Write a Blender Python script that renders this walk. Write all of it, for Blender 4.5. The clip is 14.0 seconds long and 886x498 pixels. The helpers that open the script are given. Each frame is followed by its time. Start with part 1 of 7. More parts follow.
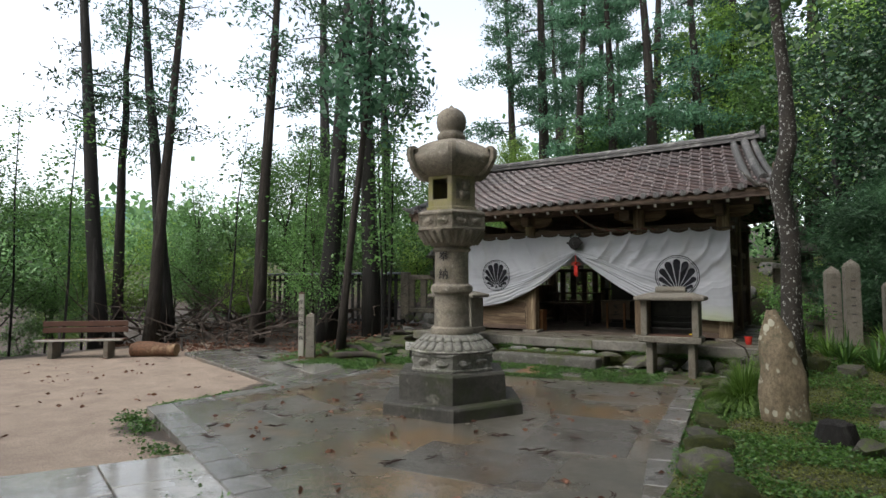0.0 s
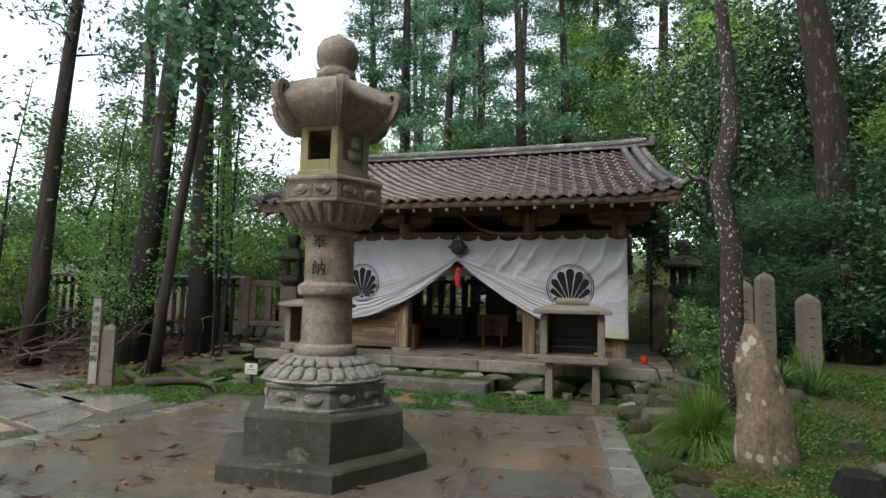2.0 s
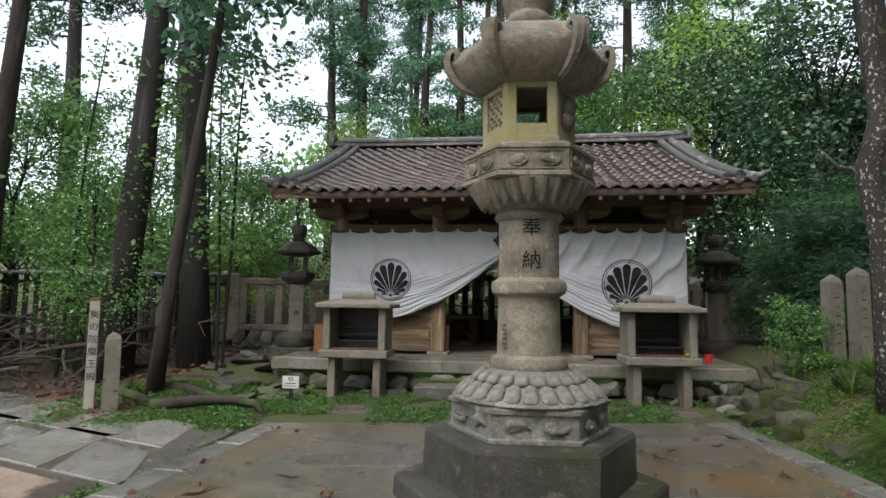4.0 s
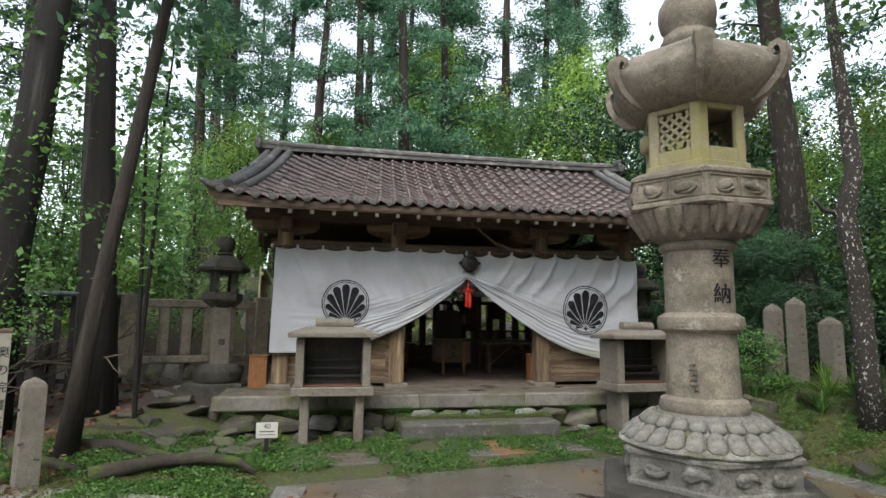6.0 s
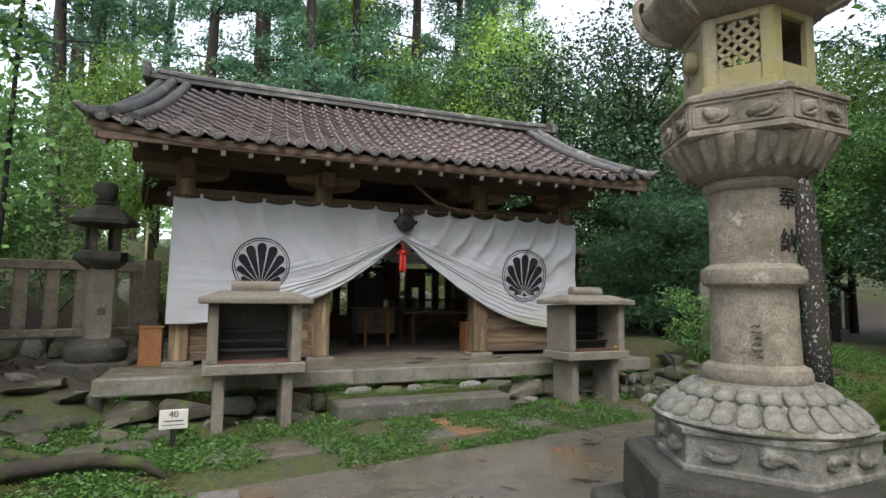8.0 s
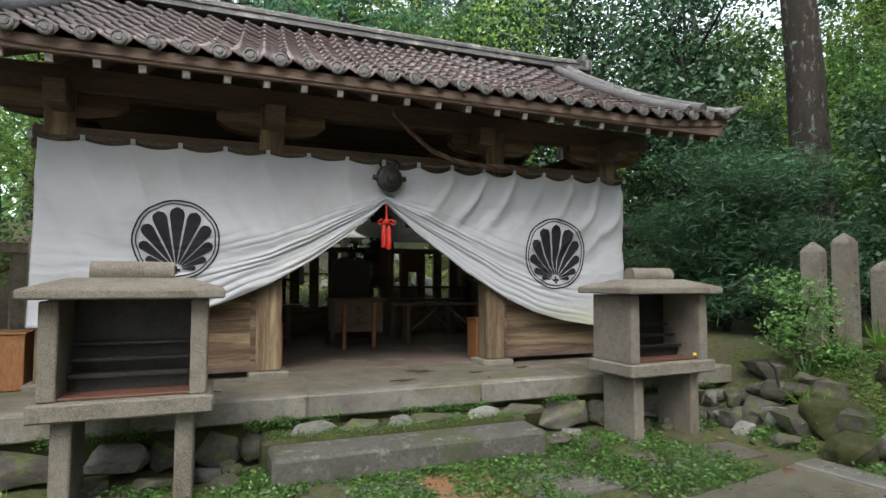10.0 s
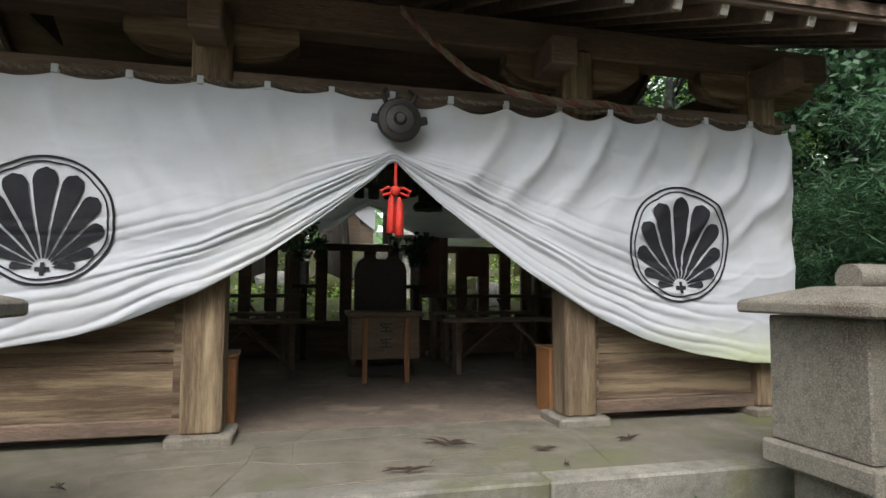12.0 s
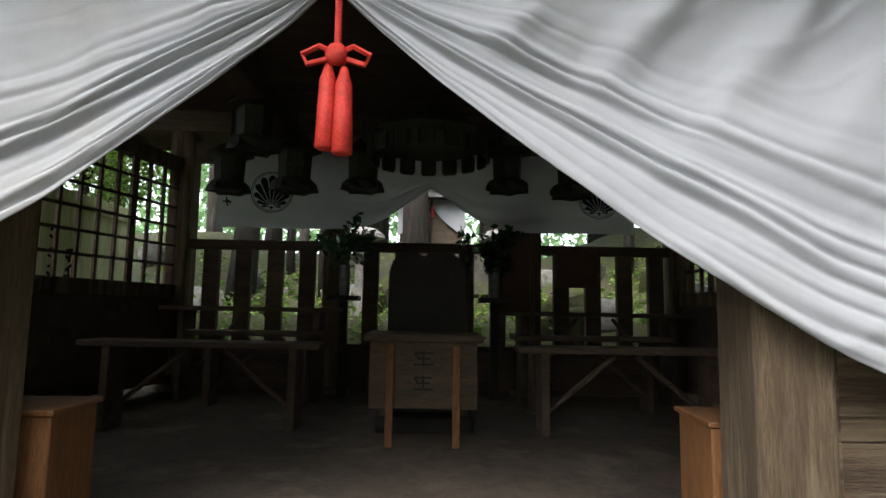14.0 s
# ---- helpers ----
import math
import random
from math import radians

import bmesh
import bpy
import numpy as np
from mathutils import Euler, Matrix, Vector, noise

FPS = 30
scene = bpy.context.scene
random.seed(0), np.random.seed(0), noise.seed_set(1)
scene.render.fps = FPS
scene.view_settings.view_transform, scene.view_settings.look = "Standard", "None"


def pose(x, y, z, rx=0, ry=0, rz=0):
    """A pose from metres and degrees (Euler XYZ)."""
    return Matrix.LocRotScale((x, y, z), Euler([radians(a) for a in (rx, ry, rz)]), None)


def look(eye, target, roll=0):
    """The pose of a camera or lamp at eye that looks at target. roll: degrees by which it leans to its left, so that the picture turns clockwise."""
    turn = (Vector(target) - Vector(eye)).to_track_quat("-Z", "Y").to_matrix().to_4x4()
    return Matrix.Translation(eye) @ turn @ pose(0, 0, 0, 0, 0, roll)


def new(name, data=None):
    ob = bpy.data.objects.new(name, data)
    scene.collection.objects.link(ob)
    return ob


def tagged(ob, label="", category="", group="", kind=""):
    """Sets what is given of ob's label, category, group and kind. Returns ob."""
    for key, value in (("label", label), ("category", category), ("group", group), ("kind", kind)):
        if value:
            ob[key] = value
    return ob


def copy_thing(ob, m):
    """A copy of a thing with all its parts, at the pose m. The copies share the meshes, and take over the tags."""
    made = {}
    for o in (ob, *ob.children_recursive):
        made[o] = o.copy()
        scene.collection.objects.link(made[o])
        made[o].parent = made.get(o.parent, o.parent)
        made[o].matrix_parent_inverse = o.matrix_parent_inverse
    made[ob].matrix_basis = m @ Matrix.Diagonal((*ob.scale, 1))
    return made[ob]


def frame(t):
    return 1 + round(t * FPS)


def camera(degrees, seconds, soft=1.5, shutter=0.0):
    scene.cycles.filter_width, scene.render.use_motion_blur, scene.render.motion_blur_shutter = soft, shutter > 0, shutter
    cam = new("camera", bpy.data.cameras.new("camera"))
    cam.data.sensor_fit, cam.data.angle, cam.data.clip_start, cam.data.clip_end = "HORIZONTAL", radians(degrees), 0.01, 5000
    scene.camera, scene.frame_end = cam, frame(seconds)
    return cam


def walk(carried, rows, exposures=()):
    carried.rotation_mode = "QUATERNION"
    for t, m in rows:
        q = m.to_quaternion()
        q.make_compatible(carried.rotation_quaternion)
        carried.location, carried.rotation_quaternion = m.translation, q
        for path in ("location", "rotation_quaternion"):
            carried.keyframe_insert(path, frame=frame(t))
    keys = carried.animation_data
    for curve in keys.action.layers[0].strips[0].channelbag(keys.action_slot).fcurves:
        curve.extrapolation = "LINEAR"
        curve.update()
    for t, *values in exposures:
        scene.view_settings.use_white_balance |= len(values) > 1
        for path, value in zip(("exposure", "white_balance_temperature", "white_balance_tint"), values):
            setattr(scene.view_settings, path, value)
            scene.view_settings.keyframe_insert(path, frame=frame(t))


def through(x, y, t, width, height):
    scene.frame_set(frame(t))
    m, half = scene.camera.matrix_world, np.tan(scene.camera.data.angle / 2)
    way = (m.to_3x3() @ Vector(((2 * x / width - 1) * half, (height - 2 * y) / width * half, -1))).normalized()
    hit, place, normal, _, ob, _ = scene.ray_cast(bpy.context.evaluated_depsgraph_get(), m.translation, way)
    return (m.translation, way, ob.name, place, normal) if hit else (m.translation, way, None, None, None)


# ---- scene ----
cam = camera(75.6, 14.0)
PATH = [
    (0, (4.65, -12.783, 1.705), (3.557, -11.112, 1.822), -0.1),
    (0.5, (4.235, -12.172, 1.686), (3.276, -10.423, 1.829), 0.1),
    (1, (3.87, -11.674, 1.654), (3.065, -9.85, 1.812), 0.3),
    (1.5, (3.542, -11.311, 1.607), (2.897, -9.425, 1.767), 0.8),
    (2, (3.085, -11.035, 1.533), (2.495, -9.133, 1.714), 1.3),
    (2.5, (2.383, -10.961, 1.441), (1.833, -9.049, 1.643), 1.7),
    (5, (-1.194, -10.185, 1.542), (-1.079, -8.195, 1.707), 0.6),
    (5.5, (-1.873, -10.009, 1.514), (-1.571, -8.045, 1.734), 0.9),
    (6, (-2.327, -9.735, 1.608), (-1.943, -7.788, 1.858), 0.7),
    (6.5, (-2.682, -9.506, 1.637), (-2.132, -7.596, 1.859), 0.6),
    (7, (-2.92, -9.315, 1.674), (-2.238, -7.444, 1.86), 0.6),
    (7.5, (-2.927, -8.993, 1.617), (-2.22, -7.135, 1.834), 0.9),
    (8, (-2.771, -8.495, 1.482), (-2.009, -6.653, 1.644), 0.6),
    (10.5, (-1.458, -5.532, 1.499), (-0.725, -3.673, 1.588), 0.0),
    (11, (-1.238, -4.982, 1.53), (-0.513, -3.119, 1.58), 0.0),
    (11.5, (-0.99, -4.563, 1.571), (-0.334, -2.674, 1.603), 0.2),
    (12, (-0.524, -3.892, 1.494), (-0.073, -1.948, 1.629), 0.3),
    (12.5, (-0.215, -3.351, 1.443), (0.081, -1.381, 1.619), 0.3),
    (13, (0.015, -2.819, 1.39), (0.154, -0.834, 1.599), 0.5),
    (13.5, (0.195, -2.263, 1.469), (0.261, -0.271, 1.642), 0.6),
    (14, (0.318, -1.747, 1.397), (0.348, 0.241, 1.61), 1.0),
]
walk(cam, [(t, look(eye, target, roll)) for t, eye, target, roll in PATH], [(0.0, -0.2), (2.5, -0.03), (5.0, 0.0), (6.5, 0.2), (8.0, 0.25), (10.5, 0.58), (11.5, 0.78), (12.5, 0.78), (14.0, 0.78)])

# ---- light ----
world = bpy.data.worlds.new("overcast_sky")
scene.world = world
world.use_nodes = True
wt = world.node_tree
wt.nodes.clear()
sky = wt.nodes.new("ShaderNodeTexSky")
sky.sky_type, sky.sun_disc = "NISHITA", False
sky.sun_elevation, sky.sun_rotation = radians(52), radians(200)
sky.air_density, sky.dust_density = 1.0, 3.0
pale = wt.nodes.new("ShaderNodeHueSaturation")
pale.inputs["Saturation"].default_value = 0.36
back = wt.nodes.new("ShaderNodeBackground")
back.inputs["Strength"].default_value = 0.45
wout = wt.nodes.new("ShaderNodeOutputWorld")
wt.links.new(sky.outputs[0], pale.inputs["Color"])
wt.links.new(pale.outputs[0], back.inputs["Color"])
wt.links.new(back.outputs[0], wout.inputs["Surface"])
sun = new("sun", bpy.data.lights.new("sun", "SUN"))
sun.data.energy, sun.data.angle, sun.data.color = 0.6, radians(35), (1.0, 0.98, 0.95)
sun.matrix_world = look((-4, -12, 20), (0, -2, 0))


# ---- materials ----
def node(nt, kind, **given):
    n = nt.nodes.new(kind)
    for key, value in given.items():
        n.inputs[key.replace("_", " ")].default_value = value
    return n


def noise_node(nt, vec, scale, detail=4.0, rough=0.6):
    n = node(nt, "ShaderNodeTexNoise", Scale=scale, Detail=detail, Roughness=rough)
    nt.links.new(vec, n.inputs["Vector"])
    return n.outputs[0]


def ramp(nt, fac, lo, hi):
    n = nt.nodes.new("ShaderNodeMapRange")
    n.inputs["From Min"].default_value, n.inputs["From Max"].default_value = lo, hi
    nt.links.new(fac, n.inputs["Value"])
    return n.outputs[0]


def mixc(nt, fac, a, b):
    n = nt.nodes.new("ShaderNodeMix")
    n.data_type = "RGBA"
    for sock, v in ((n.inputs[0], fac), (n.inputs[6], a), (n.inputs[7], b)):
        if isinstance(v, bpy.types.NodeSocket):
            nt.links.new(v, sock)
        elif isinstance(v, (int, float)):
            sock.default_value = v
        else:
            sock.default_value = (*v, 1)
    return n.outputs[2]


def surface(name, a, b, scale=3.0, fine=40.0, rough=0.8, bump=0.3, stain=None, stain_scale=1.2, stain_at=(0.5, 0.62),
            stretch=(1, 1, 1), metal=0.0, vary=0.0, spec=0.4, gloss=None, second=None, second_at=(0.56, 0.66), second_scale=2.0, shift=True, grit=0.75):
    """A worn surface: two tones in large patches and fine grain, one or two kinds of stain, relief."""
    m = bpy.data.materials.new(name)
    m.use_nodes = True
    nt = m.node_tree
    bs = nt.nodes["Principled BSDF"]
    co = nt.nodes.new("ShaderNodeTexCoord").outputs["Object"]
    mp = nt.nodes.new("ShaderNodeMapping")
    mp.inputs["Scale"].default_value = stretch
    nt.links.new(co, mp.inputs["Vector"])
    vec = mp.outputs[0]
    info = nt.nodes.new("ShaderNodeObjectInfo")
    if vary and shift:
        off = nt.nodes.new("ShaderNodeVectorMath")
        off.operation = "MULTIPLY_ADD"
        nt.links.new(info.outputs["Random"], off.inputs[0])
        off.inputs[1].default_value = (7.3, 5.1, 9.7)
        nt.links.new(vec, off.inputs[2])
        vec = off.outputs[0]
    big = noise_node(nt, vec, scale)
    small = noise_node(nt, vec, fine, 6.0, 0.7)
    col = mixc(nt, ramp(nt, big, 0.35, 0.65), a, b)
    mid = noise_node(nt, vec, scale * 5.5, 9.0, 0.78)
    col = mixc(nt, ramp(nt, mid, 0.47, 0.68), col, mixc(nt, grit, col, tuple(0.32 * v for v in b)))
    col = mixc(nt, ramp(nt, small, 0.45, 0.62), col, mixc(nt, grit, col, tuple(0.42 * v for v in a)))
    if stain:
        s = ramp(nt, noise_node(nt, vec, stain_scale, 6.0, 0.65), *stain_at)
        col = mixc(nt, s, col, stain)
    if second:
        s2 = ramp(nt, noise_node(nt, vec, second_scale, 7.0, 0.7), *second_at)
        col = mixc(nt, s2, col, second)
    if vary:
        hsv = nt.nodes.new("ShaderNodeHueSaturation")
        nt.links.new(col, hsv.inputs["Color"])
        nt.links.new(ramp_out(nt, info.outputs["Random"], 1 - vary, 1 + vary), hsv.inputs["Value"])
        col = hsv.outputs[0]
    nt.links.new(col, bs.inputs["Base Color"])
    bs.inputs["Metallic"].default_value = metal
    bs.inputs["Specular IOR Level"].default_value = spec
    if gloss:
        nt.links.new(ramp_out(nt, ramp(nt, noise_node(nt, vec, gloss[2], 5.0), 0.4, 0.6), gloss[0], gloss[1]), bs.inputs["Roughness"])
    else:
        bs.inputs["Roughness"].default_value = rough
    if bump:
        bp = nt.nodes.new("ShaderNodeBump")
        bp.inputs["Strength"].default_value, bp.inputs["Distance"].default_value = min(1.0, bump * 1.4), 0.03
        nt.links.new(mixc(nt, 0.45, small, mid), bp.inputs["Height"])
        nt.links.new(bp.outputs[0], bs.inputs["Normal"])
    return m


def ramp_out(nt, fac, lo, hi):
    n = nt.nodes.new("ShaderNodeMapRange")
    n.inputs["To Min"].default_value, n.inputs["To Max"].default_value = lo, hi
    nt.links.new(fac, n.inputs["Value"])
    return n.outputs[0]


def leafy(name, a, b, rough=0.5, through=0.35, vary=0.3):
    """Leaves: two greens by island, lighter and darker plants by object, some light let through."""
    m = bpy.data.materials.new(name)
    m.use_nodes = True
    nt = m.node_tree
    bs = nt.nodes["Principled BSDF"]
    geo = nt.nodes.new("ShaderNodeNewGeometry")
    info = nt.nodes.new("ShaderNodeObjectInfo")
    col = mixc(nt, geo.outputs["Random Per Island"], a, b)
    hsv = nt.nodes.new("ShaderNodeHueSaturation")
    nt.links.new(col, hsv.inputs["Color"])
    nt.links.new(ramp_out(nt, info.outputs["Random"], 1 - vary, 1 + vary), hsv.inputs["Value"])
    nt.links.new(hsv.outputs[0], bs.inputs["Base Color"])
    bs.inputs["Roughness"].default_value = rough
    tr = nt.nodes.new("ShaderNodeBsdfTranslucent")
    nt.links.new(hsv.outputs[0], tr.inputs["Color"])
    mx = nt.nodes.new("ShaderNodeMixShader")
    mx.inputs[0].default_value = through
    nt.links.new(bs.outputs[0], mx.inputs[1])
    nt.links.new(tr.outputs[0], mx.inputs[2])
    nt.links.new(mx.outputs[0], nt.nodes["Material Output"].inputs["Surface"])
    return m


STONE = surface("lantern_stone", (0.353, 0.309, 0.239), (0.221, 0.196, 0.16), 2.2, 70, 0.85, 0.6, (0.0999, 0.0923, 0.0626), 1.9, (0.52, 0.68),
                second=(0.505, 0.46, 0.397), second_scale=6, second_at=(0.6, 0.72))
STONE_DARK = surface("wet_plinth_stone", (0.111, 0.104, 0.0875), (0.0404, 0.0384, 0.0316), 3.2, 70, 0.6, 1.0, (0.0336, 0.0417, 0.0135), 1.8, (0.52, 0.68),
                     second=(0.233, 0.22, 0.189), second_scale=4, second_at=(0.58, 0.72), grit=1.0)
STONE_WORN = surface("lichen_stone", (0.29, 0.282, 0.246), (0.176, 0.172, 0.15), 4, 55, 0.85, 0.7, (0.44, 0.431, 0.396), 5, (0.55, 0.68),
                     second=(0.114, 0.123, 0.0528), second_scale=2.2)
STONE_MOSSY = surface("yellow_mossy_stone", (0.36, 0.315, 0.215), (0.26, 0.235, 0.15), 3, 60, 0.85, 0.5, (0.27, 0.25, 0.095), 1.7, (0.5, 0.66), grit=0.45)
GRANITE = surface("granite", (0.25, 0.225, 0.182), (0.155, 0.138, 0.108), 3, 150, 0.8, 0.7, (0.1, 0.07, 0.048), 2.2, (0.52, 0.68),
                  second=(0.29, 0.268, 0.222), second_scale=130, second_at=(0.47, 0.64), grit=0.8)
PAVING = surface("wet_paving", (0.162, 0.146, 0.114), (0.101, 0.0929, 0.0756), 0.7, 90, 0.4, 0.05, (0.175, 0.105, 0.045), 0.5, (0.5, 0.7),
                 gloss=(0.12, 0.4, 0.7), vary=0.12, spec=0.9, second=(0.085, 0.08, 0.068), second_scale=1.1, second_at=(0.53, 0.7), shift=False, grit=0.85)
PAVING_EDGE = surface("pale_wet_edging", (0.232, 0.223, 0.202), (0.146, 0.141, 0.129), 1.3, 90, 0.4, 0.2, (0.103, 0.0947, 0.077), 1.6, (0.52, 0.68), gloss=(0.08, 0.4, 1.0), spec=0.7, vary=0.22, grit=0.5)
# PAVING_EDGE tones raised 1.6 times: sky reflected on the flags, put into the colour.
FLAG = surface("sky_sheen_wet_flag", (0.371, 0.357, 0.323), (0.234, 0.226, 0.206), 1.3, 90, 0.4, 0.2, (0.165, 0.152, 0.123), 1.6, (0.52, 0.68), gloss=(0.08, 0.4, 1.0), spec=0.7, vary=0.22, grit=0.5)
PAVING_ROUGH = surface("pebble_slab", (0.225, 0.21, 0.18), (0.124, 0.115, 0.099), 22, 140, 0.5, 1.0, (0.128, 0.0863, 0.0488), 0.6, (0.5, 0.68), gloss=(0.2, 0.55, 1.5), vary=0.12, shift=False)
STEP_STONE = surface("dark_worn_granite", (0.15, 0.143, 0.124), (0.0825, 0.0788, 0.0675), 4, 130, 0.7, 0.8, (0.0675, 0.0825, 0.03), 2.2, (0.52, 0.66), second=(0.225, 0.217, 0.195), second_scale=8)
RUST = surface("orange_slab", (0.3, 0.15, 0.07), (0.2, 0.13, 0.08), 3, 90, 0.5, 0.4, vary=0.1)
KERB = surface("pale_kerb_stone", (0.246, 0.231, 0.196), (0.159, 0.148, 0.127), 2, 120, 0.7, 0.5, (0.0944, 0.0944, 0.0433), 1.4, (0.53, 0.68), vary=0.12)
CEMENT = surface("platform_cement", (0.187, 0.169, 0.133), (0.108, 0.0994, 0.0792), 1.1, 70, 0.6, 0.3, (0.0936, 0.101, 0.036), 1.1, (0.54, 0.72), gloss=(0.3, 0.7, 1.1),
                 second=(0.1, 0.09, 0.075), second_scale=0.9, second_at=(0.55, 0.7))
FLOOR = surface("earth_floor", (0.179, 0.141, 0.109), (0.113, 0.0889, 0.0689), 1.2, 60, 0.75, 0.35, (0.206, 0.162, 0.126), 1.8, (0.56, 0.66))
ROCK = surface("field_stone", (0.131, 0.118, 0.0956), (0.0653, 0.0588, 0.0486), 3, 30, 0.75, 0.8, (0.087, 0.118, 0.0243), 2.0, (0.5, 0.62), vary=0.35, second=(0.261, 0.244, 0.211), second_scale=4, second_at=(0.6, 0.72))
ROCK_MOSS = surface("moss_rock", (0.0654, 0.0744, 0.0119), (0.0298, 0.0387, 0.00833), 4, 60, 0.9, 1.0, (0.0833, 0.0714, 0.0536), 1.8, (0.55, 0.66), vary=0.2)
ROCK_WHITE = surface("pale_fieldstone", (0.34, 0.333, 0.313), (0.224, 0.218, 0.197), 4, 30, 0.75, 0.7, (0.109, 0.116, 0.0544), 2.0, (0.55, 0.68), vary=0.25)
BOULDER = surface("brown_boulder", (0.288, 0.228, 0.15), (0.192, 0.15, 0.096), 3, 25, 0.85, 0.9, (0.396, 0.372, 0.288), 3.4, (0.6, 0.64), second=(0.108, 0.102, 0.06), second_scale=2.6)
WOOD = surface("weathered_timber", (0.221, 0.154, 0.0907), (0.121, 0.0817, 0.0487), 2.5, 30, 0.8, 0.7, (0.315, 0.244, 0.151), 1.5, (0.5, 0.66), stretch=(6, 6, 0.5), vary=0.15)
WOOD_H = surface("weathered_plank", (0.18, 0.12, 0.072), (0.09, 0.0589, 0.036), 2.5, 30, 0.8, 0.8, (0.27, 0.202, 0.126), 1.2, (0.48, 0.62), stretch=(0.5, 6, 7), vary=0.2)
WOOD_DARK = surface("smoked_beam", (0.173, 0.117, 0.0829), (0.0899, 0.064, 0.0484), 2, 30, 0.8, 0.4, (0.146, 0.104, 0.0726), 1.5, (0.55, 0.7), stretch=(0.6, 5, 5), vary=0.2)
WOOD_BLACK = surface("black_wood", (0.03, 0.024, 0.02), (0.018, 0.015, 0.013), 2, 30, 0.6, 0.3)
WOOD_BOX = surface("plain_box_wood", (0.14, 0.1, 0.065), (0.095, 0.068, 0.045), 2, 30, 0.7, 0.3, stretch=(0.6, 5, 6))
WOOD_ORANGE = surface("orange_cabinet_wood", (0.274, 0.122, 0.0432), (0.216, 0.0936, 0.036), 2, 30, 0.55, 0.2, stretch=(5, 5, 0.6))
WOOD_RED = surface("red_brown_board", (0.1, 0.045, 0.028), (0.07, 0.032, 0.02), 2, 30, 0.6, 0.2, grit=0.12)
WHITE_POST = surface("white_painted_post", (0.4, 0.384, 0.328), (0.288, 0.272, 0.224), 4, 40, 0.7, 0.3, (0.24, 0.216, 0.16), 3, (0.55, 0.65), grit=0.12)
WHITE = surface("white_paint", (0.5, 0.48, 0.43), (0.36, 0.34, 0.3), 5, 50, 0.7, 0.1)
TILE = surface("roof_tile", (0.105, 0.07, 0.064), (0.07, 0.055, 0.054), 1.2, 50, 0.33, 0.08, (0.16, 0.14, 0.135), 0.8, (0.52, 0.74), vary=0.25, spec=0.55, grit=0.2)
TILE_GREY = surface("grey_ridge_tile", (0.13, 0.125, 0.12), (0.07, 0.068, 0.066), 3, 50, 0.4, 0.35, (0.3, 0.29, 0.27), 4, (0.55, 0.7), spec=0.5)
CLOTH = surface("white_cotton", (0.512, 0.528, 0.56), (0.464, 0.48, 0.512), 1.5, 300, 0.9, 0.06, (0.416, 0.408, 0.376), 0.9, (0.52, 0.78), spec=0.15, grit=0.1)


def wet_film(m, weight, rough):
    """A thin sheet of rain water over the stone."""
    bs = m.node_tree.nodes["Principled BSDF"]
    bs.inputs["Coat Weight"].default_value = weight
    bs.inputs["Coat Roughness"].default_value = rough
    bs.inputs["Coat IOR"].default_value = 1.4


wet_film(PAVING, 0.4, 0.2)
wet_film(PAVING_EDGE, 0.6, 0.15)
wet_film(PAVING_ROUGH, 0.4, 0.15)
wet_film(FLAG, 0.8, 0.1)
wet_film(ROCK, 0.3, 0.25)


def let_light_through(m, share, tint):
    nt = m.node_tree
    tr = nt.nodes.new("ShaderNodeBsdfTranslucent")
    tr.inputs["Color"].default_value = (*tint, 1)
    mx = nt.nodes.new("ShaderNodeMixShader")
    mx.inputs[0].default_value = share
    nt.links.new(nt.nodes["Principled BSDF"].outputs[0], mx.inputs[1])
    nt.links.new(tr.outputs[0], mx.inputs[2])
    nt.links.new(mx.outputs[0], nt.nodes["Material Output"].inputs["Surface"])


let_light_through(CLOTH, 0.3, (0.7, 0.7, 0.68))


def lichen_spots(m, scale, radius, colour):
    """Round pale lichen rosettes of uneven size."""
    nt = m.node_tree
    bs = nt.nodes["Principled BSDF"]
    old = bs.inputs["Base Color"].links[0].from_socket
    co = nt.nodes.new("ShaderNodeTexCoord").outputs["Object"]
    cells = nt.nodes.new("ShaderNodeTexVoronoi")
    cells.inputs["Scale"].default_value = scale
    nt.links.new(co, cells.inputs["Vector"])
    wide = nt.nodes.new("ShaderNodeMath")
    wide.operation = "MULTIPLY_ADD"
    nt.links.new(noise_node(nt, co, 2.5, 3.0), wide.inputs[0])
    wide.inputs[1].default_value = 0.9
    nt.links.new(cells.outputs["Distance"], wide.inputs[2])
    spot = nt.nodes.new("ShaderNodeMapRange")
    spot.inputs["From Min"].default_value, spot.inputs["From Max"].default_value = radius, radius - 0.05
    nt.links.new(wide.outputs[0], spot.inputs["Value"])
    nt.links.new(mixc(nt, spot.outputs[0], old, colour), bs.inputs["Base Color"])


lichen_spots(BOULDER, 5.0, 0.7, (0.42, 0.4, 0.31))


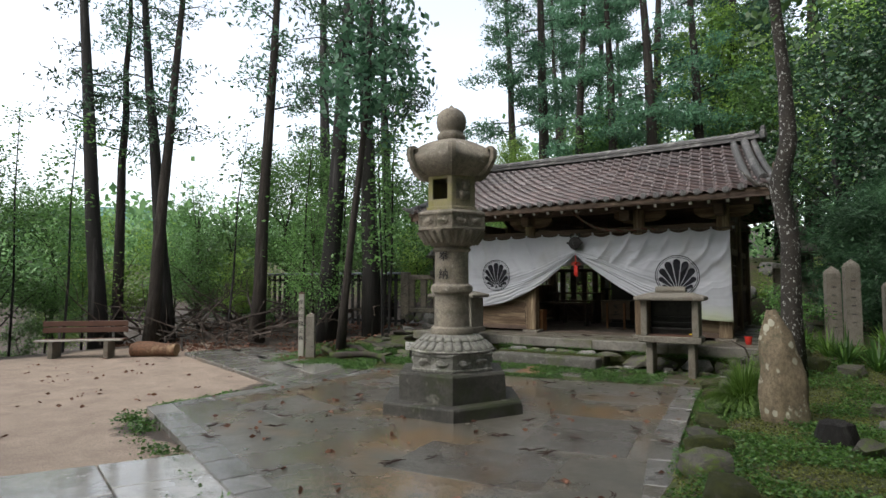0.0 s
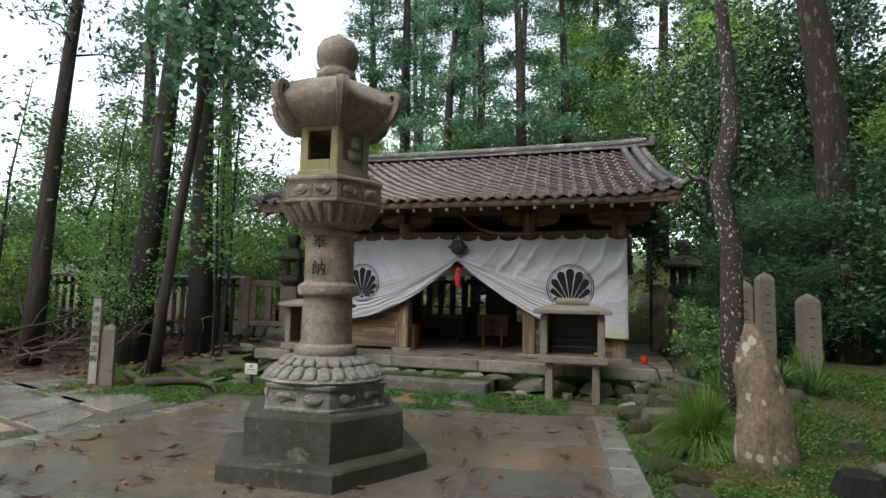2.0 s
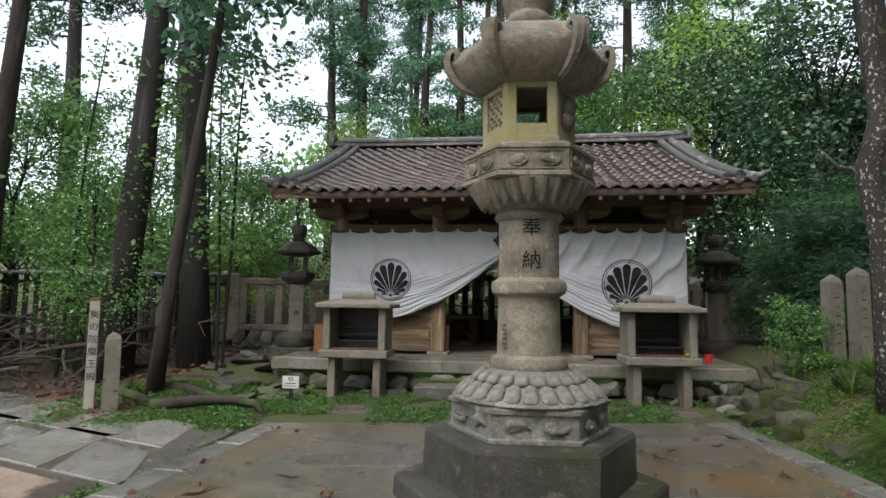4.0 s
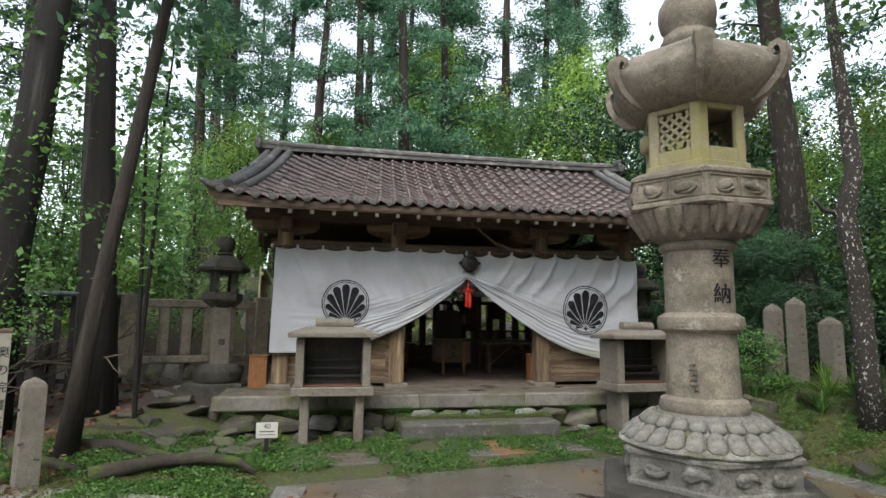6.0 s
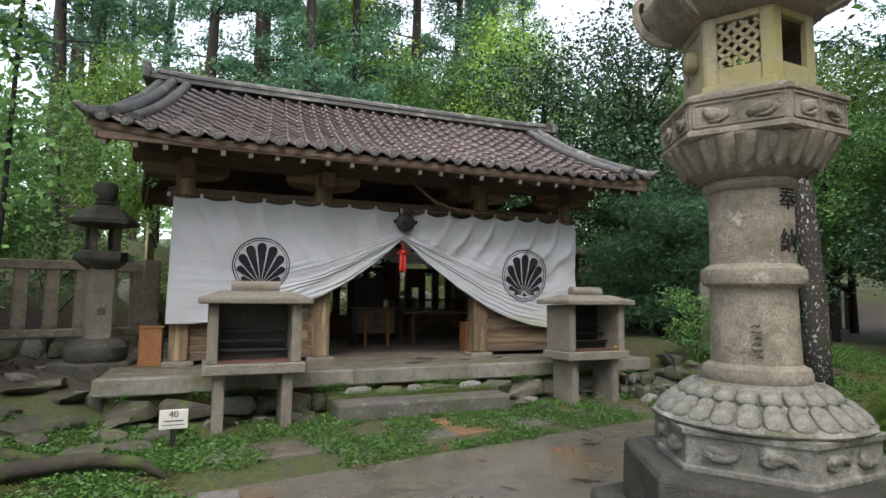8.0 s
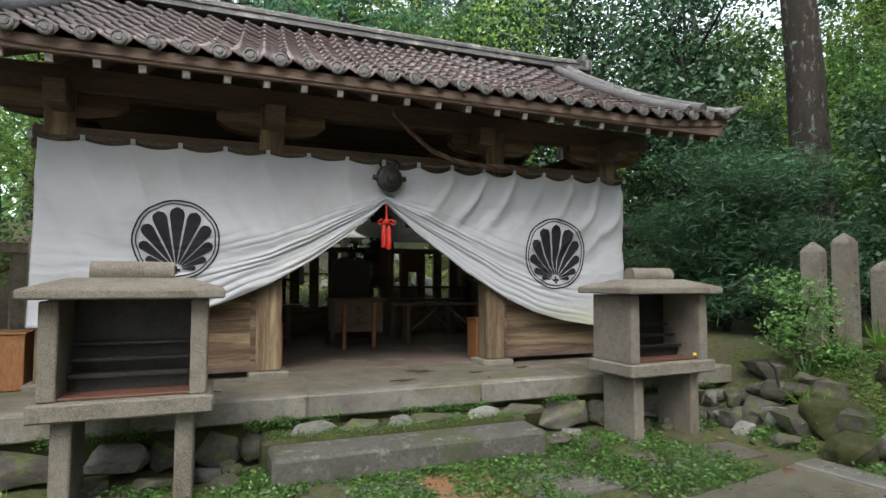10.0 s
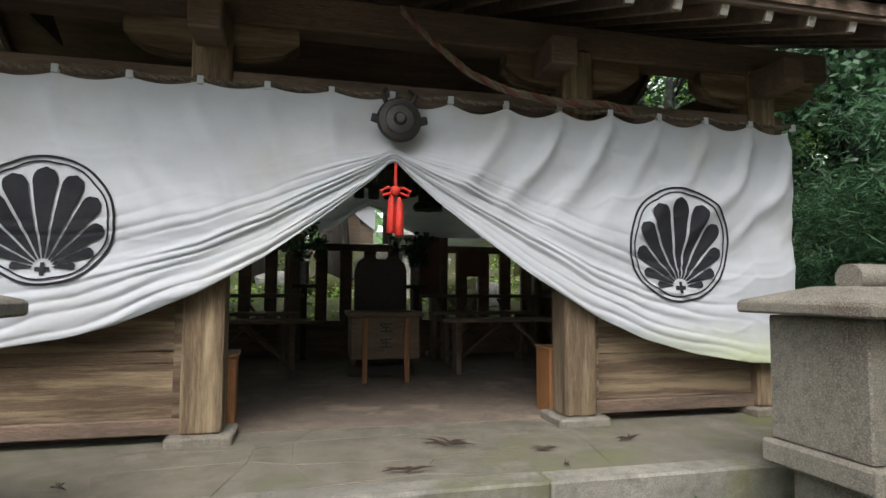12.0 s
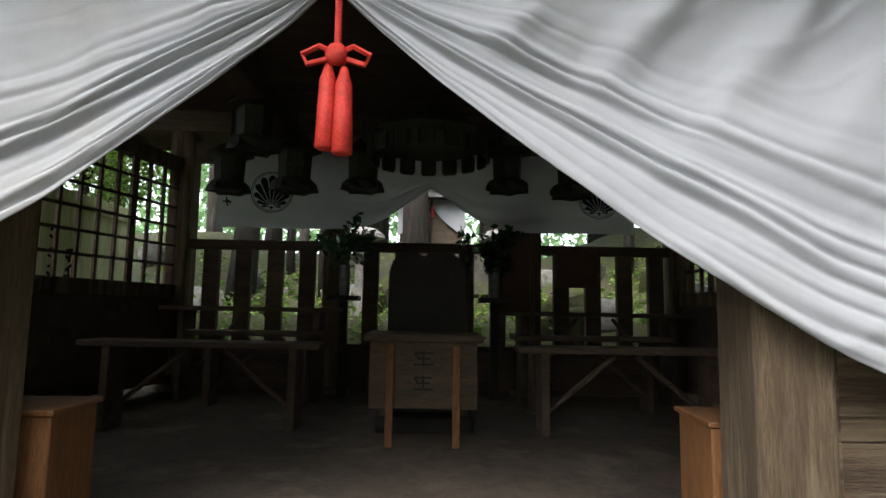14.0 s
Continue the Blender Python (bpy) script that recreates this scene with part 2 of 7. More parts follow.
def damp_hem(m):
    """A yellow-green damp stain that has crept up one corner of the cloth."""
    nt = m.node_tree
    bs = nt.nodes["Principled BSDF"]
    old = bs.inputs["Base Color"].links[0].from_socket
    co = nt.nodes.new("ShaderNodeTexCoord").outputs["Object"]
    sep = nt.nodes.new("ShaderNodeSeparateXYZ")
    nt.links.new(co, sep.inputs[0])
    wavy = nt.nodes.new("ShaderNodeMath")
    wavy.operation = "MULTIPLY_ADD"
    nt.links.new(noise_node(nt, co, 1.6, 5.0, 0.6), wavy.inputs[0])
    wavy.inputs[1].default_value = -0.45
    nt.links.new(sep.outputs["Z"], wavy.inputs[2])
    high = nt.nodes.new("ShaderNodeMapRange")
    high.inputs["From Min"].default_value, high.inputs["From Max"].default_value = 1.02, 0.72
    nt.links.new(wavy.outputs[0], high.inputs["Value"])
    along = nt.nodes.new("ShaderNodeMapRange")
    along.inputs["From Min"].default_value, along.inputs["From Max"].default_value = 0.8, 2.6
    nt.links.new(sep.outputs["X"], along.inputs["Value"])
    both = nt.nodes.new("ShaderNodeMath")
    both.operation = "MULTIPLY"
    nt.links.new(high.outputs[0], both.inputs[0])
    nt.links.new(along.outputs[0], both.inputs[1])
    nt.links.new(mixc(nt, both.outputs[0], old, (0.44, 0.48, 0.33)), bs.inputs["Base Color"])


damp_hem(CLOTH)
INK = surface("black_dye", (0.012, 0.012, 0.016), (0.018, 0.018, 0.022), 3, 200, 0.85, 0.05, spec=0.2, grit=0.12)
IRON = surface("dark_bronze", (0.05, 0.047, 0.045), (0.03, 0.028, 0.027), 4, 60, 0.45, 0.2, metal=0.6)
BRONZE = surface("green_bronze", (0.075, 0.075, 0.05), (0.04, 0.042, 0.03), 5, 60, 0.5, 0.3, metal=0.5)
RED = surface("red_silk_cord", (0.62, 0.035, 0.02), (0.5, 0.025, 0.015), 5, 120, 0.6, 0.2)
ROPE_RED = surface("faded_red_rope", (0.2, 0.06, 0.045), (0.13, 0.05, 0.04), 8, 120, 0.85, 0.5)
ROPE_PALE = surface("straw_rope", (0.2, 0.155, 0.105), (0.13, 0.1, 0.07), 8, 120, 0.85, 0.5)
ROPE_DARK = surface("dark_cord", (0.06, 0.05, 0.04), (0.2, 0.17, 0.12), 60, 120, 0.85, 0.4)
BARK = surface("cedar_bark", (0.0496, 0.0392, 0.0312), (0.024, 0.02, 0.0168), 3, 12, 0.9, 1.0, (0.088, 0.08, 0.068), 1.2, (0.55, 0.7), stretch=(5, 5, 0.5), vary=0.25)
BARK_DARK = surface("wet_dark_bark", (0.0208, 0.0176, 0.0152), (0.0112, 0.01, 0.0088), 3, 12, 0.8, 1.0, (0.068, 0.064, 0.06), 0.8, (0.55, 0.68), stretch=(5, 5, 0.4), vary=0.2)
BARK_LICHEN = surface("lichen_spotted_bark", (0.055, 0.047, 0.038), (0.03, 0.026, 0.022), 3, 25, 0.9, 0.8, (0.45, 0.45, 0.42), 26, (0.58, 0.63), stretch=(1, 1, 0.7), grit=0.4)
BARK_MOTTLED = surface("mottled_cedar_bark", (0.0468, 0.0363, 0.0275), (0.0231, 0.0187, 0.0154), 2.5, 14, 0.9, 1.0, (0.132, 0.129, 0.116), 5.5, (0.57, 0.63), stretch=(2.2, 2.2, 0.9), grit=0.6)
SPLINTER = surface("splintered_wood", (0.4, 0.29, 0.17), (0.24, 0.16, 0.09), 3, 20, 0.8, 0.6, stretch=(6, 6, 0.5))
ROOT = surface("mossy_root", (0.0525, 0.042, 0.0315), (0.0315, 0.0266, 0.021), 4, 25, 0.85, 0.8, (0.049, 0.07, 0.014), 2.5, (0.5, 0.62))
LOG = surface("cut_log", (0.2, 0.1, 0.055), (0.13, 0.07, 0.04), 4, 30, 0.85, 0.6, (0.3, 0.2, 0.12), 3, (0.55, 0.68))
LOG_END = surface("log_end", (0.36, 0.24, 0.13), (0.27, 0.17, 0.09), 6, 60, 0.85, 0.3)
METAL = surface("dull_steel", (0.3, 0.3, 0.3), (0.2, 0.2, 0.2), 4, 60, 0.4, 0.1, metal=0.8)
PAPER = surface("white_sign_board", (0.504, 0.497, 0.462), (0.434, 0.427, 0.392), 4, 60, 0.6, 0.05, grit=0.12)
YELLOW = surface("yellow_label", (0.7, 0.5, 0.03), (0.6, 0.42, 0.03), 4, 60, 0.6, 0.0, grit=0.12)
BRUSH = surface("dead_branch", (0.091, 0.07, 0.056), (0.049, 0.0385, 0.0315), 4, 30, 0.9, 0.4, vary=0.3)
DEAD_NEEDLE = surface("dead_needles", (0.06, 0.03, 0.022), (0.03, 0.018, 0.014), 8, 60, 0.8, 0.3, vary=0.3)
BAMBOO = surface("grey_bamboo_fence", (0.33, 0.32, 0.19), (0.2, 0.19, 0.12), 4, 30, 0.8, 0.3, stretch=(5, 5, 0.5), vary=0.2)
SCREEN = surface("pale_screen_boards", (0.756, 0.743, 0.459), (0.567, 0.553, 0.324), 4, 30, 0.8, 0.3, (0.405, 0.446, 0.203), 1.5, (0.5, 0.7), stretch=(5, 5, 0.5), vary=0.15, grit=0.3)
FENCE_DARK = surface("black_fence_wood", (0.035, 0.033, 0.03), (0.02, 0.02, 0.02), 3, 30, 0.7, 0.3, vary=0.2)
BLUE_ROOF = surface("blue_grey_fence_cap", (0.17, 0.2, 0.23), (0.12, 0.14, 0.16), 3, 40, 0.5, 0.2)
CEDAR_LEAF = leafy("cedar_needles", (0.028, 0.082, 0.046), (0.14, 0.3, 0.168), 0.55, 0.35)
CEDAR_DARK = leafy("dark_needles", (0.017, 0.043, 0.023), (0.078, 0.161, 0.078), 0.5, 0.25)
BROAD_LEAF = leafy("broad_leaves", (0.038, 0.092, 0.022), (0.18, 0.345, 0.1), 0.45, 0.45)
MAPLE_LEAF = leafy("bright_leaves", (0.081, 0.168, 0.026), (0.355, 0.536, 0.120), 0.45, 0.5)
CAMELLIA = leafy("glossy_dark_leaves", (0.02, 0.05, 0.026), (0.07, 0.14, 0.065), 0.2, 0.15)
YEW = leafy("soft_conifer", (0.02, 0.064, 0.03), (0.085, 0.19, 0.082), 0.6, 0.3)
GRASS = leafy("grass_blades", (0.08, 0.17, 0.024), (0.25, 0.42, 0.085), 0.5, 0.4)
CLOVER = leafy("ground_cover_leaves", (0.02, 0.062, 0.012), (0.1, 0.205, 0.036), 0.5, 0.3)
MOSS_TIP = leafy("moss_tips", (0.03, 0.042, 0.008), (0.15, 0.16, 0.032), 0.7, 0.2)
DRY_LEAF = leafy("fallen_leaves", (0.09, 0.035, 0.02), (0.2, 0.09, 0.05), 0.7, 0.1)
FAR_LEAF = leafy("far_forest_leaves", (0.058, 0.137, 0.043), (0.273, 0.471, 0.188), 0.6, 0.4)
# The hill's blue-green holds the distance haze in its colour.
HILL = surface("haze_tinted_hillside", (0.1, 0.22, 0.19), (0.07, 0.17, 0.15), 0.03, 0.6, 0.9, 0.0)


# ---- shaping ----
def thing(name, label, category, at=(0, 0, 0), turn=0, group="", kind=""):
    ob = new(name)
    ob.matrix_world = pose(*at, 0, 0, turn)
    return tagged(ob, label, category, group, kind)


def mesh_of(name, bm, material, smooth=False):
    me = bpy.data.meshes.new(name)
    bmesh.ops.recalc_face_normals(bm, faces=bm.faces)
    bm.to_mesh(me)
    bm.free()
    me.materials.append(material)
    if smooth:
        me.polygons.foreach_set("use_smooth", [True] * len(me.polygons))
        if smooth is not True:
            me.set_sharp_from_angle(angle=radians(smooth))
    return me


def part(name, bm, material, parent=None, label="", smooth=False):
    """Links a bmesh (or a mesh) as one object under a thing or part."""
    me = bm if isinstance(bm, bpy.types.Mesh) else mesh_of(name, bm, material, smooth)
    ob = new(name, me)
    if parent is not None:
        ob.parent = parent
    if label:
        ob["label"] = label
    return ob


def single(name, bm, material, label, category, group="", kind="", smooth=False, at=None, turn=0):
    ob = part(name, bm, material, None, "", smooth)
    if at:
        ob.matrix_world = pose(*at, 0, 0, turn)
    return tagged(ob, label, category, group, kind)


def box(x0, x1, y0, y1, z0, z1, bevel=0.006, bm=None, m=None):
    b = bmesh.new()
    mat = Matrix.Translation(((x0 + x1) / 2, (y0 + y1) / 2, (z0 + z1) / 2)) @ Matrix.Diagonal((x1 - x0, y1 - y0, z1 - z0, 1))
    bmesh.ops.create_cube(b, size=1, matrix=mat)
    if bevel:
        bmesh.ops.bevel(b, geom=b.edges[:], offset=bevel, segments=1, affect="EDGES")
    if m is not None:
        bmesh.ops.transform(b, matrix=m, verts=b.verts)
    return merge(bm, b)


def merge(bm, b):
    if bm is None:
        return b
    me = bpy.data.meshes.new("tmp")
    b.to_mesh(me)
    b.free()
    bm.from_mesh(me)
    bpy.data.meshes.remove(me)
    return bm


def lathe(profile, segs=32, bm=None, phase=0.0, at=(0, 0, 0), wave=None):
    """A turned body from (radius, height) pairs; segs=6 gives a hexagonal one. wave(angle, k): a factor on the radius."""
    b = bmesh.new()
    rings = []
    for k, (r, z) in enumerate(profile):
        ring = []
        for i in range(segs):
            a = phase + 2 * math.pi * i / segs
            q = r * (wave(a, k) if wave else 1)
            ring.append(b.verts.new((at[0] + q * math.cos(a), at[1] + q * math.sin(a), at[2] + z)))
        rings.append(ring)
    for r0, r1 in zip(rings, rings[1:]):
        for i in range(segs):
            b.faces.new((r0[i], r0[(i + 1) % segs], r1[(i + 1) % segs], r1[i]))
    b.faces.new(rings[0][::-1])
    b.faces.new(rings[-1])
    return merge(bm, b)


def slab(points, z0, z1, bm=None, bevel=0.01):
    """An upright prism over a plan outline."""
    b = bmesh.new()
    face = b.faces.new([b.verts.new((x, y, z1)) for x, y in points])
    got = bmesh.ops.extrude_face_region(b, geom=[face])
    bmesh.ops.translate(b, vec=(0, 0, z0 - z1), verts=[v for v in got["geom"] if isinstance(v, bmesh.types.BMVert)])
    if bevel:
        bmesh.ops.recalc_face_normals(b, faces=b.faces)
        bmesh.ops.bevel(b, geom=b.edges[:], offset=bevel, segments=1, affect="EDGES")
    return merge(bm, b)


def tube(points, radii, segs=8, bm=None):
    """A limb through points with a radius at each."""
    b = bmesh.new()
    pts = [Vector(p) for p in points]
    rings, side = [], Vector((1, 0, 0))
    for k, p in enumerate(pts):
        d = (pts[min(k + 1, len(pts) - 1)] - pts[max(k - 1, 0)]).normalized()
        u = (side - d * side.dot(d))
        u = u.normalized() if u.length > 0.05 else d.orthogonal().normalized()
        side, w = u, d.cross(u)
        r = radii[k] if hasattr(radii, "__len__") else radii
        rings.append([b.verts.new(p + r * (math.cos(2 * math.pi * i / segs) * u + math.sin(2 * math.pi * i / segs) * w)) for i in range(segs)])
    for r0, r1 in zip(rings, rings[1:]):
        for i in range(segs):
            b.faces.new((r0[i], r0[(i + 1) % segs], r1[(i + 1) % segs], r1[i]))
    b.faces.new(rings[0][::-1])
    b.faces.new(rings[-1])
    return merge(bm, b)


def stone_shape(sx, sy, sz, seed, rough=0.25, sub=3, bm=None, at=(0, 0, 0)):
    """A lumpy stone."""
    b = bmesh.new()
    bmesh.ops.create_icosphere(b, subdivisions=sub, radius=1)
    for v in b.verts:
        p = v.co * 1.3 + Vector((seed * 3.7, seed * 1.9, seed * 5.3))
        k = 1 + rough * (noise.noise(p) * 1.4 + 0.5 * noise.noise(p * 2.7))
        c = v.co * k
        c = Vector([math.copysign(abs(q) ** 0.8, q) for q in c])
        v.co = Vector((c.x * sx + at[0], c.y * sy + at[1], c.z * sz + at[2]))
    return merge(bm, b)


def angular(sx, sy, sz, seed, points=15, taper=0.0, bm=None, at=(0, 0, 0), rough=0.05):
    """A broken stone: the hull of scattered points, roughened."""
    rg = random.Random(seed)
    b = bmesh.new()
    for k in range(points):
        d = Vector((rg.gauss(0, 1), rg.gauss(0, 1), rg.gauss(0, 1))).normalized()
        f = 1 - taper * (d.z + 1) / 2
        d = Vector([math.copysign(abs(q) ** 0.55, q) for q in d]) * 0.85
        b.verts.new((d.x * f, d.y * f, d.z))
    bmesh.ops.convex_hull(b, input=b.verts)
    bmesh.ops.delete(b, geom=[v for v in b.verts if not v.link_faces], context="VERTS")
    bmesh.ops.triangulate(b, faces=b.faces[:])
    bmesh.ops.subdivide_edges(b, edges=b.edges[:], cuts=2, use_grid_fill=True, smooth=0.08)
    for v in b.verts:
        q = v.co * 2.3 + Vector((seed * 1.7, seed * 0.9, 0))
        n = 1 + rough * (2.2 * noise.noise(q) + 1.4 * noise.noise(q * 3.1))
        v.co = Vector((v.co.x * n * sx + at[0], v.co.y * n * sy + at[1], v.co.z * n * sz + at[2]))
    return merge(bm, b)


def text_part(name, body, size, material, parent, m, extrude=0.002):
    cu = bpy.data.curves.new(name, "FONT")
    cu.body, cu.size, cu.extrude, cu.align_x, cu.align_y = body, size, extrude, "CENTER", "CENTER"
    tmp = bpy.data.objects.new(name, cu)
    scene.collection.objects.link(tmp)
    me = bpy.data.meshes.new_from_object(tmp.evaluated_get(bpy.context.evaluated_depsgraph_get()))
    bpy.data.objects.remove(tmp)
    me.transform(m)
    me.materials.clear()
    me.materials.append(material)
    ob = new(name, me)
    ob.parent = parent
    return ob


FACING = pose(0, 0, 0, 90, 0, 0)  # stands a flat drawing up, facing -y


def step01(a, b, v):
    t = min(1.0, max(0.0, (v - a) / (b - a)))
    return t * t * (3 - 2 * t)


# ---- ground ----
def gz(x, y):
    """Height of the bare ground."""
    z = -0.07
    z += 0.06 * step01(-5.0, -3.5, y) * step01(-7.0, -4.5, x)
    z += 0.45 * step01(-3.2, 0.4, y) * step01(-3.3, -4.4, x)
    z += (0.22 * step01(3.25, 4.0, x) + 0.5 * step01(-5.0, -1.6, y) * step01(3.6, 4.7, x)) * step01(-15, -8, y)
    z += 1.3 * step01(5.0, 6.6, y) + 1.3 * step01(7.5, 11.0, y)
    far = math.hypot(x, y + 4)
    z -= 1.6 * step01(-11.0, -22.0, x) * step01(3.0, -3.0, y)
    z += 0.04 * noise.noise((x * 0.7, y * 0.7, 0.0)) * step01(3.0, 8.0, abs(x - 0.2)) + 0.6 * noise.noise((x * 0.05, y * 0.05, 4.0)) * step01(14, 30, far)
    z += 9.0 * step01(35, 120, far) * step01(-0.2, 0.8, (y + 4) / max(far, 1))
    return z


PAVED = [(-3.1, -8.32), (-2.75, -3.75), (3.0, -2.72), (3.35, -6.3), (3.75, -8.4), (4.6, -14.5), (1.9, -14.5), (1.2, -9.95)]


def inside(x, y, poly):
    hit = False
    for (x0, y0), (x1, y1) in zip(poly, poly[1:] + poly[:1]):
        if (y0 > y) != (y1 > y) and x < x0 + (y - y0) * (x1 - x0) / (y1 - y0):
            hit = not hit
    return hit


def zones(x, y):
    """How much the ground here is gravel, moss, leaf litter."""
    gravel = step01(-2.4, -3.6, x + 0.35 * (y + 8)) * step01(-2.5, -4.6, y + 0.1 * x) * step01(-12.5, -10.0, x)
    gravel = max(gravel, step01(-8.6, -9.6, y) * step01(2.0, 0.5, x) * step01(-12.5, -10.0, x) * step01(-22, -16, y))
    moss = step01(-6.5, -5.0, x) * step01(-4.6, -4.0, y) * step01(-3.0, -3.6, x) * step01(0.0, -1.5, y)
    moss = max(moss, step01(2.7, 3.1, x) * step01(10.5, 7.5, x), step01(-4.2, -3.6, y) * step01(-0.5, -1.3, y) * step01(-4.5, -3.4, x))
    moss = max(moss, step01(5.2, 6.5, y) * step01(13, 9, y) * 0.9)
    return gravel, moss


def axis_steps(lo, hi, step, reach):
    v = list(np.arange(lo, hi + 1e-6, step))
    out, d = [], step
    a, b = v[0], v[-1]
    while b < reach:
        d *= 1.35
        a, b = a - d, b + d
        v = [a] + v + [b]
    return v


xs, ys = axis_steps(-13, 11, 0.3, 420), axis_steps(-15, 13, 0.3, 420)
gverts = [(x, y, gz(x, y)) for y in ys for x in xs]
gfaces = [(j * len(xs) + i, j * len(xs) + i + 1, (j + 1) * len(xs) + i + 1, (j + 1) * len(xs) + i) for j in range(len(ys) - 1) for i in range(len(xs) - 1)]
gmesh = bpy.data.meshes.new("ground")
gmesh.from_pydata(gverts, [], gfaces)
zone = gmesh.attributes.new("zone", "FLOAT_COLOR", "POINT")
zone.data.foreach_set("color", [c for x, y, z in gverts for c in (*zones(x, y), 0.0, 1.0)])
gmesh.polygons.foreach_set("use_smooth", [True] * len(gmesh.polygons))


def ground_material():
    m = bpy.data.materials.new("forest_ground")
    m.use_nodes = True
    nt = m.node_tree
    bs = nt.nodes["Principled BSDF"]
    co = nt.nodes.new("ShaderNodeTexCoord").outputs["Object"]
    at = nt.nodes.new("ShaderNodeAttribute")
    at.attribute_name = "zone"
    sep = nt.nodes.new("ShaderNodeSeparateColor")
    nt.links.new(at.outputs["Color"], sep.inputs[0])
    ragged = noise_node(nt, co, 2.2, 7.0, 0.65)
    fine = noise_node(nt, co, 60, 5.0, 0.7)
    mid = noise_node(nt, co, 9, 6.0, 0.7)

    def edge(channel, a, b):
        n = nt.nodes.new("ShaderNodeMath")
        n.operation = "ADD"
        nt.links.new(sep.outputs[channel], n.inputs[0])
        nt.links.new(ragged, n.inputs[1])
        return ramp(nt, n.outputs[0], a, b)

    litter = mixc(nt, ramp(nt, mid, 0.35, 0.65), (0.045, 0.036, 0.026), (0.085, 0.062, 0.045))
    litter = mixc(nt, ramp(nt, fine, 0.4, 0.7), litter, (0.035, 0.028, 0.022))
    gravel = mixc(nt, ramp(nt, ragged, 0.35, 0.65), (0.44, 0.345, 0.265), (0.29, 0.225, 0.175))
    gravel = mixc(nt, ramp(nt, fine, 0.35, 0.75), gravel, (0.14, 0.105, 0.08))
    moss = mixc(nt, ramp(nt, mid, 0.35, 0.7), (0.04, 0.06, 0.012), (0.1, 0.115, 0.02))
    moss = mixc(nt, ramp(nt, noise_node(nt, co, 26, 5.0, 0.75), 0.45, 0.6), moss, (0.02, 0.026, 0.01))
    moss = mixc(nt, ramp(nt, noise_node(nt, co, 2.3, 7.0, 0.75), 0.5, 0.6), moss, mixc(nt, ramp(nt, fine, 0.4, 0.6), (0.1, 0.075, 0.052), (0.045, 0.034, 0.026)))
    col = mixc(nt, edge("Red", 0.92, 1.08), litter, gravel)
    col = mixc(nt, edge("Green", 0.9, 1.05), col, moss)
    nt.links.new(col, bs.inputs["Base Color"])
    bs.inputs["Roughness"].default_value = 0.85
    bp = nt.nodes.new("ShaderNodeBump")
    bp.inputs["Strength"].default_value, bp.inputs["Distance"].default_value = 0.8, 0.04
    nt.links.new(mixc(nt, 0.5, fine, mid), bp.inputs["Height"])
    nt.links.new(bp.outputs[0], bs.inputs["Normal"])
    return m


gmesh.materials.append(ground_material())
ground = tagged(new("ground", gmesh), "damp forest ground with gravel court, moss and fallen leaves", "ground", kind="structure")


# ---- paving ----
pavement = single("pavement", slab(PAVED, -0.16, -0.004, bevel=0.008), PAVING, "wet brown-stained stone court pavement with worn edging", "pavement", kind="structure")


def quad_piece(name, pts, z0, z1, material, parent, shrink=0.012, bevel=0.006):
    cx, cy = sum(p[0] for p in pts) / len(pts), sum(p[1] for p in pts) / len(pts)
    out = []
    for x, y in pts:
        d = math.hypot(x - cx, y - cy)
        out.append((x + (cx - x) * shrink / d, y + (cy - y) * shrink / d))
    return part(name, slab(out, z0, z1, bevel=bevel), material, parent)


def edging(a, b, width, n, parent, z=0.012):
    (ax, ay), (bx, by) = a, b
    d = math.hypot(bx - ax, by - ay)
    nx, ny = -(by - ay) / d * width, (bx - ax) / d * width
    cuts = [0.0] + sorted((k + random.uniform(-0.2, 0.2)) / n for k in range(1, n)) + [1.0]
    for u, v in zip(cuts, cuts[1:]):
        p, q = (ax + (bx - ax) * u, ay + (by - ay) * u), (ax + (bx - ax) * v, ay + (by - ay) * v)
        quad_piece("edging_stone", [p, q, (q[0] + nx, q[1] + ny), (p[0] + nx, p[1] + ny)], -0.12, z, PAVING_EDGE, parent)


edging((-3.12, -8.36), (1.2, -9.99), 0.34, 9, pavement)
edging((3.8, -8.4), (3.38, -6.3), 0.3, 3, pavement)
edging((3.38, -6.3), (3.02, -2.74), 0.3, 4, pavement)
edging((4.6, -14.4), (3.8, -8.4), 0.3, 6, pavement)
edging((-2.77, -3.75), (-3.12, -8.36), 0.3, 5, pavement, 0.004)
for cx, cy, w, d, turn in ((2.1, -4.1, 1.2, 0.9, 10), (-1.2, -4.9, 1.3, 0.9, 8), (1.9, -8.0, 1.5, 1.0, 5), (-1.5, -7.2, 1.2, 0.9, -14), (2.4, -6.4, 1.1, 1.6, 8)):
    m = pose(cx, cy, 0, 0, 0, turn)
    pts = [(m @ Vector((sx * w / 2, sy * d / 2, 0))).to_2d() for sx, sy in ((-1, -1), (1, -1), (1, 1), (-1, 1))]
    quad_piece("paving_slab", [tuple(p) for p in pts], -0.05, 0.001, PAVING_ROUGH, pavement)

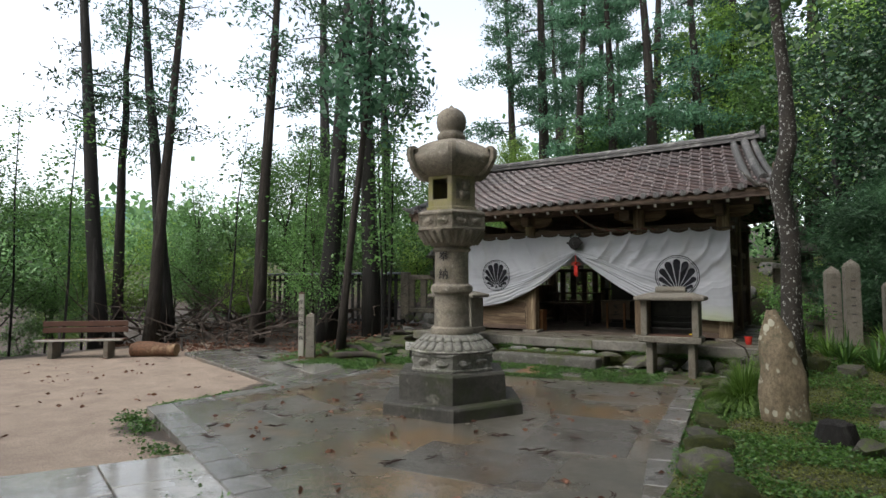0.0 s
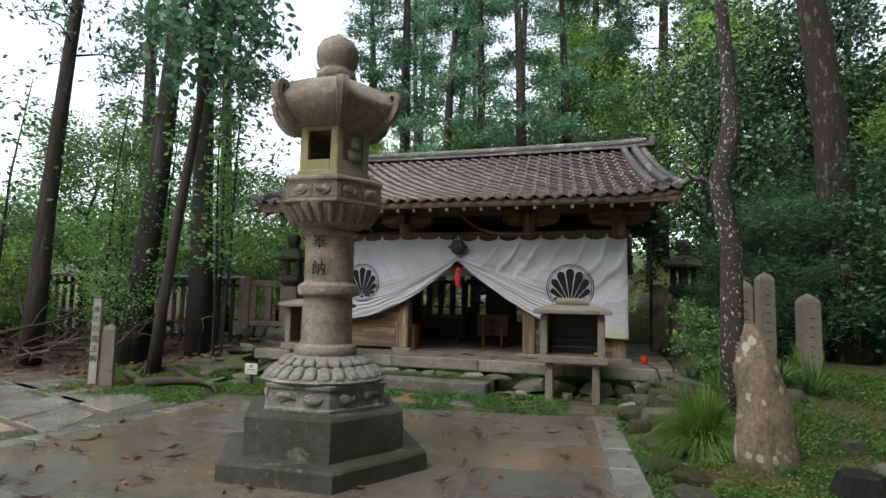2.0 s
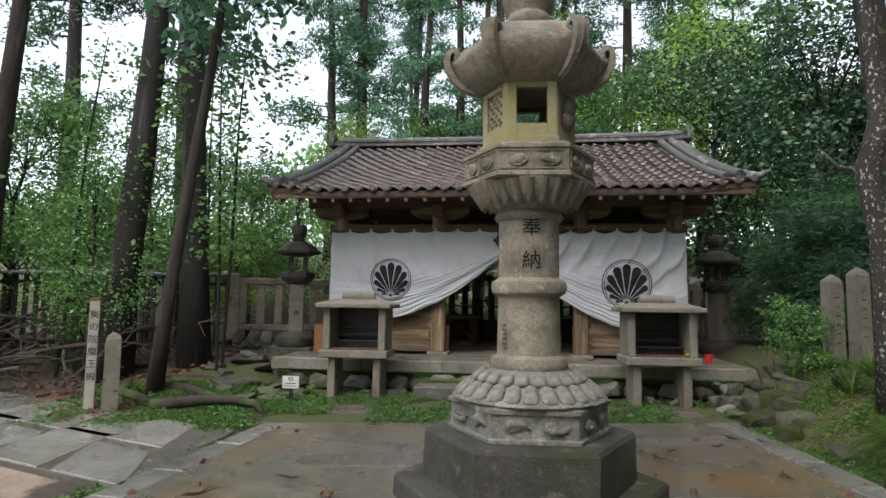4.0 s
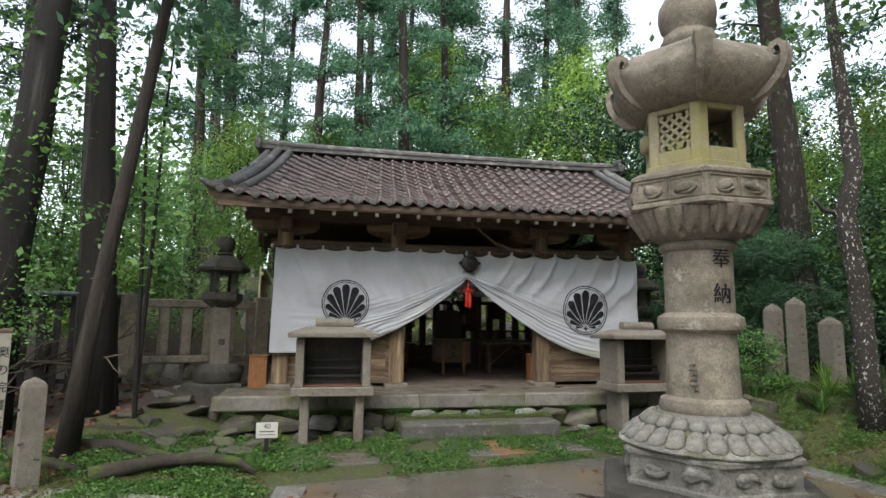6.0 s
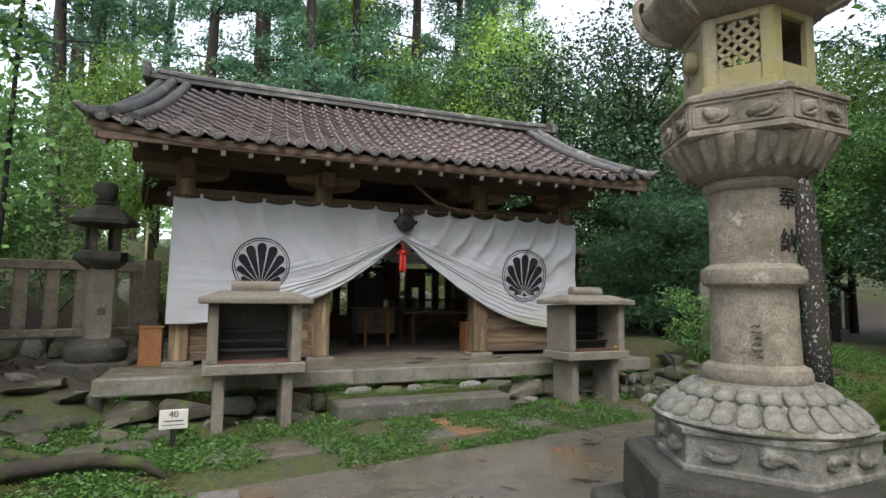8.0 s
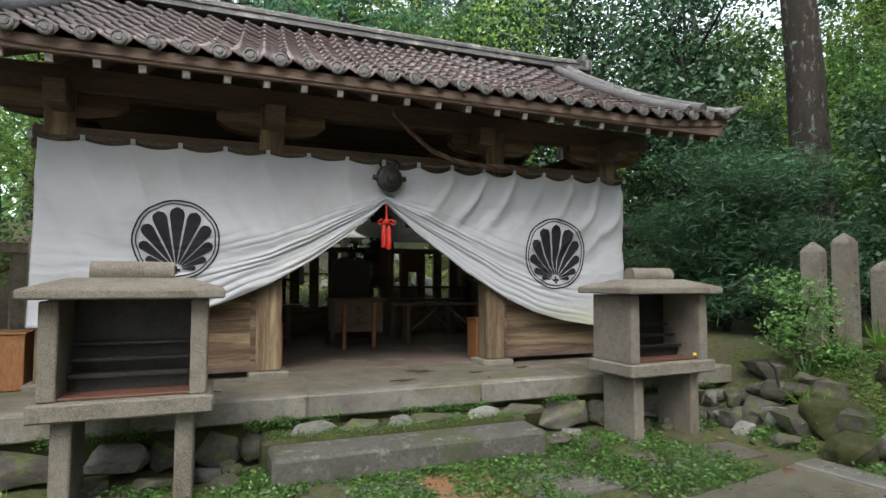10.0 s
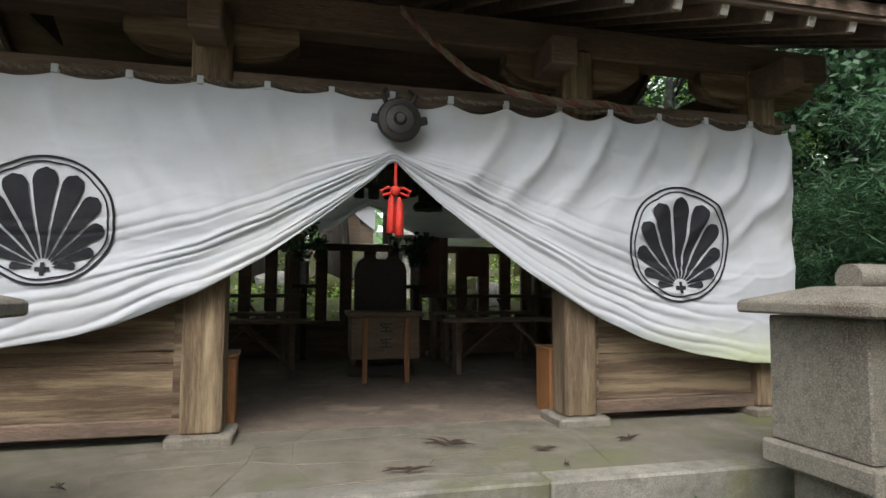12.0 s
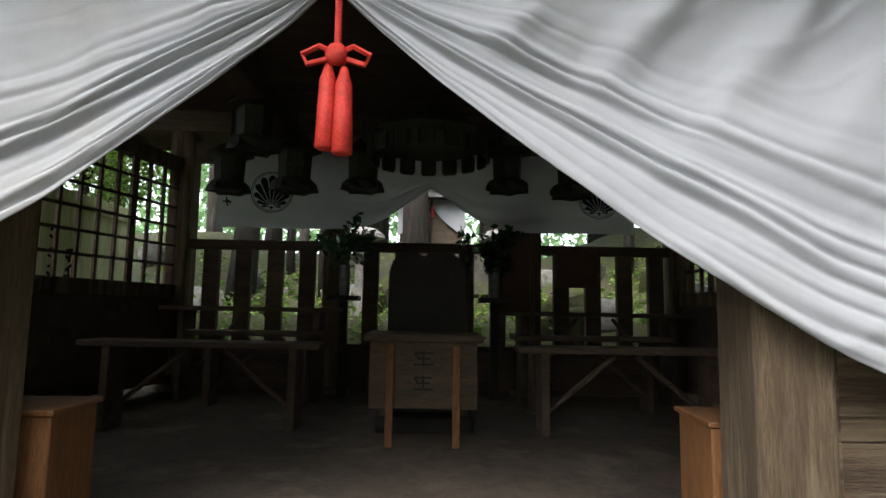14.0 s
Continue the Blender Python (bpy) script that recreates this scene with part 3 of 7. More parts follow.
side_path = single("pavement_side", slab([(-8.45, -4.4), (-2.85, -6.2), (-2.95, -4.2), (-3.6, -4.0), (-7.8, -2.35)], -0.15, -0.008), PAVING_ROUGH,
                   "damp flagstone side path with mossy joints", "path", kind="structure")
for k in range(6):
    for j in range(2):
        u0, u1, v0, v1 = k / 6, (k + 1) / 6, j / 2, (j + 1) / 2

        def at_uv(u, v):
            u = u + 0.025 * math.sin(7 * v + 3 * k)
            ax, ay = -8.45 + 5.5 * u, -4.4 - 1.78 * u
            bx, by = -7.8 + 4.3 * u, -2.35 - 1.65 * u
            return (ax + (bx - ax) * v, ay + (by - ay) * v)

        jit = 0.12 * (-1) ** (k + j)
        quad_piece("flagstone", [at_uv(u0, v0), at_uv(u1, v0), at_uv(u1, v1 + (jit if j == 0 else 0) * 0.6), at_uv(u0, v1 + (jit if j == 0 else 0) * 0.6)], -0.1, 0.004, FLAG, side_path, 0.018)

front_path = single("pavement_front", slab([(-0.7, -9.25), (0.76, -9.75), (-0.7, -12.6), (-2.4, -12.1)], -0.15, -0.035), PAVING_ROUGH,
                    "wet grey flagstone path beside the court", "path", kind="structure")
for k in range(4):
    for j in range(2):
        def at_uv2(u, v):
            ax, ay = -0.7 - 1.7 * u, -9.25 - 2.85 * u
            bx, by = 0.76 - 1.46 * u, -9.75 - 2.85 * u
            return (ax + (bx - ax) * v, ay + (by - ay) * v)
        s = 0.1 * (k % 2)
        v0, v1 = (0, 0.5 + s) if j == 0 else (0.5 + s, 1)
        quad_piece("flagstone", [at_uv2(k / 4, v0), at_uv2(k / 4, v1), at_uv2((k + 1) / 4, v1), at_uv2((k + 1) / 4, v0)], -0.1, -0.012, FLAG, front_path, 0.012)

approach = single("pavement_approach", slab([(-0.85, -1.95), (-0.8, -2.9), (1.2, -2.68), (0.95, -1.92)], -0.15, -0.02), PAVING_ROUGH,
                  "short slab approach before the hall steps", "path", kind="structure")
for x0, x1, m in ((-0.84, -0.28, PAVING_ROUGH), (-0.28, 0.3, RUST), (0.3, 1.1, PAVING_ROUGH)):
    quad_piece("paving_slab", [(x0, -1.95), (x0 + 0.04, -2.88 + 0.1 * (x0 + 0.8)), (x1 + 0.06, -2.88 + 0.1 * (x1 + 0.8)), (x1, -1.95)], -0.1, 0.006, m, approach)
for x0, x1, y0, y1, m in ((-2.75, -1.45, -3.05, -2.5, PAVING_ROUGH), (1.55, 2.75, -2.6, -2.1, PAVING_ROUGH)):
    quad_piece("paving_slab", [(x0, y0), (x1, y0 + 0.06), (x1, y1), (x0, y1)], -0.1, 0.012, m, approach)

# ---- stone platform ----
platform = thing("platform", "low stone and cement hall platform with mossy fieldstone footing", "platform", kind="structure")
part("deck", slab([(-3.88, -1.08), (3.95, -1.08), (3.95, 5.3), (-3.88, 5.3)], 0.3, 0.5, bevel=0.018), CEMENT, platform)
part("base_wall", box(-3.78, 3.85, -1.0, 5.2, -0.15, 0.3, 0), ROCK_MOSS, platform, "dark mossy footing wall")
part("earth_floor", box(-3.0, 3.0, 0.25, 4.6, 0.498, 0.506, 0), FLOOR, platform, "dark trodden earth floor")
part("step", slab([(-1.3, -1.82), (1.0, -1.8), (1.0, -1.4), (-1.3, -1.4)], -0.12, 0.2, bevel=0.025), STEP_STONE, platform, "worn granite step")
part("bank", slab([(-1.34, -1.42), (1.04, -1.4), (1.04, -0.95), (-1.34, -0.95)], -0.1, 0.235, bevel=0.03), ROCK_MOSS, platform, "mossy packed earth between step and deck")
foot = [mesh_of("fieldstone", angular(1, 1, 1, k + 2, 14), m, 35) for k, m in enumerate((ROCK, ROCK, ROCK_WHITE, ROCK_MOSS))]
x = -3.8
k = 0
while x < 3.7:
    middle = -1.45 < x < 0.95
    w = random.uniform(0.24, 0.52) if middle else random.uniform(0.3, 0.62)
    f = part("fieldstone", foot[((2, 0, 2, 1) if middle else (1, 0, 2, 0))[k % 4]], None, platform)
    tall = random.uniform(0.045, 0.065) if middle else random.uniform(0.13, 0.17)
    f.matrix_local = pose(x + w / 2, -1.24 + random.uniform(-0.03, 0.03) if middle else -1.08 + random.uniform(-0.04, 0.04), 0.255 if middle else 0.13, 0, random.uniform(-5, 5), random.uniform(-12, 12)) @ Matrix.Diagonal((w / 2 * random.uniform(1.05, 1.3), 0.13 if middle else 0.2, tall, 1))
    x += w
    k += 1
for k in range(16):  # loose stones at the foot
    x = random.choice((random.uniform(-3.7, -1.4), random.uniform(1.1, 3.0)))
    f = part("fieldstone", foot[k % 3], None, platform)
    f.matrix_local = pose(x, random.uniform(-1.5, -1.3), 0.02, 0, 0, random.uniform(0, 180)) @ Matrix.Diagonal((random.uniform(0.08, 0.2), random.uniform(0.07, 0.13), random.uniform(0.05, 0.1), 1))
for k in range(7):
    f = part("fieldstone", foot[k % 3], None, platform)
    f.matrix_local = pose(-3.85, -0.6 + 0.75 * k, 0.2, 0, 0, random.uniform(60, 120)) @ Matrix.Diagonal((0.34, 0.16, 0.17, 1))

cuts = [-3.9, -2.3, -0.95, 0.7, 2.2, 3.97]
for a, c in zip(cuts, cuts[1:]):
    part("kerb_stone", box(a + 0.004, c - 0.004, -1.105, -0.93, 0.31, 0.507, 0.014), KERB, platform)
for i in range(6):  # irregular flags before the entrance
    for j in range(3):
        def corner(a, c):
            return (-1.5 + 0.52 * a + 0.16 * math.sin(3.1 * a + 5.3 * c), -0.92 + 0.42 * c + 0.09 * math.sin(4.7 * a + 2.9 * c))
        quad_piece("flagstone", [corner(i, j), corner(i + 1, j), corner(i + 1, j + 1), corner(i, j + 1)], 0.48, 0.5035, CEMENT, platform, 0.006, 0.001)

# ---- worship hall ----
hall = thing("worship_hall", "open-fronted old timber shrine hall with brown tiled gable roof", "hall")
COLS = ((-3.08, 0.13), (-1.18, 0.13), (1.42, 0.11), (3.08, 0.13), (-3.0, 2.3), (3.05, 2.3), (-2.45, 4.5), (-0.75, 4.5), (1.35, 4.5), (3.02, 4.5))
for cx, cy in COLS:
    c = part("column", box(cx - 0.125, cx + 0.125, cy - 0.125, cy + 0.125, 0.56, 3.3, 0.018), WOOD, hall)
    part("column_base", box(cx - 0.2, cx + 0.2, cy - 0.19, cy + 0.19, 0.49, 0.565, 0.015), GRANITE, hall)
part("lintel", box(-3.3, 3.3, 0.04, 0.2, 2.72, 2.93, 0.012), WOOD_DARK, hall)
part("wall_plate", box(-3.75, 3.75, 0.02, 0.24, 3.26, 3.5, 0.012), WOOD_DARK, hall)
part("lintel", box(-2.6, 3.2, 4.42, 4.58, 2.98, 3.2, 0.012), WOOD_DARK, hall)
part("wall_plate", box(-3.75, 3.75, 4.4, 4.62, 3.3, 3.55, 0.012), WOOD_DARK, hall)
for sx in (-1, 1):
    part("tie_beam", box(sx * 3.05 - 0.09, sx * 3.05 + 0.09, -0.35, 4.7, 3.05, 3.27, 0.012), WOOD_DARK, hall)
part("tie_beam", box(-1.28, -1.08, -0.3, 4.6, 3.06, 3.26, 0.012), WOOD_DARK, hall)
part("tie_beam", box(1.08, 1.28, -0.3, 4.6, 3.06, 3.26, 0.012), WOOD_DARK, hall)


def bracket(cx, w=0.55, y0=0.05, y1=0.21):
    b = bmesh.new()
    pts = [(-w, 3.14), (-w, 3.255), (w, 3.255), (w, 3.14), (w * 0.8, 3.06), (w * 0.4, 3.02), (-w * 0.4, 3.02), (-w * 0.8, 3.06)]
    lo = [b.verts.new((cx + x, y0, z)) for x, z in pts]
    hi = [b.verts.new((cx + x, y1, z)) for x, z in pts]
    b.faces.new(lo)
    b.faces.new(hi[::-1])
    for i in range(len(pts)):
        b.faces.new((lo[i], lo[(i + 1) % 8], hi[(i + 1) % 8], hi[i]))
    return b


for cx in (-3.08, -1.18, 1.42, 3.08):
    part("bracket", bracket(cx), WOOD_H, hall)
for sx in (-1, 1):  # boarded lower walls of the front
    a, b = (1.29 if sx < 0 else 1.53, 2.97)
    lo, hi = (min(sx * a, sx * b), max(sx * a, sx * b))
    part("sill", box(lo, hi, 0.06, 0.2, 0.56, 0.66, 0.008), WOOD_DARK, hall)
    for z0, z1 in ((0.66, 1.0), (1.004, 1.12), (1.124, 1.42)):
        part("wall_board", box(lo, hi, 0.09, 0.125, z0, z1, 0.006), WOOD_H, hall)
    part("rail", box(lo, hi, 0.07, 0.16, 1.42, 1.5, 0.008), WOOD, hall)
    part("batten", box(lo, hi, 0.068, 0.09, 1.085, 1.135, 0.006), WOOD_H, hall)
    part("batten", box(lo if sx > 0 else hi - 0.07, lo + 0.07 if sx > 0 else hi, 0.062, 0.09, 0.664, 1.416, 0.006), WOOD_H, hall)


def side_wall(x0, y0, x1, y1, lattice_top):
    """A boarded lower wall with a square wooden lattice above, between two columns."""
    d = math.hypot(x1 - x0, y1 - y0)
    m = Matrix.Translation((x0, y0, 0)) @ Matrix.Rotation(math.atan2(y1 - y0, x1 - x0), 4, "Z")
    part("wall_board", box(0.1, d - 0.1, -0.02, 0.02, 0.68, 1.48, 0.006, m=m), WOOD_DARK, hall)
    part("sill", box(0.1, d - 0.1, -0.06, 0.06, 0.6, 0.68, 0.008, m=m), WOOD_DARK, hall)
    part("rail", box(0.1, d - 0.1, -0.06, 0.06, 1.48, 1.62, 0.008, m=m), WOOD, hall)
    part("rail", box(0.1, d - 0.1, -0.06, 0.06, lattice_top, lattice_top + 0.14, 0.008, m=m), WOOD, hall)
    n = int((d - 0.2) / 0.2)
    for k in range(n + 1):
        u = 0.12 + (d - 0.24) * k / n
        w = 0.035 if k % 5 == 2 else 0.014
        part("lattice_bar", box(u - w, u + w, -0.016, 0.016, 1.62, lattice_top, 0, m=m), WOOD_DARK, hall)
    n = int((lattice_top - 1.62) / 0.19)
    for k in range(1, n):
        z = 1.62 + (lattice_top - 1.62) * k / n
        part("lattice_bar", box(0.1, d - 0.1, -0.03, -0.005, z - 0.013, z + 0.013, 0, m=m), WOOD_DARK, hall)


side_wall(-3.0, 2.3, -2.45, 4.5, 2.85)
side_wall(-3.08, 0.13, -3.0, 2.3, 2.85)
side_wall(3.05, 2.3, 3.02, 4.5, 2.3)
side_wall(3.08, 0.13, 3.05, 2.3, 2.3)

# roof
EAVE_Y, RIDGE_Y, EAVE_Z, RISE = -0.98, 1.51, 3.4, 1.42


def roof_z(s):
    return EAVE_Z + RISE * (0.72 * s + 0.28 * s * s)


def roof_half(s):
    return 4.12 - 0.55 * s


def roof_at(x_share, s, lift=0.0, rear=False):
    """A point on the roof: x_share -1..1 across, s 0 at the eave, 1 at the ridge."""
    y = EAVE_Y + (RIDGE_Y - EAVE_Y) * s
    upturn = 0.1 * max(0.0, abs(x_share) - 0.8) / 0.2 * (1 - s) ** 2
    if rear:
        y = 2 * RIDGE_Y - y + (1 - s) * 1.2
    return Vector((x_share * roof_half(s), y, roof_z(s) + lift + upturn))


roof = part("roof", bmesh.new(), WOOD_DARK, hall, "brown clay pan-tile roof with grey ridges")
for rear in (False, True):
    b = bmesh.new()
    grid = [[(b.verts.new(roof_at(-1 + i / 8 * 2, k / 10, -0.02, rear)), b.verts.new(roof_at(-1 + i / 8 * 2, k / 10, -0.1, rear))) for i in range(9)] for k in range(11)]
    for k in range(10):
        for i in range(8):
            for q in (0, 1):
                b.faces.new([grid[k + dk][i + di][q] for dk, di in ((0, 0), (0, 1), (1, 1), (1, 0))])
    for i in range(8):
        b.faces.new((grid[0][i][0], grid[0][i + 1][0], grid[0][i + 1][1], grid[0][i][1]))
    part("roof_deck", b, WOOD_DARK, roof)
part("eave_board", box(-4.05, 4.05, EAVE_Y + 0.02, EAVE_Y + 0.07, 3.27, 3.4, 0.006), WOOD_DARK, roof)
for k in range(25):
    x = -3.95 + 7.9 * k / 24
    m = Matrix.Translation((x, -0.9, 3.245)) @ Matrix.Rotation(math.atan(0.42), 4, "X")
    r = part("rafter", box(-0.035, 0.035, 0.0, 2.7, -0.045, 0.045, 0.004, m=m), WOOD_DARK, roof)
    part("rafter_end", box(-0.028, 0.028, -0.012, 0.0, -0.032, 0.032, 0.003, m=m), WHITE, roof)
for k in range(12):
    x = -3.95 + 7.9 * k / 11
    m = Matrix.Translation((x, 5.1, 3.245)) @ Matrix.Rotation(math.atan(0.42), 4, "X") @ Matrix.Rotation(math.pi, 4, "Z")
    part("rafter", box(-0.035, 0.035, 0.0, 2.6, -0.045, 0.045, 0.0, m=Matrix.Translation((x, 5.4, 3.3)) @ Matrix.Rotation(-math.atan(0.42), 4, "X") @ Matrix.Rotation(math.pi, 4, "Z")), WOOD_DARK, roof)


def pan_tile(width, length):
    """One S-shaped clay tile, lying along +y, lower edge at y=0."""
    b = bmesh.new()
    prof = [(u / 10, 0.026 * math.sin(2 * math.pi * (u / 10) + 0.5) + 0.012 * math.sin(4 * math.pi * (u / 10) + 0.9)) for u in range(11)]
    rows = []
    for y, lift in ((0.0, 0.04), (length, -0.012)):
        rows.append([b.verts.new(((u - 0.5) * width * 1.08, y, z + lift)) for u, z in prof])
        rows.append([b.verts.new(((u - 0.5) * width * 1.08, y, z + lift - 0.034)) for u, z in prof])
    for i in range(10):
        b.faces.new((rows[0][i], rows[0][i + 1], rows[2][i + 1], rows[2][i]))
        b.faces.new((rows[0][i], rows[1][i], rows[1][i + 1], rows[0][i + 1]))
    return b


COLUMNS, ROWS_UP = 33, 13
tile_mesh = mesh_of("tile", pan_tile(8.24 / COLUMNS, 0.3), TILE, True)
rest = bmesh.new()
for rear in (False, True):
    for k in range(ROWS_UP):
        for i in range(COLUMNS):
            share = -1 + (i + 0.5) * 2 / COLUMNS
            s0, s1 = k / ROWS_UP, (k + 1) / ROWS_UP
            p, q = roof_at(share, s0, 0.02, rear), roof_at(share, s1, 0.02, rear)
            d = (q - p).normalized()
            xa = Vector((-1, 0, 0)) if rear else Vector((1, 0, 0))
            xa = (xa - d * xa.dot(d)).normalized()
            m = Matrix((xa, d, xa.cross(d))).transposed().to_4x4()
            m.translation = p - d * 0.05 + Vector((0, 0, random.uniform(-0.005, 0.005)))
            m = m @ Matrix.Diagonal((roof_half(s0) / 4.12, 1, 1, 1)) @ Matrix.Rotation(random.gauss(0, 0.012), 4, "Z")
            if not rear and k < 9:
                t = part("tile", tile_mesh, None, roof)
                t.matrix_local = m
            else:
                start = len(rest.verts)
                rest.from_mesh(tile_mesh)
                rest.verts.ensure_lookup_table()
                for v in rest.verts[start:]:
                    v.co = m @ v.co
tagged(part("upper_tiles", rest, TILE, roof, smooth=True), kind="stuff")
cap = mesh_of("eave_cap", lathe([(0.062, 0), (0.062, 0.03), (0.05, 0.036), (0.045, 0.028), (0.03, 0.028), (0.026, 0.036), (0.004, 0.038)], 14), TILE_GREY, 40)
for i in range(COLUMNS):
    share = -1 + (i + 0.62) * 2 / COLUMNS
    p = roof_at(share, 0.0, 0.03)
    part("eave_cap", cap, None, roof).matrix_local = pose(p.x, p.y - 0.045, p.z, 90, 0, 0)


ridge_line = [(-3.72, 0.08), (-3.2, 0.02), (-2, 0.0), (0, -0.015), (2, 0.0), (3.2, 0.02), (3.72, 0.08)]
for k, (half, z0, z1) in enumerate(((0.19, 0, 0.045), (0.15, 0.052, 0.09), (0.17, 0.092, 0.104), (0.13, 0.106, 0.15))):
    b = bmesh.new()
    rings = []
    for x, dz in ridge_line:
        rings.append([b.verts.new((x * (1 - 0.012 * k), RIDGE_Y + sy * half, EAVE_Z + RISE + z + dz * 0.5)) for sy, z in ((-1, z0), (1, z0), (1, z1), (-1, z1))])
    for r0, r1 in zip(rings, rings[1:]):
        for i in range(4):
            b.faces.new((r0[i], r0[(i + 1) % 4], r1[(i + 1) % 4], r1[i]))
    b.faces.new(rings[0])
    b.faces.new(rings[-1])
    part("ridge_course", b, TILE_GREY, roof)
part("ridge_cap", tube([(x * 0.97, RIDGE_Y, EAVE_Z + RISE + 0.165 + dz * 0.5) for x, dz in ridge_line], 0.06, 10), TILE_GREY, roof, smooth=50)
for sx in (-1, 1):
    e = box(-0.06, 0.06, -0.24, 0.24, -0.12, 0.08, 0.03)
    e = box(-0.05, 0.05, -0.14, 0.14, 0.06, 0.2, 0.03, e)
    e = lathe([(0.09, 0), (0.08, 0.05), (0.03, 0.06)], 12, e)
    o = part("ridge_end_ornament", e, TILE_GREY, roof)
    o.matrix_local = pose(sx * 3.76, RIDGE_Y, EAVE_Z + RISE + 0.12)
    for inset, rad, lift in ((0.2, 0.085, 0.09), (0.42, 0.075, 0.08), (0.02, 0.07, 0.05)):
        pts = [roof_at(sx * (1 - inset / roof_half(s)), s, lift) for s in (0.0 if inset < 0.1 else 0.06, 0.2, 0.4, 0.6, 0.8, 1.0)]
        part("descending_ridge", tube(pts, rad, 8), TILE_GREY, roof, smooth=50)
        pts = [roof_at(sx * (1 - inset / roof_half(s)), s, lift, True) for s in (0.05, 0.35, 0.7, 1.0)]
        part("descending_ridge", tube(pts, rad, 8), TILE_GREY, roof, smooth=50)
    tip = roof_at(sx, 0.0, 0.06)
    part("corner_tile", tube([tip + Vector((-sx * 0.15, 0.05, -0.02)), tip + Vector((0, -0.06, 0)), tip + Vector((sx * 0.12, -0.12, 0.06))], [0.07, 0.06, 0.02], 8), TILE_GREY, roof, smooth=50)
    b = bmesh.new()
    for rear in (False, True):
        up = [roof_at(sx * 0.985, s / 6, -0.03, rear) for s in range(7)]
        dn = [p - Vector((0, 0, 0.2)) for p in up]
        for a in range(6):
            for off in (0.0, -sx * 0.05):
                b.faces.new([b.verts.new(p + Vector((off, 0, 0))) for p in (up[a], up[a + 1], dn[a + 1], dn[a])])
            b.faces.new([b.verts.new(p) for p in (dn[a], dn[a + 1], dn[a + 1] + Vector((-sx * 0.05, 0, 0)), dn[a] + Vector((-sx * 0.05, 0, 0)))])
    part("bargeboard", b, WOOD_DARK, roof)
    b = bmesh.new()
    tri = [(0.75, 3.95), (2.6, 3.95), (1.55, 4.7)]
    lo = [b.verts.new((sx * 3.08 - 0.03, y, z)) for y, z in tri]
    hi = [b.verts.new((sx * 3.08 + 0.03, y, z)) for y, z in tri]
    b.faces.new(lo)
    b.faces.new(hi)
    for i in range(3):
        b.faces.new((lo[i], lo[(i + 1) % 3], hi[(i + 1) % 3], hi[i]))
    part("gable_board", b, WOOD_DARK, hall)


# ---- curtain ----
def lerp_table(x, table):
    for (x0, v0), (x1, v1) in zip(table, table[1:]):
        if x <= x1:
            u = max(0.0, (x - x0) / (x1 - x0))
            return v0 + (v1 - v0) * u
    return table[-1][1]


LOWER = [(-3.25, 1.08), (-2.9, 1.08), (-2.4, 1.12), (-1.9, 1.2), (-1.66, 1.27), (-1.19, 1.47), (-0.8, 1.7), (-0.36, 2.03), (-0.12, 2.23), (0.0, 2.36),
         (0.12, 2.25), (0.3, 2.1), (0.57, 1.9), (1.0, 1.6), (1.49, 1.31), (1.9, 1.13), (2.3, 1.02), (2.8, 0.94), (3.25, 0.92)]
HANG = 0.41


def hem(x):
    lo = sum(lerp_table(x + d, LOWER) for d in (-0.03, 0, 0.03)) / 3
    return lo - 0.012


def curtain_top(x):
    u = (x / HANG) % 1.0
    deep = 0.035 if x < 0 else 0.06
    return 2.79 - deep * math.sin(math.pi * u) ** 1.0 - 0.01 * math.sin(x * 2)


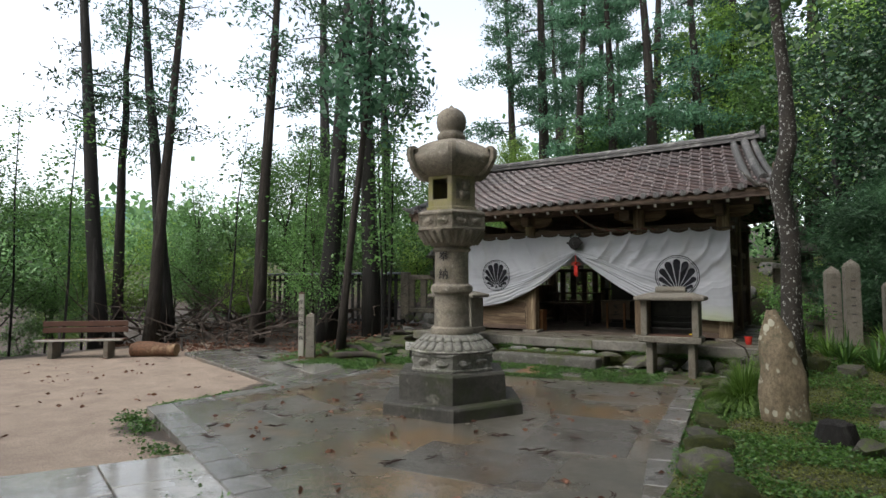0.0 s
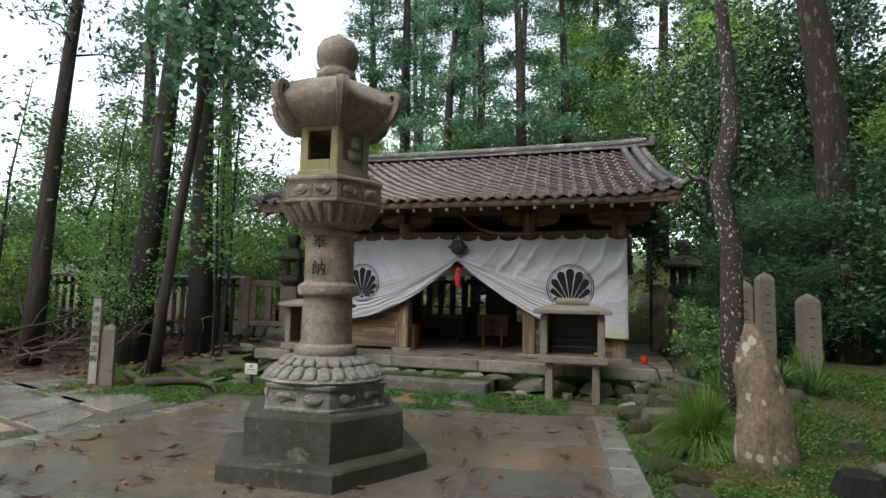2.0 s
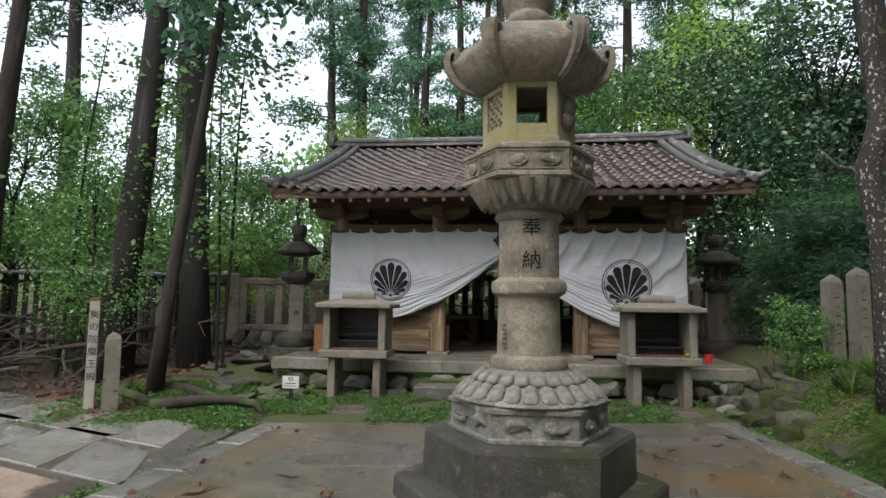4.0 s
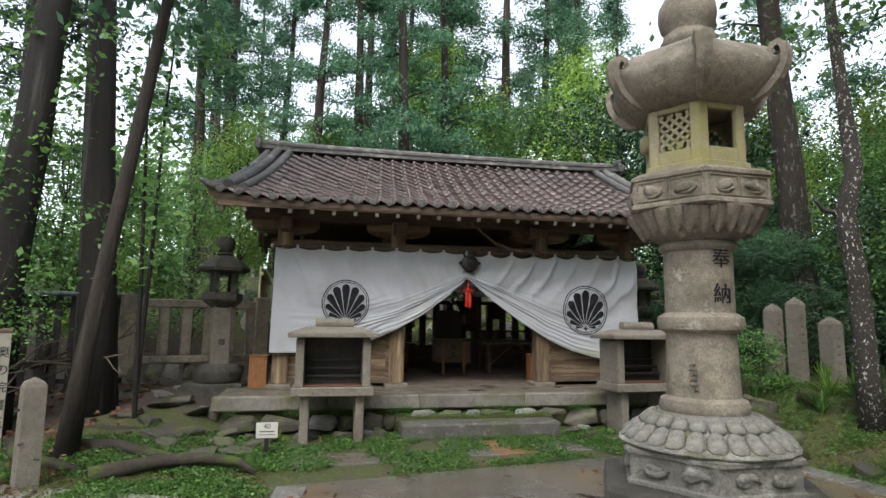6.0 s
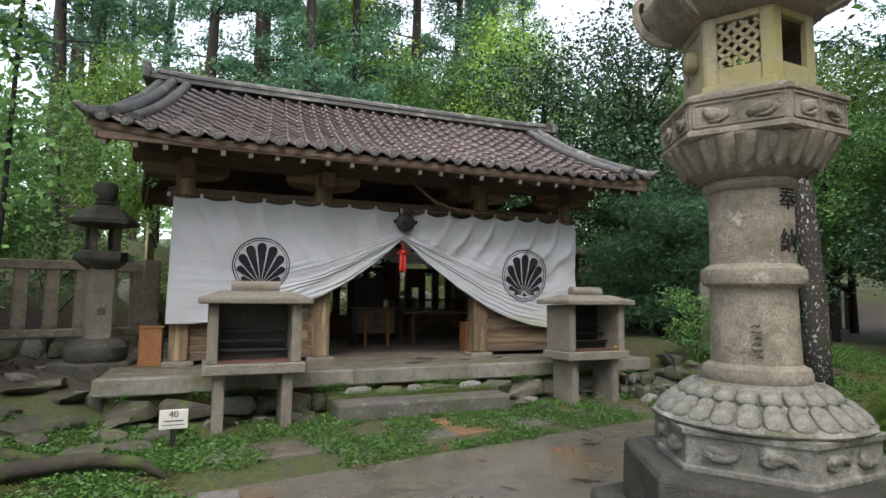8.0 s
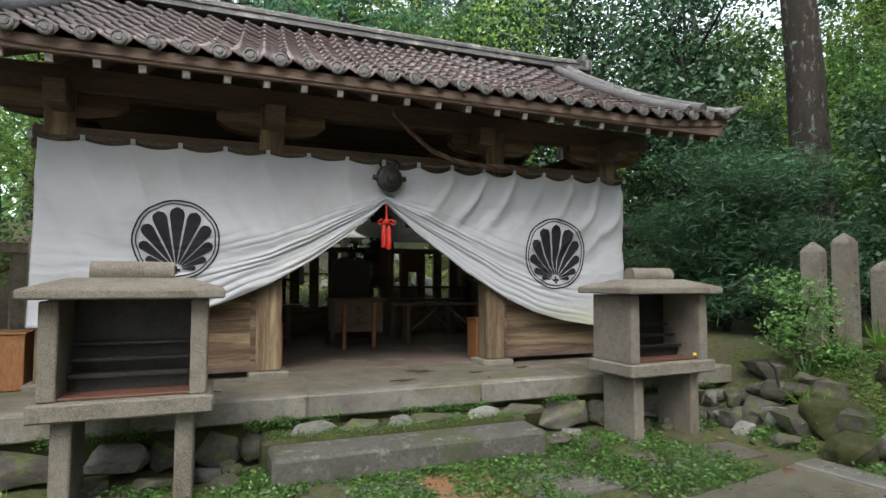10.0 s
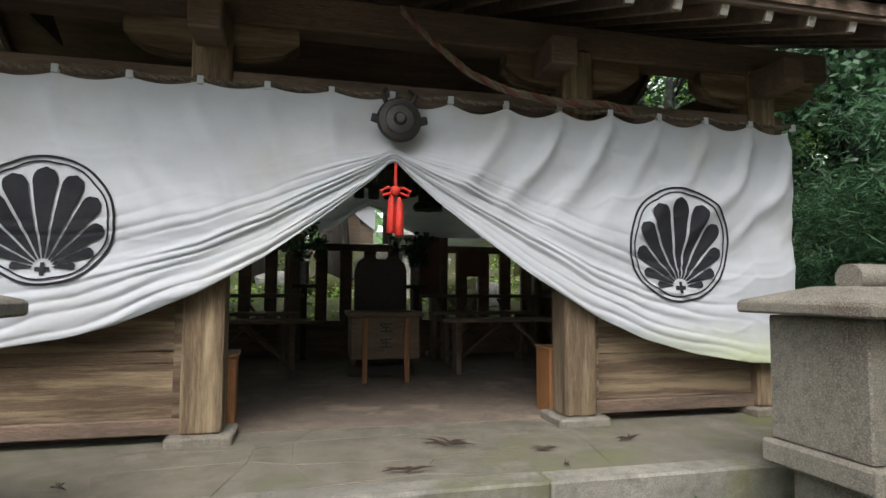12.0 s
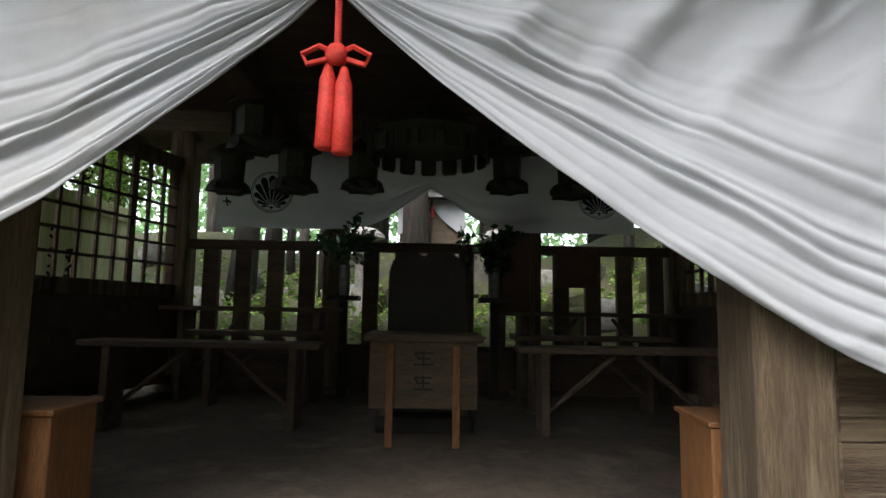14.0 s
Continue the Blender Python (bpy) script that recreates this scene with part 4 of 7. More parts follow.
def curtain_y(x, v):
    """How far the cloth stands out: tight gathers fan out from the middle knot, drapes sweep in from the ties."""
    ax = abs(x)
    top, low = curtain_top(x), hem(x)
    depth, up = v * (top - low), (1 - v) * (top - low)
    side = 1.0 if x > 0 else 0.6
    y = -0.085 - 0.05 * step01(0.55, 1.0, v) * math.exp(-ax / 0.8)
    # gathers: bands that follow the hem, narrow at the knot and wide far out
    band = 0.06 + 0.68 * (1 - math.exp(-ax / 1.2))
    s = up / band
    wob = 0.17 * noise.noise((x * 0.7, s * 1.5, 1.0)) + 0.05 * noise.noise((x * 2.2, s * 4.0, 4.0))
    ph = 7.5 * (s + wob) ** 0.85 if s + wob > 0 else 0.0
    keep = 0.15 + 0.85 * step01(-0.3, 0.3, noise.noise((x * 0.8, s * 4.5, 7.0)))
    fold = abs(math.sin(math.pi * ph)) ** 0.85
    fine = abs(math.sin(math.pi * (1.7 * ph + 2.2 * noise.noise((x * 1.1, s * 2.0, 13.0))))) ** 0.6
    tall = (0.006 + 0.046 * math.exp(-ax / 1.3)) * (1 - step01(2.2, 3.2, ax) * 0.6) * min(1.0, 0.3 + band / 0.45)
    y -= tall * step01(1.6, 0.6, s) * keep * (fold + 0.45 * fine * math.exp(-ax / 1.4))
    # drapes: creases that start at a tie, lean inwards and flatten into the gathers
    line = (ax + (0.75 if x > 0 else 0.4) * depth ** 1.5 + 0.1 * noise.noise((x * 1.2, depth * 2.0, 3.3))) / HANG
    k = round(line)
    strong = (0.35 + 0.65 * abs(math.sin(k * 2.4 + 0.7))) if x > 0 else 0.25 + 0.4 * abs(math.sin(k * 1.7))
    off = line - k
    crease = math.exp(-(off / (0.13 + 0.1 * depth)) ** 2)
    y -= 0.042 * strong * crease * step01(0.0, 0.18, depth) * step01(1.15, 0.5, depth) * step01(0.6, 1.1, s) * step01(0.1, 0.5, ax)
    y += 0.02 * side * math.sin(2 * math.pi * (1.4 * depth + 0.35 * ax)) * step01(0.1, 0.4, depth) * step01(0.5, 1.1, s)
    wrinkle = noise.noise((x * 1.3 + 2.0 * depth, depth * 6.0 + (1.6 if x > 0 else 0.7) * ax, 11.0))
    y -= 0.007 * side * (1 - abs(wrinkle)) ** 6 * step01(0.1, 0.35, depth)
    y -= 0.011 * math.sin(2 * math.pi * 2.6 * (3.2 - ax)) * step01(2.5, 3.15, ax) * (0.4 + v)
    y -= 0.022 * noise.noise((x * 1.1, v * 2.3, 9.0)) + 0.008 * noise.noise((x * 3.1, v * 5.3, 3.0))
    return y


def on_curtain(x, z, lift=0.0):
    top, low = curtain_top(x), hem(x)
    v = (top - z) / max(top - low, 1e-3)
    return Vector((x, curtain_y(x, v) - lift, z))


b = bmesh.new()
NX, NV = 400, 190
grid = []
for i in range(NX + 1):
    x = -3.22 + 6.44 * i / NX
    t, l = curtain_top(x), hem(x)
    swing = 0.05 * step01(2.9, 3.22, abs(x))
    grid.append([b.verts.new((x + math.copysign(swing, x) * (k / NV) * (0.6 if x < 0 else 0.3), curtain_y(x, k / NV), t + (l - t) * k / NV)) for k in range(NV + 1)])
for i in range(NX):
    for k in range(NV):
        b.faces.new((grid[i][k], grid[i][k + 1], grid[i + 1][k + 1], grid[i + 1][k]))
curtain = single("shrine_curtain", b, CLOTH, "white cotton shrine curtain gathered up in the middle", "curtain", smooth=True)
sol = curtain.modifiers.new("thickness", "SOLIDIFY")
sol.thickness = 0.004
for x in np.arange(-3.28, 3.3, HANG):
    xx = round(x / HANG) * HANG
    if abs(xx) < 3.3:
        part("loop", box(xx - 0.02, xx + 0.02, -0.095, -0.06, 2.775, 2.83, 0.004), CLOTH, curtain)


def emblem(parent, at_point, cx, cz, r, name="crest"):
    """A black fan crest: a double ring round eleven petals, laid on the cloth."""
    def lay(polys, part_name):
        b = bmesh.new()
        for poly in polys:
            vs = [b.verts.new(at_point(cx + r * px, cz + r * pz)) for px, pz in poly]
            if len(vs) == 4:
                b.faces.new(vs)
            else:
                h = len(poly) // 2
                for v in vs:
                    b.verts.remove(v)
                rows = []
                for q in range(h):
                    (ax, az), (bx, bz) = poly[q], poly[-q - 1]
                    rows.append([b.verts.new(at_point(cx + r * (ax + (bx - ax) * w / 5), cz + r * (az + (bz - az) * w / 5))) for w in range(6)])
                for r0, r1 in zip(rows, rows[1:]):
                    for w in range(5):
                        b.faces.new((r0[w], r0[w + 1], r1[w + 1], r1[w]))
        part(part_name, b, INK, parent)

    def ring(r0, r1, wob):
        out = []
        n = 96
        def rr(a, base):
            return base * (1 + wob * abs(math.sin(4.5 * a)))
        for k in range(n):
            a, c = 2 * math.pi * k / n, 2 * math.pi * (k + 1) / n
            out.append([(rr(a, r0) * math.cos(a), rr(a, r0) * math.sin(a)), (rr(c, r0) * math.cos(c), rr(c, r0) * math.sin(c)),
                        (rr(c, r1) * math.cos(c), rr(c, r1) * math.sin(c)), (rr(a, r1) * math.cos(a), rr(a, r1) * math.sin(a))])
        return out

    lay(ring(0.95, 0.99, 0.012), "crest_ring")
    lay(ring(0.865, 0.893, 0.03), "crest_ring")
    base = (0.0, -0.72)
    for k in range(11):
        a = math.radians(90 + (k - 5) * 17.2)
        dx, dz = math.cos(a), math.sin(a)
        # distance from the foot to the inner ring
        bq = base[0] * dx + base[1] * dz
        reach = -bq + math.sqrt(bq * bq - (base[0] ** 2 + base[1] ** 2 - 0.82 ** 2))
        left, right = [], []
        for j in range(25):
            u = j / 24
            d = 0.14 + (reach - 0.14) * u
            w = (0.012 + 0.123 * reach * u ** 1.05) * (1 if u < 0.8 else math.sqrt(max(0.0, 1 - ((u - 0.8) / 0.2) ** 2)) + 0.02)
            left.append((base[0] + dx * d - dz * w, base[1] + dz * d + dx * w))
            right.append((base[0] + dx * d + dz * w, base[1] + dz * d - dx * w))
        lay([left + right[::-1]], "crest_petal")
    lay([[(-0.03, -0.84), (0.03, -0.84), (0.03, -0.64), (-0.03, -0.64)], [(-0.1, -0.78), (0.1, -0.78), (0.1, -0.71), (-0.1, -0.71)]], "crest_foot")


for cx, cz, r in ((-2.06, 1.88, 0.39), (2.2, 1.83, 0.44)):
    emblem(curtain, lambda px, pz: on_curtain(px, pz, 0.009), cx, cz, r)

cord = thing("curtain_cord", "thin twisted dark cord holding up the curtain", "cord")
for q, mat in ((0.0, ROPE_DARK), (math.pi, ROPE_PALE)):
    line = [(x, -0.075 + 0.009 * math.cos(2 * math.pi * x / 0.08 + q), 2.82 - 0.02 * abs(math.sin(math.pi * x / HANG)) + 0.009 * math.sin(2 * math.pi * x / 0.08 + q)) for x in np.arange(-3.3, 3.31, 0.0133)]
    part("strand", tube(line, 0.0095, 5), mat, cord, smooth=True)

# gong with its hangers
gong = thing("gong", "round dark bronze crocodile-mouth gong hung above the curtain opening", "gong", (0.03, -0.2, 2.6))
prof = [(0.003, 0.07), (0.03, 0.068), (0.04, 0.05), (0.045, 0.042), (0.09, 0.036), (0.095, 0.042), (0.102, 0.036), (0.135, 0.026), (0.15, 0.0), (0.135, -0.03), (0.1, -0.04), (0.01, -0.045)]
part("gong_body", lathe(prof, 32), IRON, gong, smooth=40).matrix_local = pose(0, 0, 0, 90, 0, 0)
for sx in (-1, 1):
    part("ear", tube([(sx * 0.14, 0, 0.0), (sx * 0.185, 0, 0.01)], [0.032, 0.028], 8), IRON, gong, smooth=40)
    part("hanger", tube([(sx * 0.09, 0, 0.12), (sx * 0.11, 0, 0.17), (sx * 0.08, 0.05, 0.22)], 0.016, 8), IRON, gong, smooth=40)

# red tassel
tassel = thing("tassel", "bright red silk cord tassel hanging in the curtain opening", "tassel", (0.02, -0.13, 2.34))
part("cord", tube([(0, 0, 0), (0.002, 0, -0.2)], 0.011, 8), RED, tassel)
part("knot", stone_shape(0.034, 0.028, 0.032, 3, 0.2, 2, at=(0, 0, -0.2)), RED, tassel, smooth=True)
for sx in (-1, 1):
    part("bow_loop", tube([(0, 0, -0.2), (sx * 0.05, -0.01, -0.18), (sx * 0.1, -0.01, -0.205), (sx * 0.085, -0.01, -0.235), (sx * 0.03, 0, -0.215)], 0.009, 6), RED, tassel)
    ridged = lathe([(0.01, -0.22), (0.02, -0.25), (0.027, -0.27), (0.03, -0.36), (0.033, -0.47), (0.024, -0.475)], 40, wave=lambda a, k: 1 + 0.07 * math.sin(20 * a))
    part("tassel_skirt", ridged, RED, tassel, smooth=True).matrix_local = pose(sx * 0.024, -0.01 * sx, -0.02 * (sx > 0), 0, sx * -0.3, 0) @ Matrix.Diagonal((0.92, 0.92, 1.02, 1))

# twisted rope from the eaves to the right
rope = thing("bell_rope", "faded red and straw twisted rope hanging slack under the eaves", "rope")
path = [Vector(p) for p in ((0.02, -0.32, 3.3), (0.25, -0.3, 3.1), (0.5, -0.25, 2.94), (0.8, -0.2, 2.86), (1.2, -0.15, 2.83), (1.6, -0.1, 2.86), (1.85, -0.06, 2.84))]
fine = []
for a, c in zip(path, path[1:]):
    fine += [a.lerp(c, k / 12) for k in range(12)]
for q, m in enumerate((ROPE_RED, ROPE_PALE, ROPE_PALE)):
    pts = [p + 0.017 * Vector((0.3 * math.cos(0.8 * k + q * 2.094), math.cos(0.8 * k + q * 2.094), math.sin(0.8 * k + q * 2.094))) for k, p in enumerate(fine)]
    part("strand", tube(pts, 0.015, 6), m, rope, smooth=True)


# ---- stone lantern of the court ----
lantern = thing("stone_lantern", "tall weathered hexagonal stone lantern on a two-step plinth", "stone lantern", (0.34, -5.97, 0))
HEX = radians(-57)


def hexa(profile, bm=None):
    return lathe(profile, 6, bm, HEX)


def rough_hexa(profile, seed, cuts=5, amount=0.008):
    """A hewn hexagonal block: its faces a little uneven, its edges chipped."""
    b = hexa(profile)
    bmesh.ops.subdivide_edges(b, edges=b.edges[:], cuts=cuts, use_grid_fill=True)
    for v in b.verts:
        q = v.co * 5 + Vector((seed, 0, 0))
        v.co += amount * Vector((noise.noise(q), noise.noise(q + Vector((7, 0, 0))), 0.6 * noise.noise(q + Vector((0, 9, 0)))))
    return b


plinth = part("plinth", rough_hexa([(1.055, -0.12), (1.05, 0.135), (1.03, 0.16), (0.5, 0.165)], 1), STONE_DARK, lantern, "wet dark lower plinth")
part("plinth", rough_hexa([(0.815, 0.15), (0.81, 0.495), (0.79, 0.525), (0.5, 0.53)], 2), STONE_DARK, lantern, "damp dark upper plinth")
base = part("carved_base", rough_hexa([(0.62, 0.52), (0.63, 0.535), (0.63, 0.555), (0.605, 0.565), (0.6, 0.72), (0.625, 0.73), (0.63, 0.76), (0.55, 0.772), (0.4, 0.78)], 3, 3, 0.005), STONE_WORN, lantern, "pale lichen-covered carved base")
for k in range(6):
    a = HEX + radians(30 + 60 * k)
    m = Matrix.Rotation(a - math.pi / 2, 4, "Z") @ Matrix.Translation((0, 0.525, 0.645))
    # a scrolling cloud in relief along each panel
    for j in range(2):
        sg = (-1) ** (j + k)
        pts = [m @ Vector(((j - 0.5) * 0.27 + 0.105 * math.cos(q) * (1 - 0.09 * i), 0.006, sg * (0.045 * math.sin(q) * (1 - 0.1 * i) - 0.008))) for i, q in enumerate((3.3, 2.6, 1.9, 1.2, 0.5, -0.3, -1.2, -2.1))]
        c = tube(pts, [0.01, 0.02, 0.028, 0.03, 0.026, 0.02, 0.016, 0.008], 6)
        lump = stone_shape(0.055, 0.024, 0.032, k * 3 + j, 0.35, 2)
        bmesh.ops.transform(lump, matrix=m @ pose((j - 0.5) * 0.27, 0.002, 0.004, 0, 20 * sg, 0), verts=lump.verts)
        part("carved_relief", merge(c, lump), STONE_WORN, base, smooth=True)



def petal(w, h, d, sub=6):
    """A plump lotus petal, root at the top, tip down; bulges along -y."""
    b = bmesh.new()
    g = []
    for i in range(sub + 1):
        u = -1 + 2 * i / sub
        col = []
        for k in range(sub + 1):
            v = k / sub
            width = w * (0.62 + 0.38 * v) * (1 if v < 0.75 else math.sqrt(max(0.05, 1 - ((v - 0.75) / 0.27) ** 2)))
            bulge = d * (1 - u * u) ** 0.5 * (0.55 + 0.6 * v) if abs(u) < 1 else 0.0
            col.append(b.verts.new((u * width / 2, -bulge, -v * h)))
        g.append(col)
    for i in range(sub):
        for k in range(sub):
            b.faces.new((g[i][k], g[i + 1][k], g[i + 1][k + 1], g[i][k + 1]))
    return b


lotus = part("lotus_base", lathe([(0.575, 0.772), (0.585, 0.785), (0.575, 0.8), (0.52, 0.83), (0.455, 0.885), (0.42, 0.9), (0.37, 0.95), (0.31, 0.985), (0.29, 1.0)], 96,
                                 wave=lambda a, k: 1 + (0.018 * abs(math.sin(12 * a)) if k < 3 else 0)), STONE_WORN, lantern, smooth=40)


def plump_petal(w, h, d, seed):
    b = bmesh.new()
    bmesh.ops.create_icosphere(b, subdivisions=3, radius=1)
    for v in b.verts:
        c = Vector([math.copysign(abs(q) ** 0.72, q) for q in v.co])
        n = 1 + 0.07 * noise.noise(v.co * 2.2 + Vector((seed, 0, 0)))
        v.co = Vector((c.x * w * n * (1 - 0.16 * c.z), c.y * d * n, c.z * h * n))
    return b


for count, r, z, tilt, w, h, d, phase in ((26, 0.505, 0.853, -50, 0.058, 0.086, 0.028, 0.0), (22, 0.392, 0.94, -52, 0.053, 0.06, 0.028, 0.5)):
    shapes = [mesh_of("lotus_petal", plump_petal(w, h, d, q), STONE_WORN, True) for q in range(3)]
    for k in range(count):
        part("lotus_petal", shapes[k % 3], None, lotus).matrix_local = Matrix.Rotation(2 * math.pi * (k + phase) / count, 4, "Z") @ pose(0, -r, z, tilt, 0, 0)
shaft = part("shaft", lathe([(0.285, 0.97), (0.3, 1.0), (0.302, 1.04), (0.29, 1.075), (0.262, 1.09), (0.25, 1.1), (0.243, 1.3), (0.238, 1.54), (0.25, 1.55), (0.285, 1.57), (0.297, 1.61), (0.29, 1.655), (0.255, 1.68),
                             (0.238, 1.69), (0.236, 1.9), (0.238, 2.13), (0.26, 2.14), (0.272, 2.165), (0.26, 2.19), (0.25, 2.2), (0.25, 2.22)], 48), STONE, lantern, "sandy pale round shaft", 40)
for row, letter in ((2.06, "奉"), (1.81, "納")):
    text_part("carved_character", letter, 0.15, INK, shaft, Matrix.Rotation(radians(4), 4, "Z") @ pose(0, -0.238, row) @ FACING, 0.004)
for k in range(6):
    ob = bmesh.new()
    for j in range(4):
        m = Matrix.Rotation(radians(-48), 4, "Z") @ pose(random.uniform(-0.02, 0.02), -0.252, 1.15 + 0.035 * k, 0, random.uniform(-60, 60), 0)
        ob = box(-0.014, 0.014, -0.002, 0.003, -0.003, 0.003, 0, ob, m)
    part("carved_character", ob, STONE_DARK, shaft)
bowl = part("lotus_bowl", lathe([(0.25, 2.2), (0.3, 2.23), (0.4, 2.3), (0.455, 2.38), (0.46, 2.42), (0.3, 2.43)], 36), STONE, lantern, smooth=40)
pm3 = mesh_of("bowl_petal", petal(0.1, 0.2, 0.05), STONE, True)
for k in range(26):
    part("bowl_petal", pm3, None, bowl).matrix_local = Matrix.Rotation(2 * math.pi * k / 26, 4, "Z") @ pose(0, -0.47, 2.415, 42, 0, 0)
drum = part("carved_drum", hexa([(0.5, 2.41), (0.53, 2.425), (0.53, 2.45), (0.515, 2.46), (0.515, 2.62), (0.53, 2.63), (0.53, 2.655), (0.46, 2.69), (0.4, 2.7)]), STONE, lantern)
for k in range(6):
    a = HEX + radians(30 + 60 * k)
    m = Matrix.Rotation(a - math.pi / 2, 4, "Z") @ Matrix.Translation((0, 0.447, 2.54))
    for j in range(2):
        c = stone_shape(0.07, 0.022, 0.036, k * 5 + j + 40, 0.4, 2)
        bmesh.ops.transform(c, matrix=m @ pose((j - 0.5) * 0.24, 0, 0, 0, 18 * (-1) ** (j + k), 0), verts=c.verts)
        c = tube([m @ Vector(((j - 0.5) * 0.24 + 0.07 * math.cos(q), 0.004, 0.045 * math.sin(q))) for q in (2.6, 3.4, 4.3, 5.2)], [0.012, 0.016, 0.014, 0.006], 5, c)
        part("carved_relief", c, STONE, drum, smooth=True)
        f = bmesh.new()
        for z in (-0.07, 0.066):
            f = box((j - 0.5) * 0.24 - 0.115, (j - 0.5) * 0.24 + 0.115, -0.004, 0.008, z, z + 0.008, 0, f, m)
        for x in (-0.115, 0.107):
            f = box((j - 0.5) * 0.24 + x, (j - 0.5) * 0.24 + x + 0.008, -0.004, 0.008, -0.07, 0.074, 0, f, m)
        part("panel_border", f, STONE, drum)
fire = part("fire_box", hexa([(0.4, 2.69), (0.4, 2.74), (0.375, 2.75)]), STONE_MOSSY, lantern, "yellow-mossed hexagonal fire box")
for k in range(6):
    a0, a1 = HEX + radians(60 * k), HEX + radians(60 * k + 60)
    p0, p1 = Vector((0.375 * math.cos(a0), 0.375 * math.sin(a0), 0)), Vector((0.36 * math.cos(a1), 0.36 * math.sin(a1), 0))
    mid = a0 + radians(30)
    m = Matrix.Rotation(mid - math.pi / 2, 4, "Z") @ Matrix.Translation((0, 0.312, 0))
    hole = bmesh.new()
    hole = box(-0.185, -0.115, -0.035, 0.012, 2.745, 3.2, 0.006, hole, m)
    hole = box(0.115, 0.185, -0.035, 0.012, 2.745, 3.2, 0.006, hole, m)
    hole = box(-0.115, 0.115, -0.035, 0.012, 2.745, 2.85, 0.006, hole, m)
    hole = box(-0.115, 0.115, -0.035, 0.012, 3.13, 3.2, 0.006, hole, m)
    part("wall_panel", hole, STONE_MOSSY, fire)
    if k == 0:  # carved figure panels, closed
        c = box(-0.115, 0.115, -0.03, -0.005, 2.85, 3.13, 0, None, m)
        part("wall_panel", c, STONE, fire)
        c = stone_shape(0.075, 0.045, 0.06, 61 + k, 0.4, 2, at=(0, 0.02, 2.9))
        c = stone_shape(0.05, 0.04, 0.07, 66 + k, 0.4, 2, c, (-0.02, 0.015, 3.02))
        bmesh.ops.transform(c, matrix=m, verts=c.verts)
        part("carved_figure", c, STONE, fire, smooth=True)
    if k == 3:  # round boss
        c = box(-0.115, 0.115, -0.03, -0.005, 2.85, 3.13, 0, None, m)
        part("wall_panel", c, STONE_MOSSY, fire)
        c = stone_shape(0.07, 0.05, 0.075, 71, 0.08, 2, at=(0, 0.02, 2.98))
        bmesh.ops.transform(c, matrix=m, verts=c.verts)
        part("boss", c, STONE_MOSSY, fire, smooth=True)


def lattice_panel(k):
    a0 = HEX + radians(60 * k + 30)
    m = Matrix.Rotation(a0 - math.pi / 2, 4, "Z") @ Matrix.Translation((0, 0.298, 2.99))
    c = bmesh.new()
    for sgn in (-1, 1):
        for j in range(-3, 4):
            ln = (0.31, 0.25, 0.17, 0.07)[abs(j)]
            c = box(-ln / 2, ln / 2, -0.012, 0.008, -0.011, 0.011, 0, c, m @ pose(j * 0.036 * sgn, 0, j * 0.036, 0, 45 * sgn, 0))
    part("lattice", c, STONE_MOSSY, fire)


lattice_panel(4)
lattice_panel(1)
cap6 = part("cap", bmesh.new(), STONE, lantern, "broad stone cap with curled corners")
b = bmesh.new()
N = 72


def cap_radius(a):
    """A hexagon whose corners run out a little."""
    q = (a - HEX) % radians(60) - radians(30)
    return math.cos(radians(30)) / math.cos(q)


rings = []
for r, z, lift in ((0.36, 3.17, 0.0), (0.41, 3.175, 0.0), (0.5, 3.215, 0.015), (0.59, 3.29, 0.035), (0.64, 3.37, 0.05), (0.65, 3.4, 0.055), (0.645, 3.425, 0.055), (0.63, 3.427, 0.055), (0.62, 3.45, 0.05),
                   (0.57, 3.515, 0.03), (0.48, 3.59, 0.01), (0.37, 3.655, 0.0), (0.28, 3.695, 0.0), (0.2, 3.705, 0.0)):
    ring = []
    for i in range(N):
        a = HEX + 2 * math.pi * i / N
        c = cap_radius(a)
        corner = ((c - 0.866) / 0.134) ** 2
        ring.append(b.verts.new((r * c * math.cos(a), r * c * math.sin(a), z + lift * corner + 0.006 * noise.noise((7 * math.cos(a), 7 * math.sin(a), 9 * z)))))
    rings.append(ring)
for r0, r1 in zip(rings, rings[1:]):
    for i in range(N):
        b.faces.new((r0[i], r0[(i + 1) % N], r1[(i + 1) % N], r1[i]))
b.faces.new(rings[0])
b.faces.new(rings[-1])
part("cap_body", b, STONE, cap6, smooth=50)
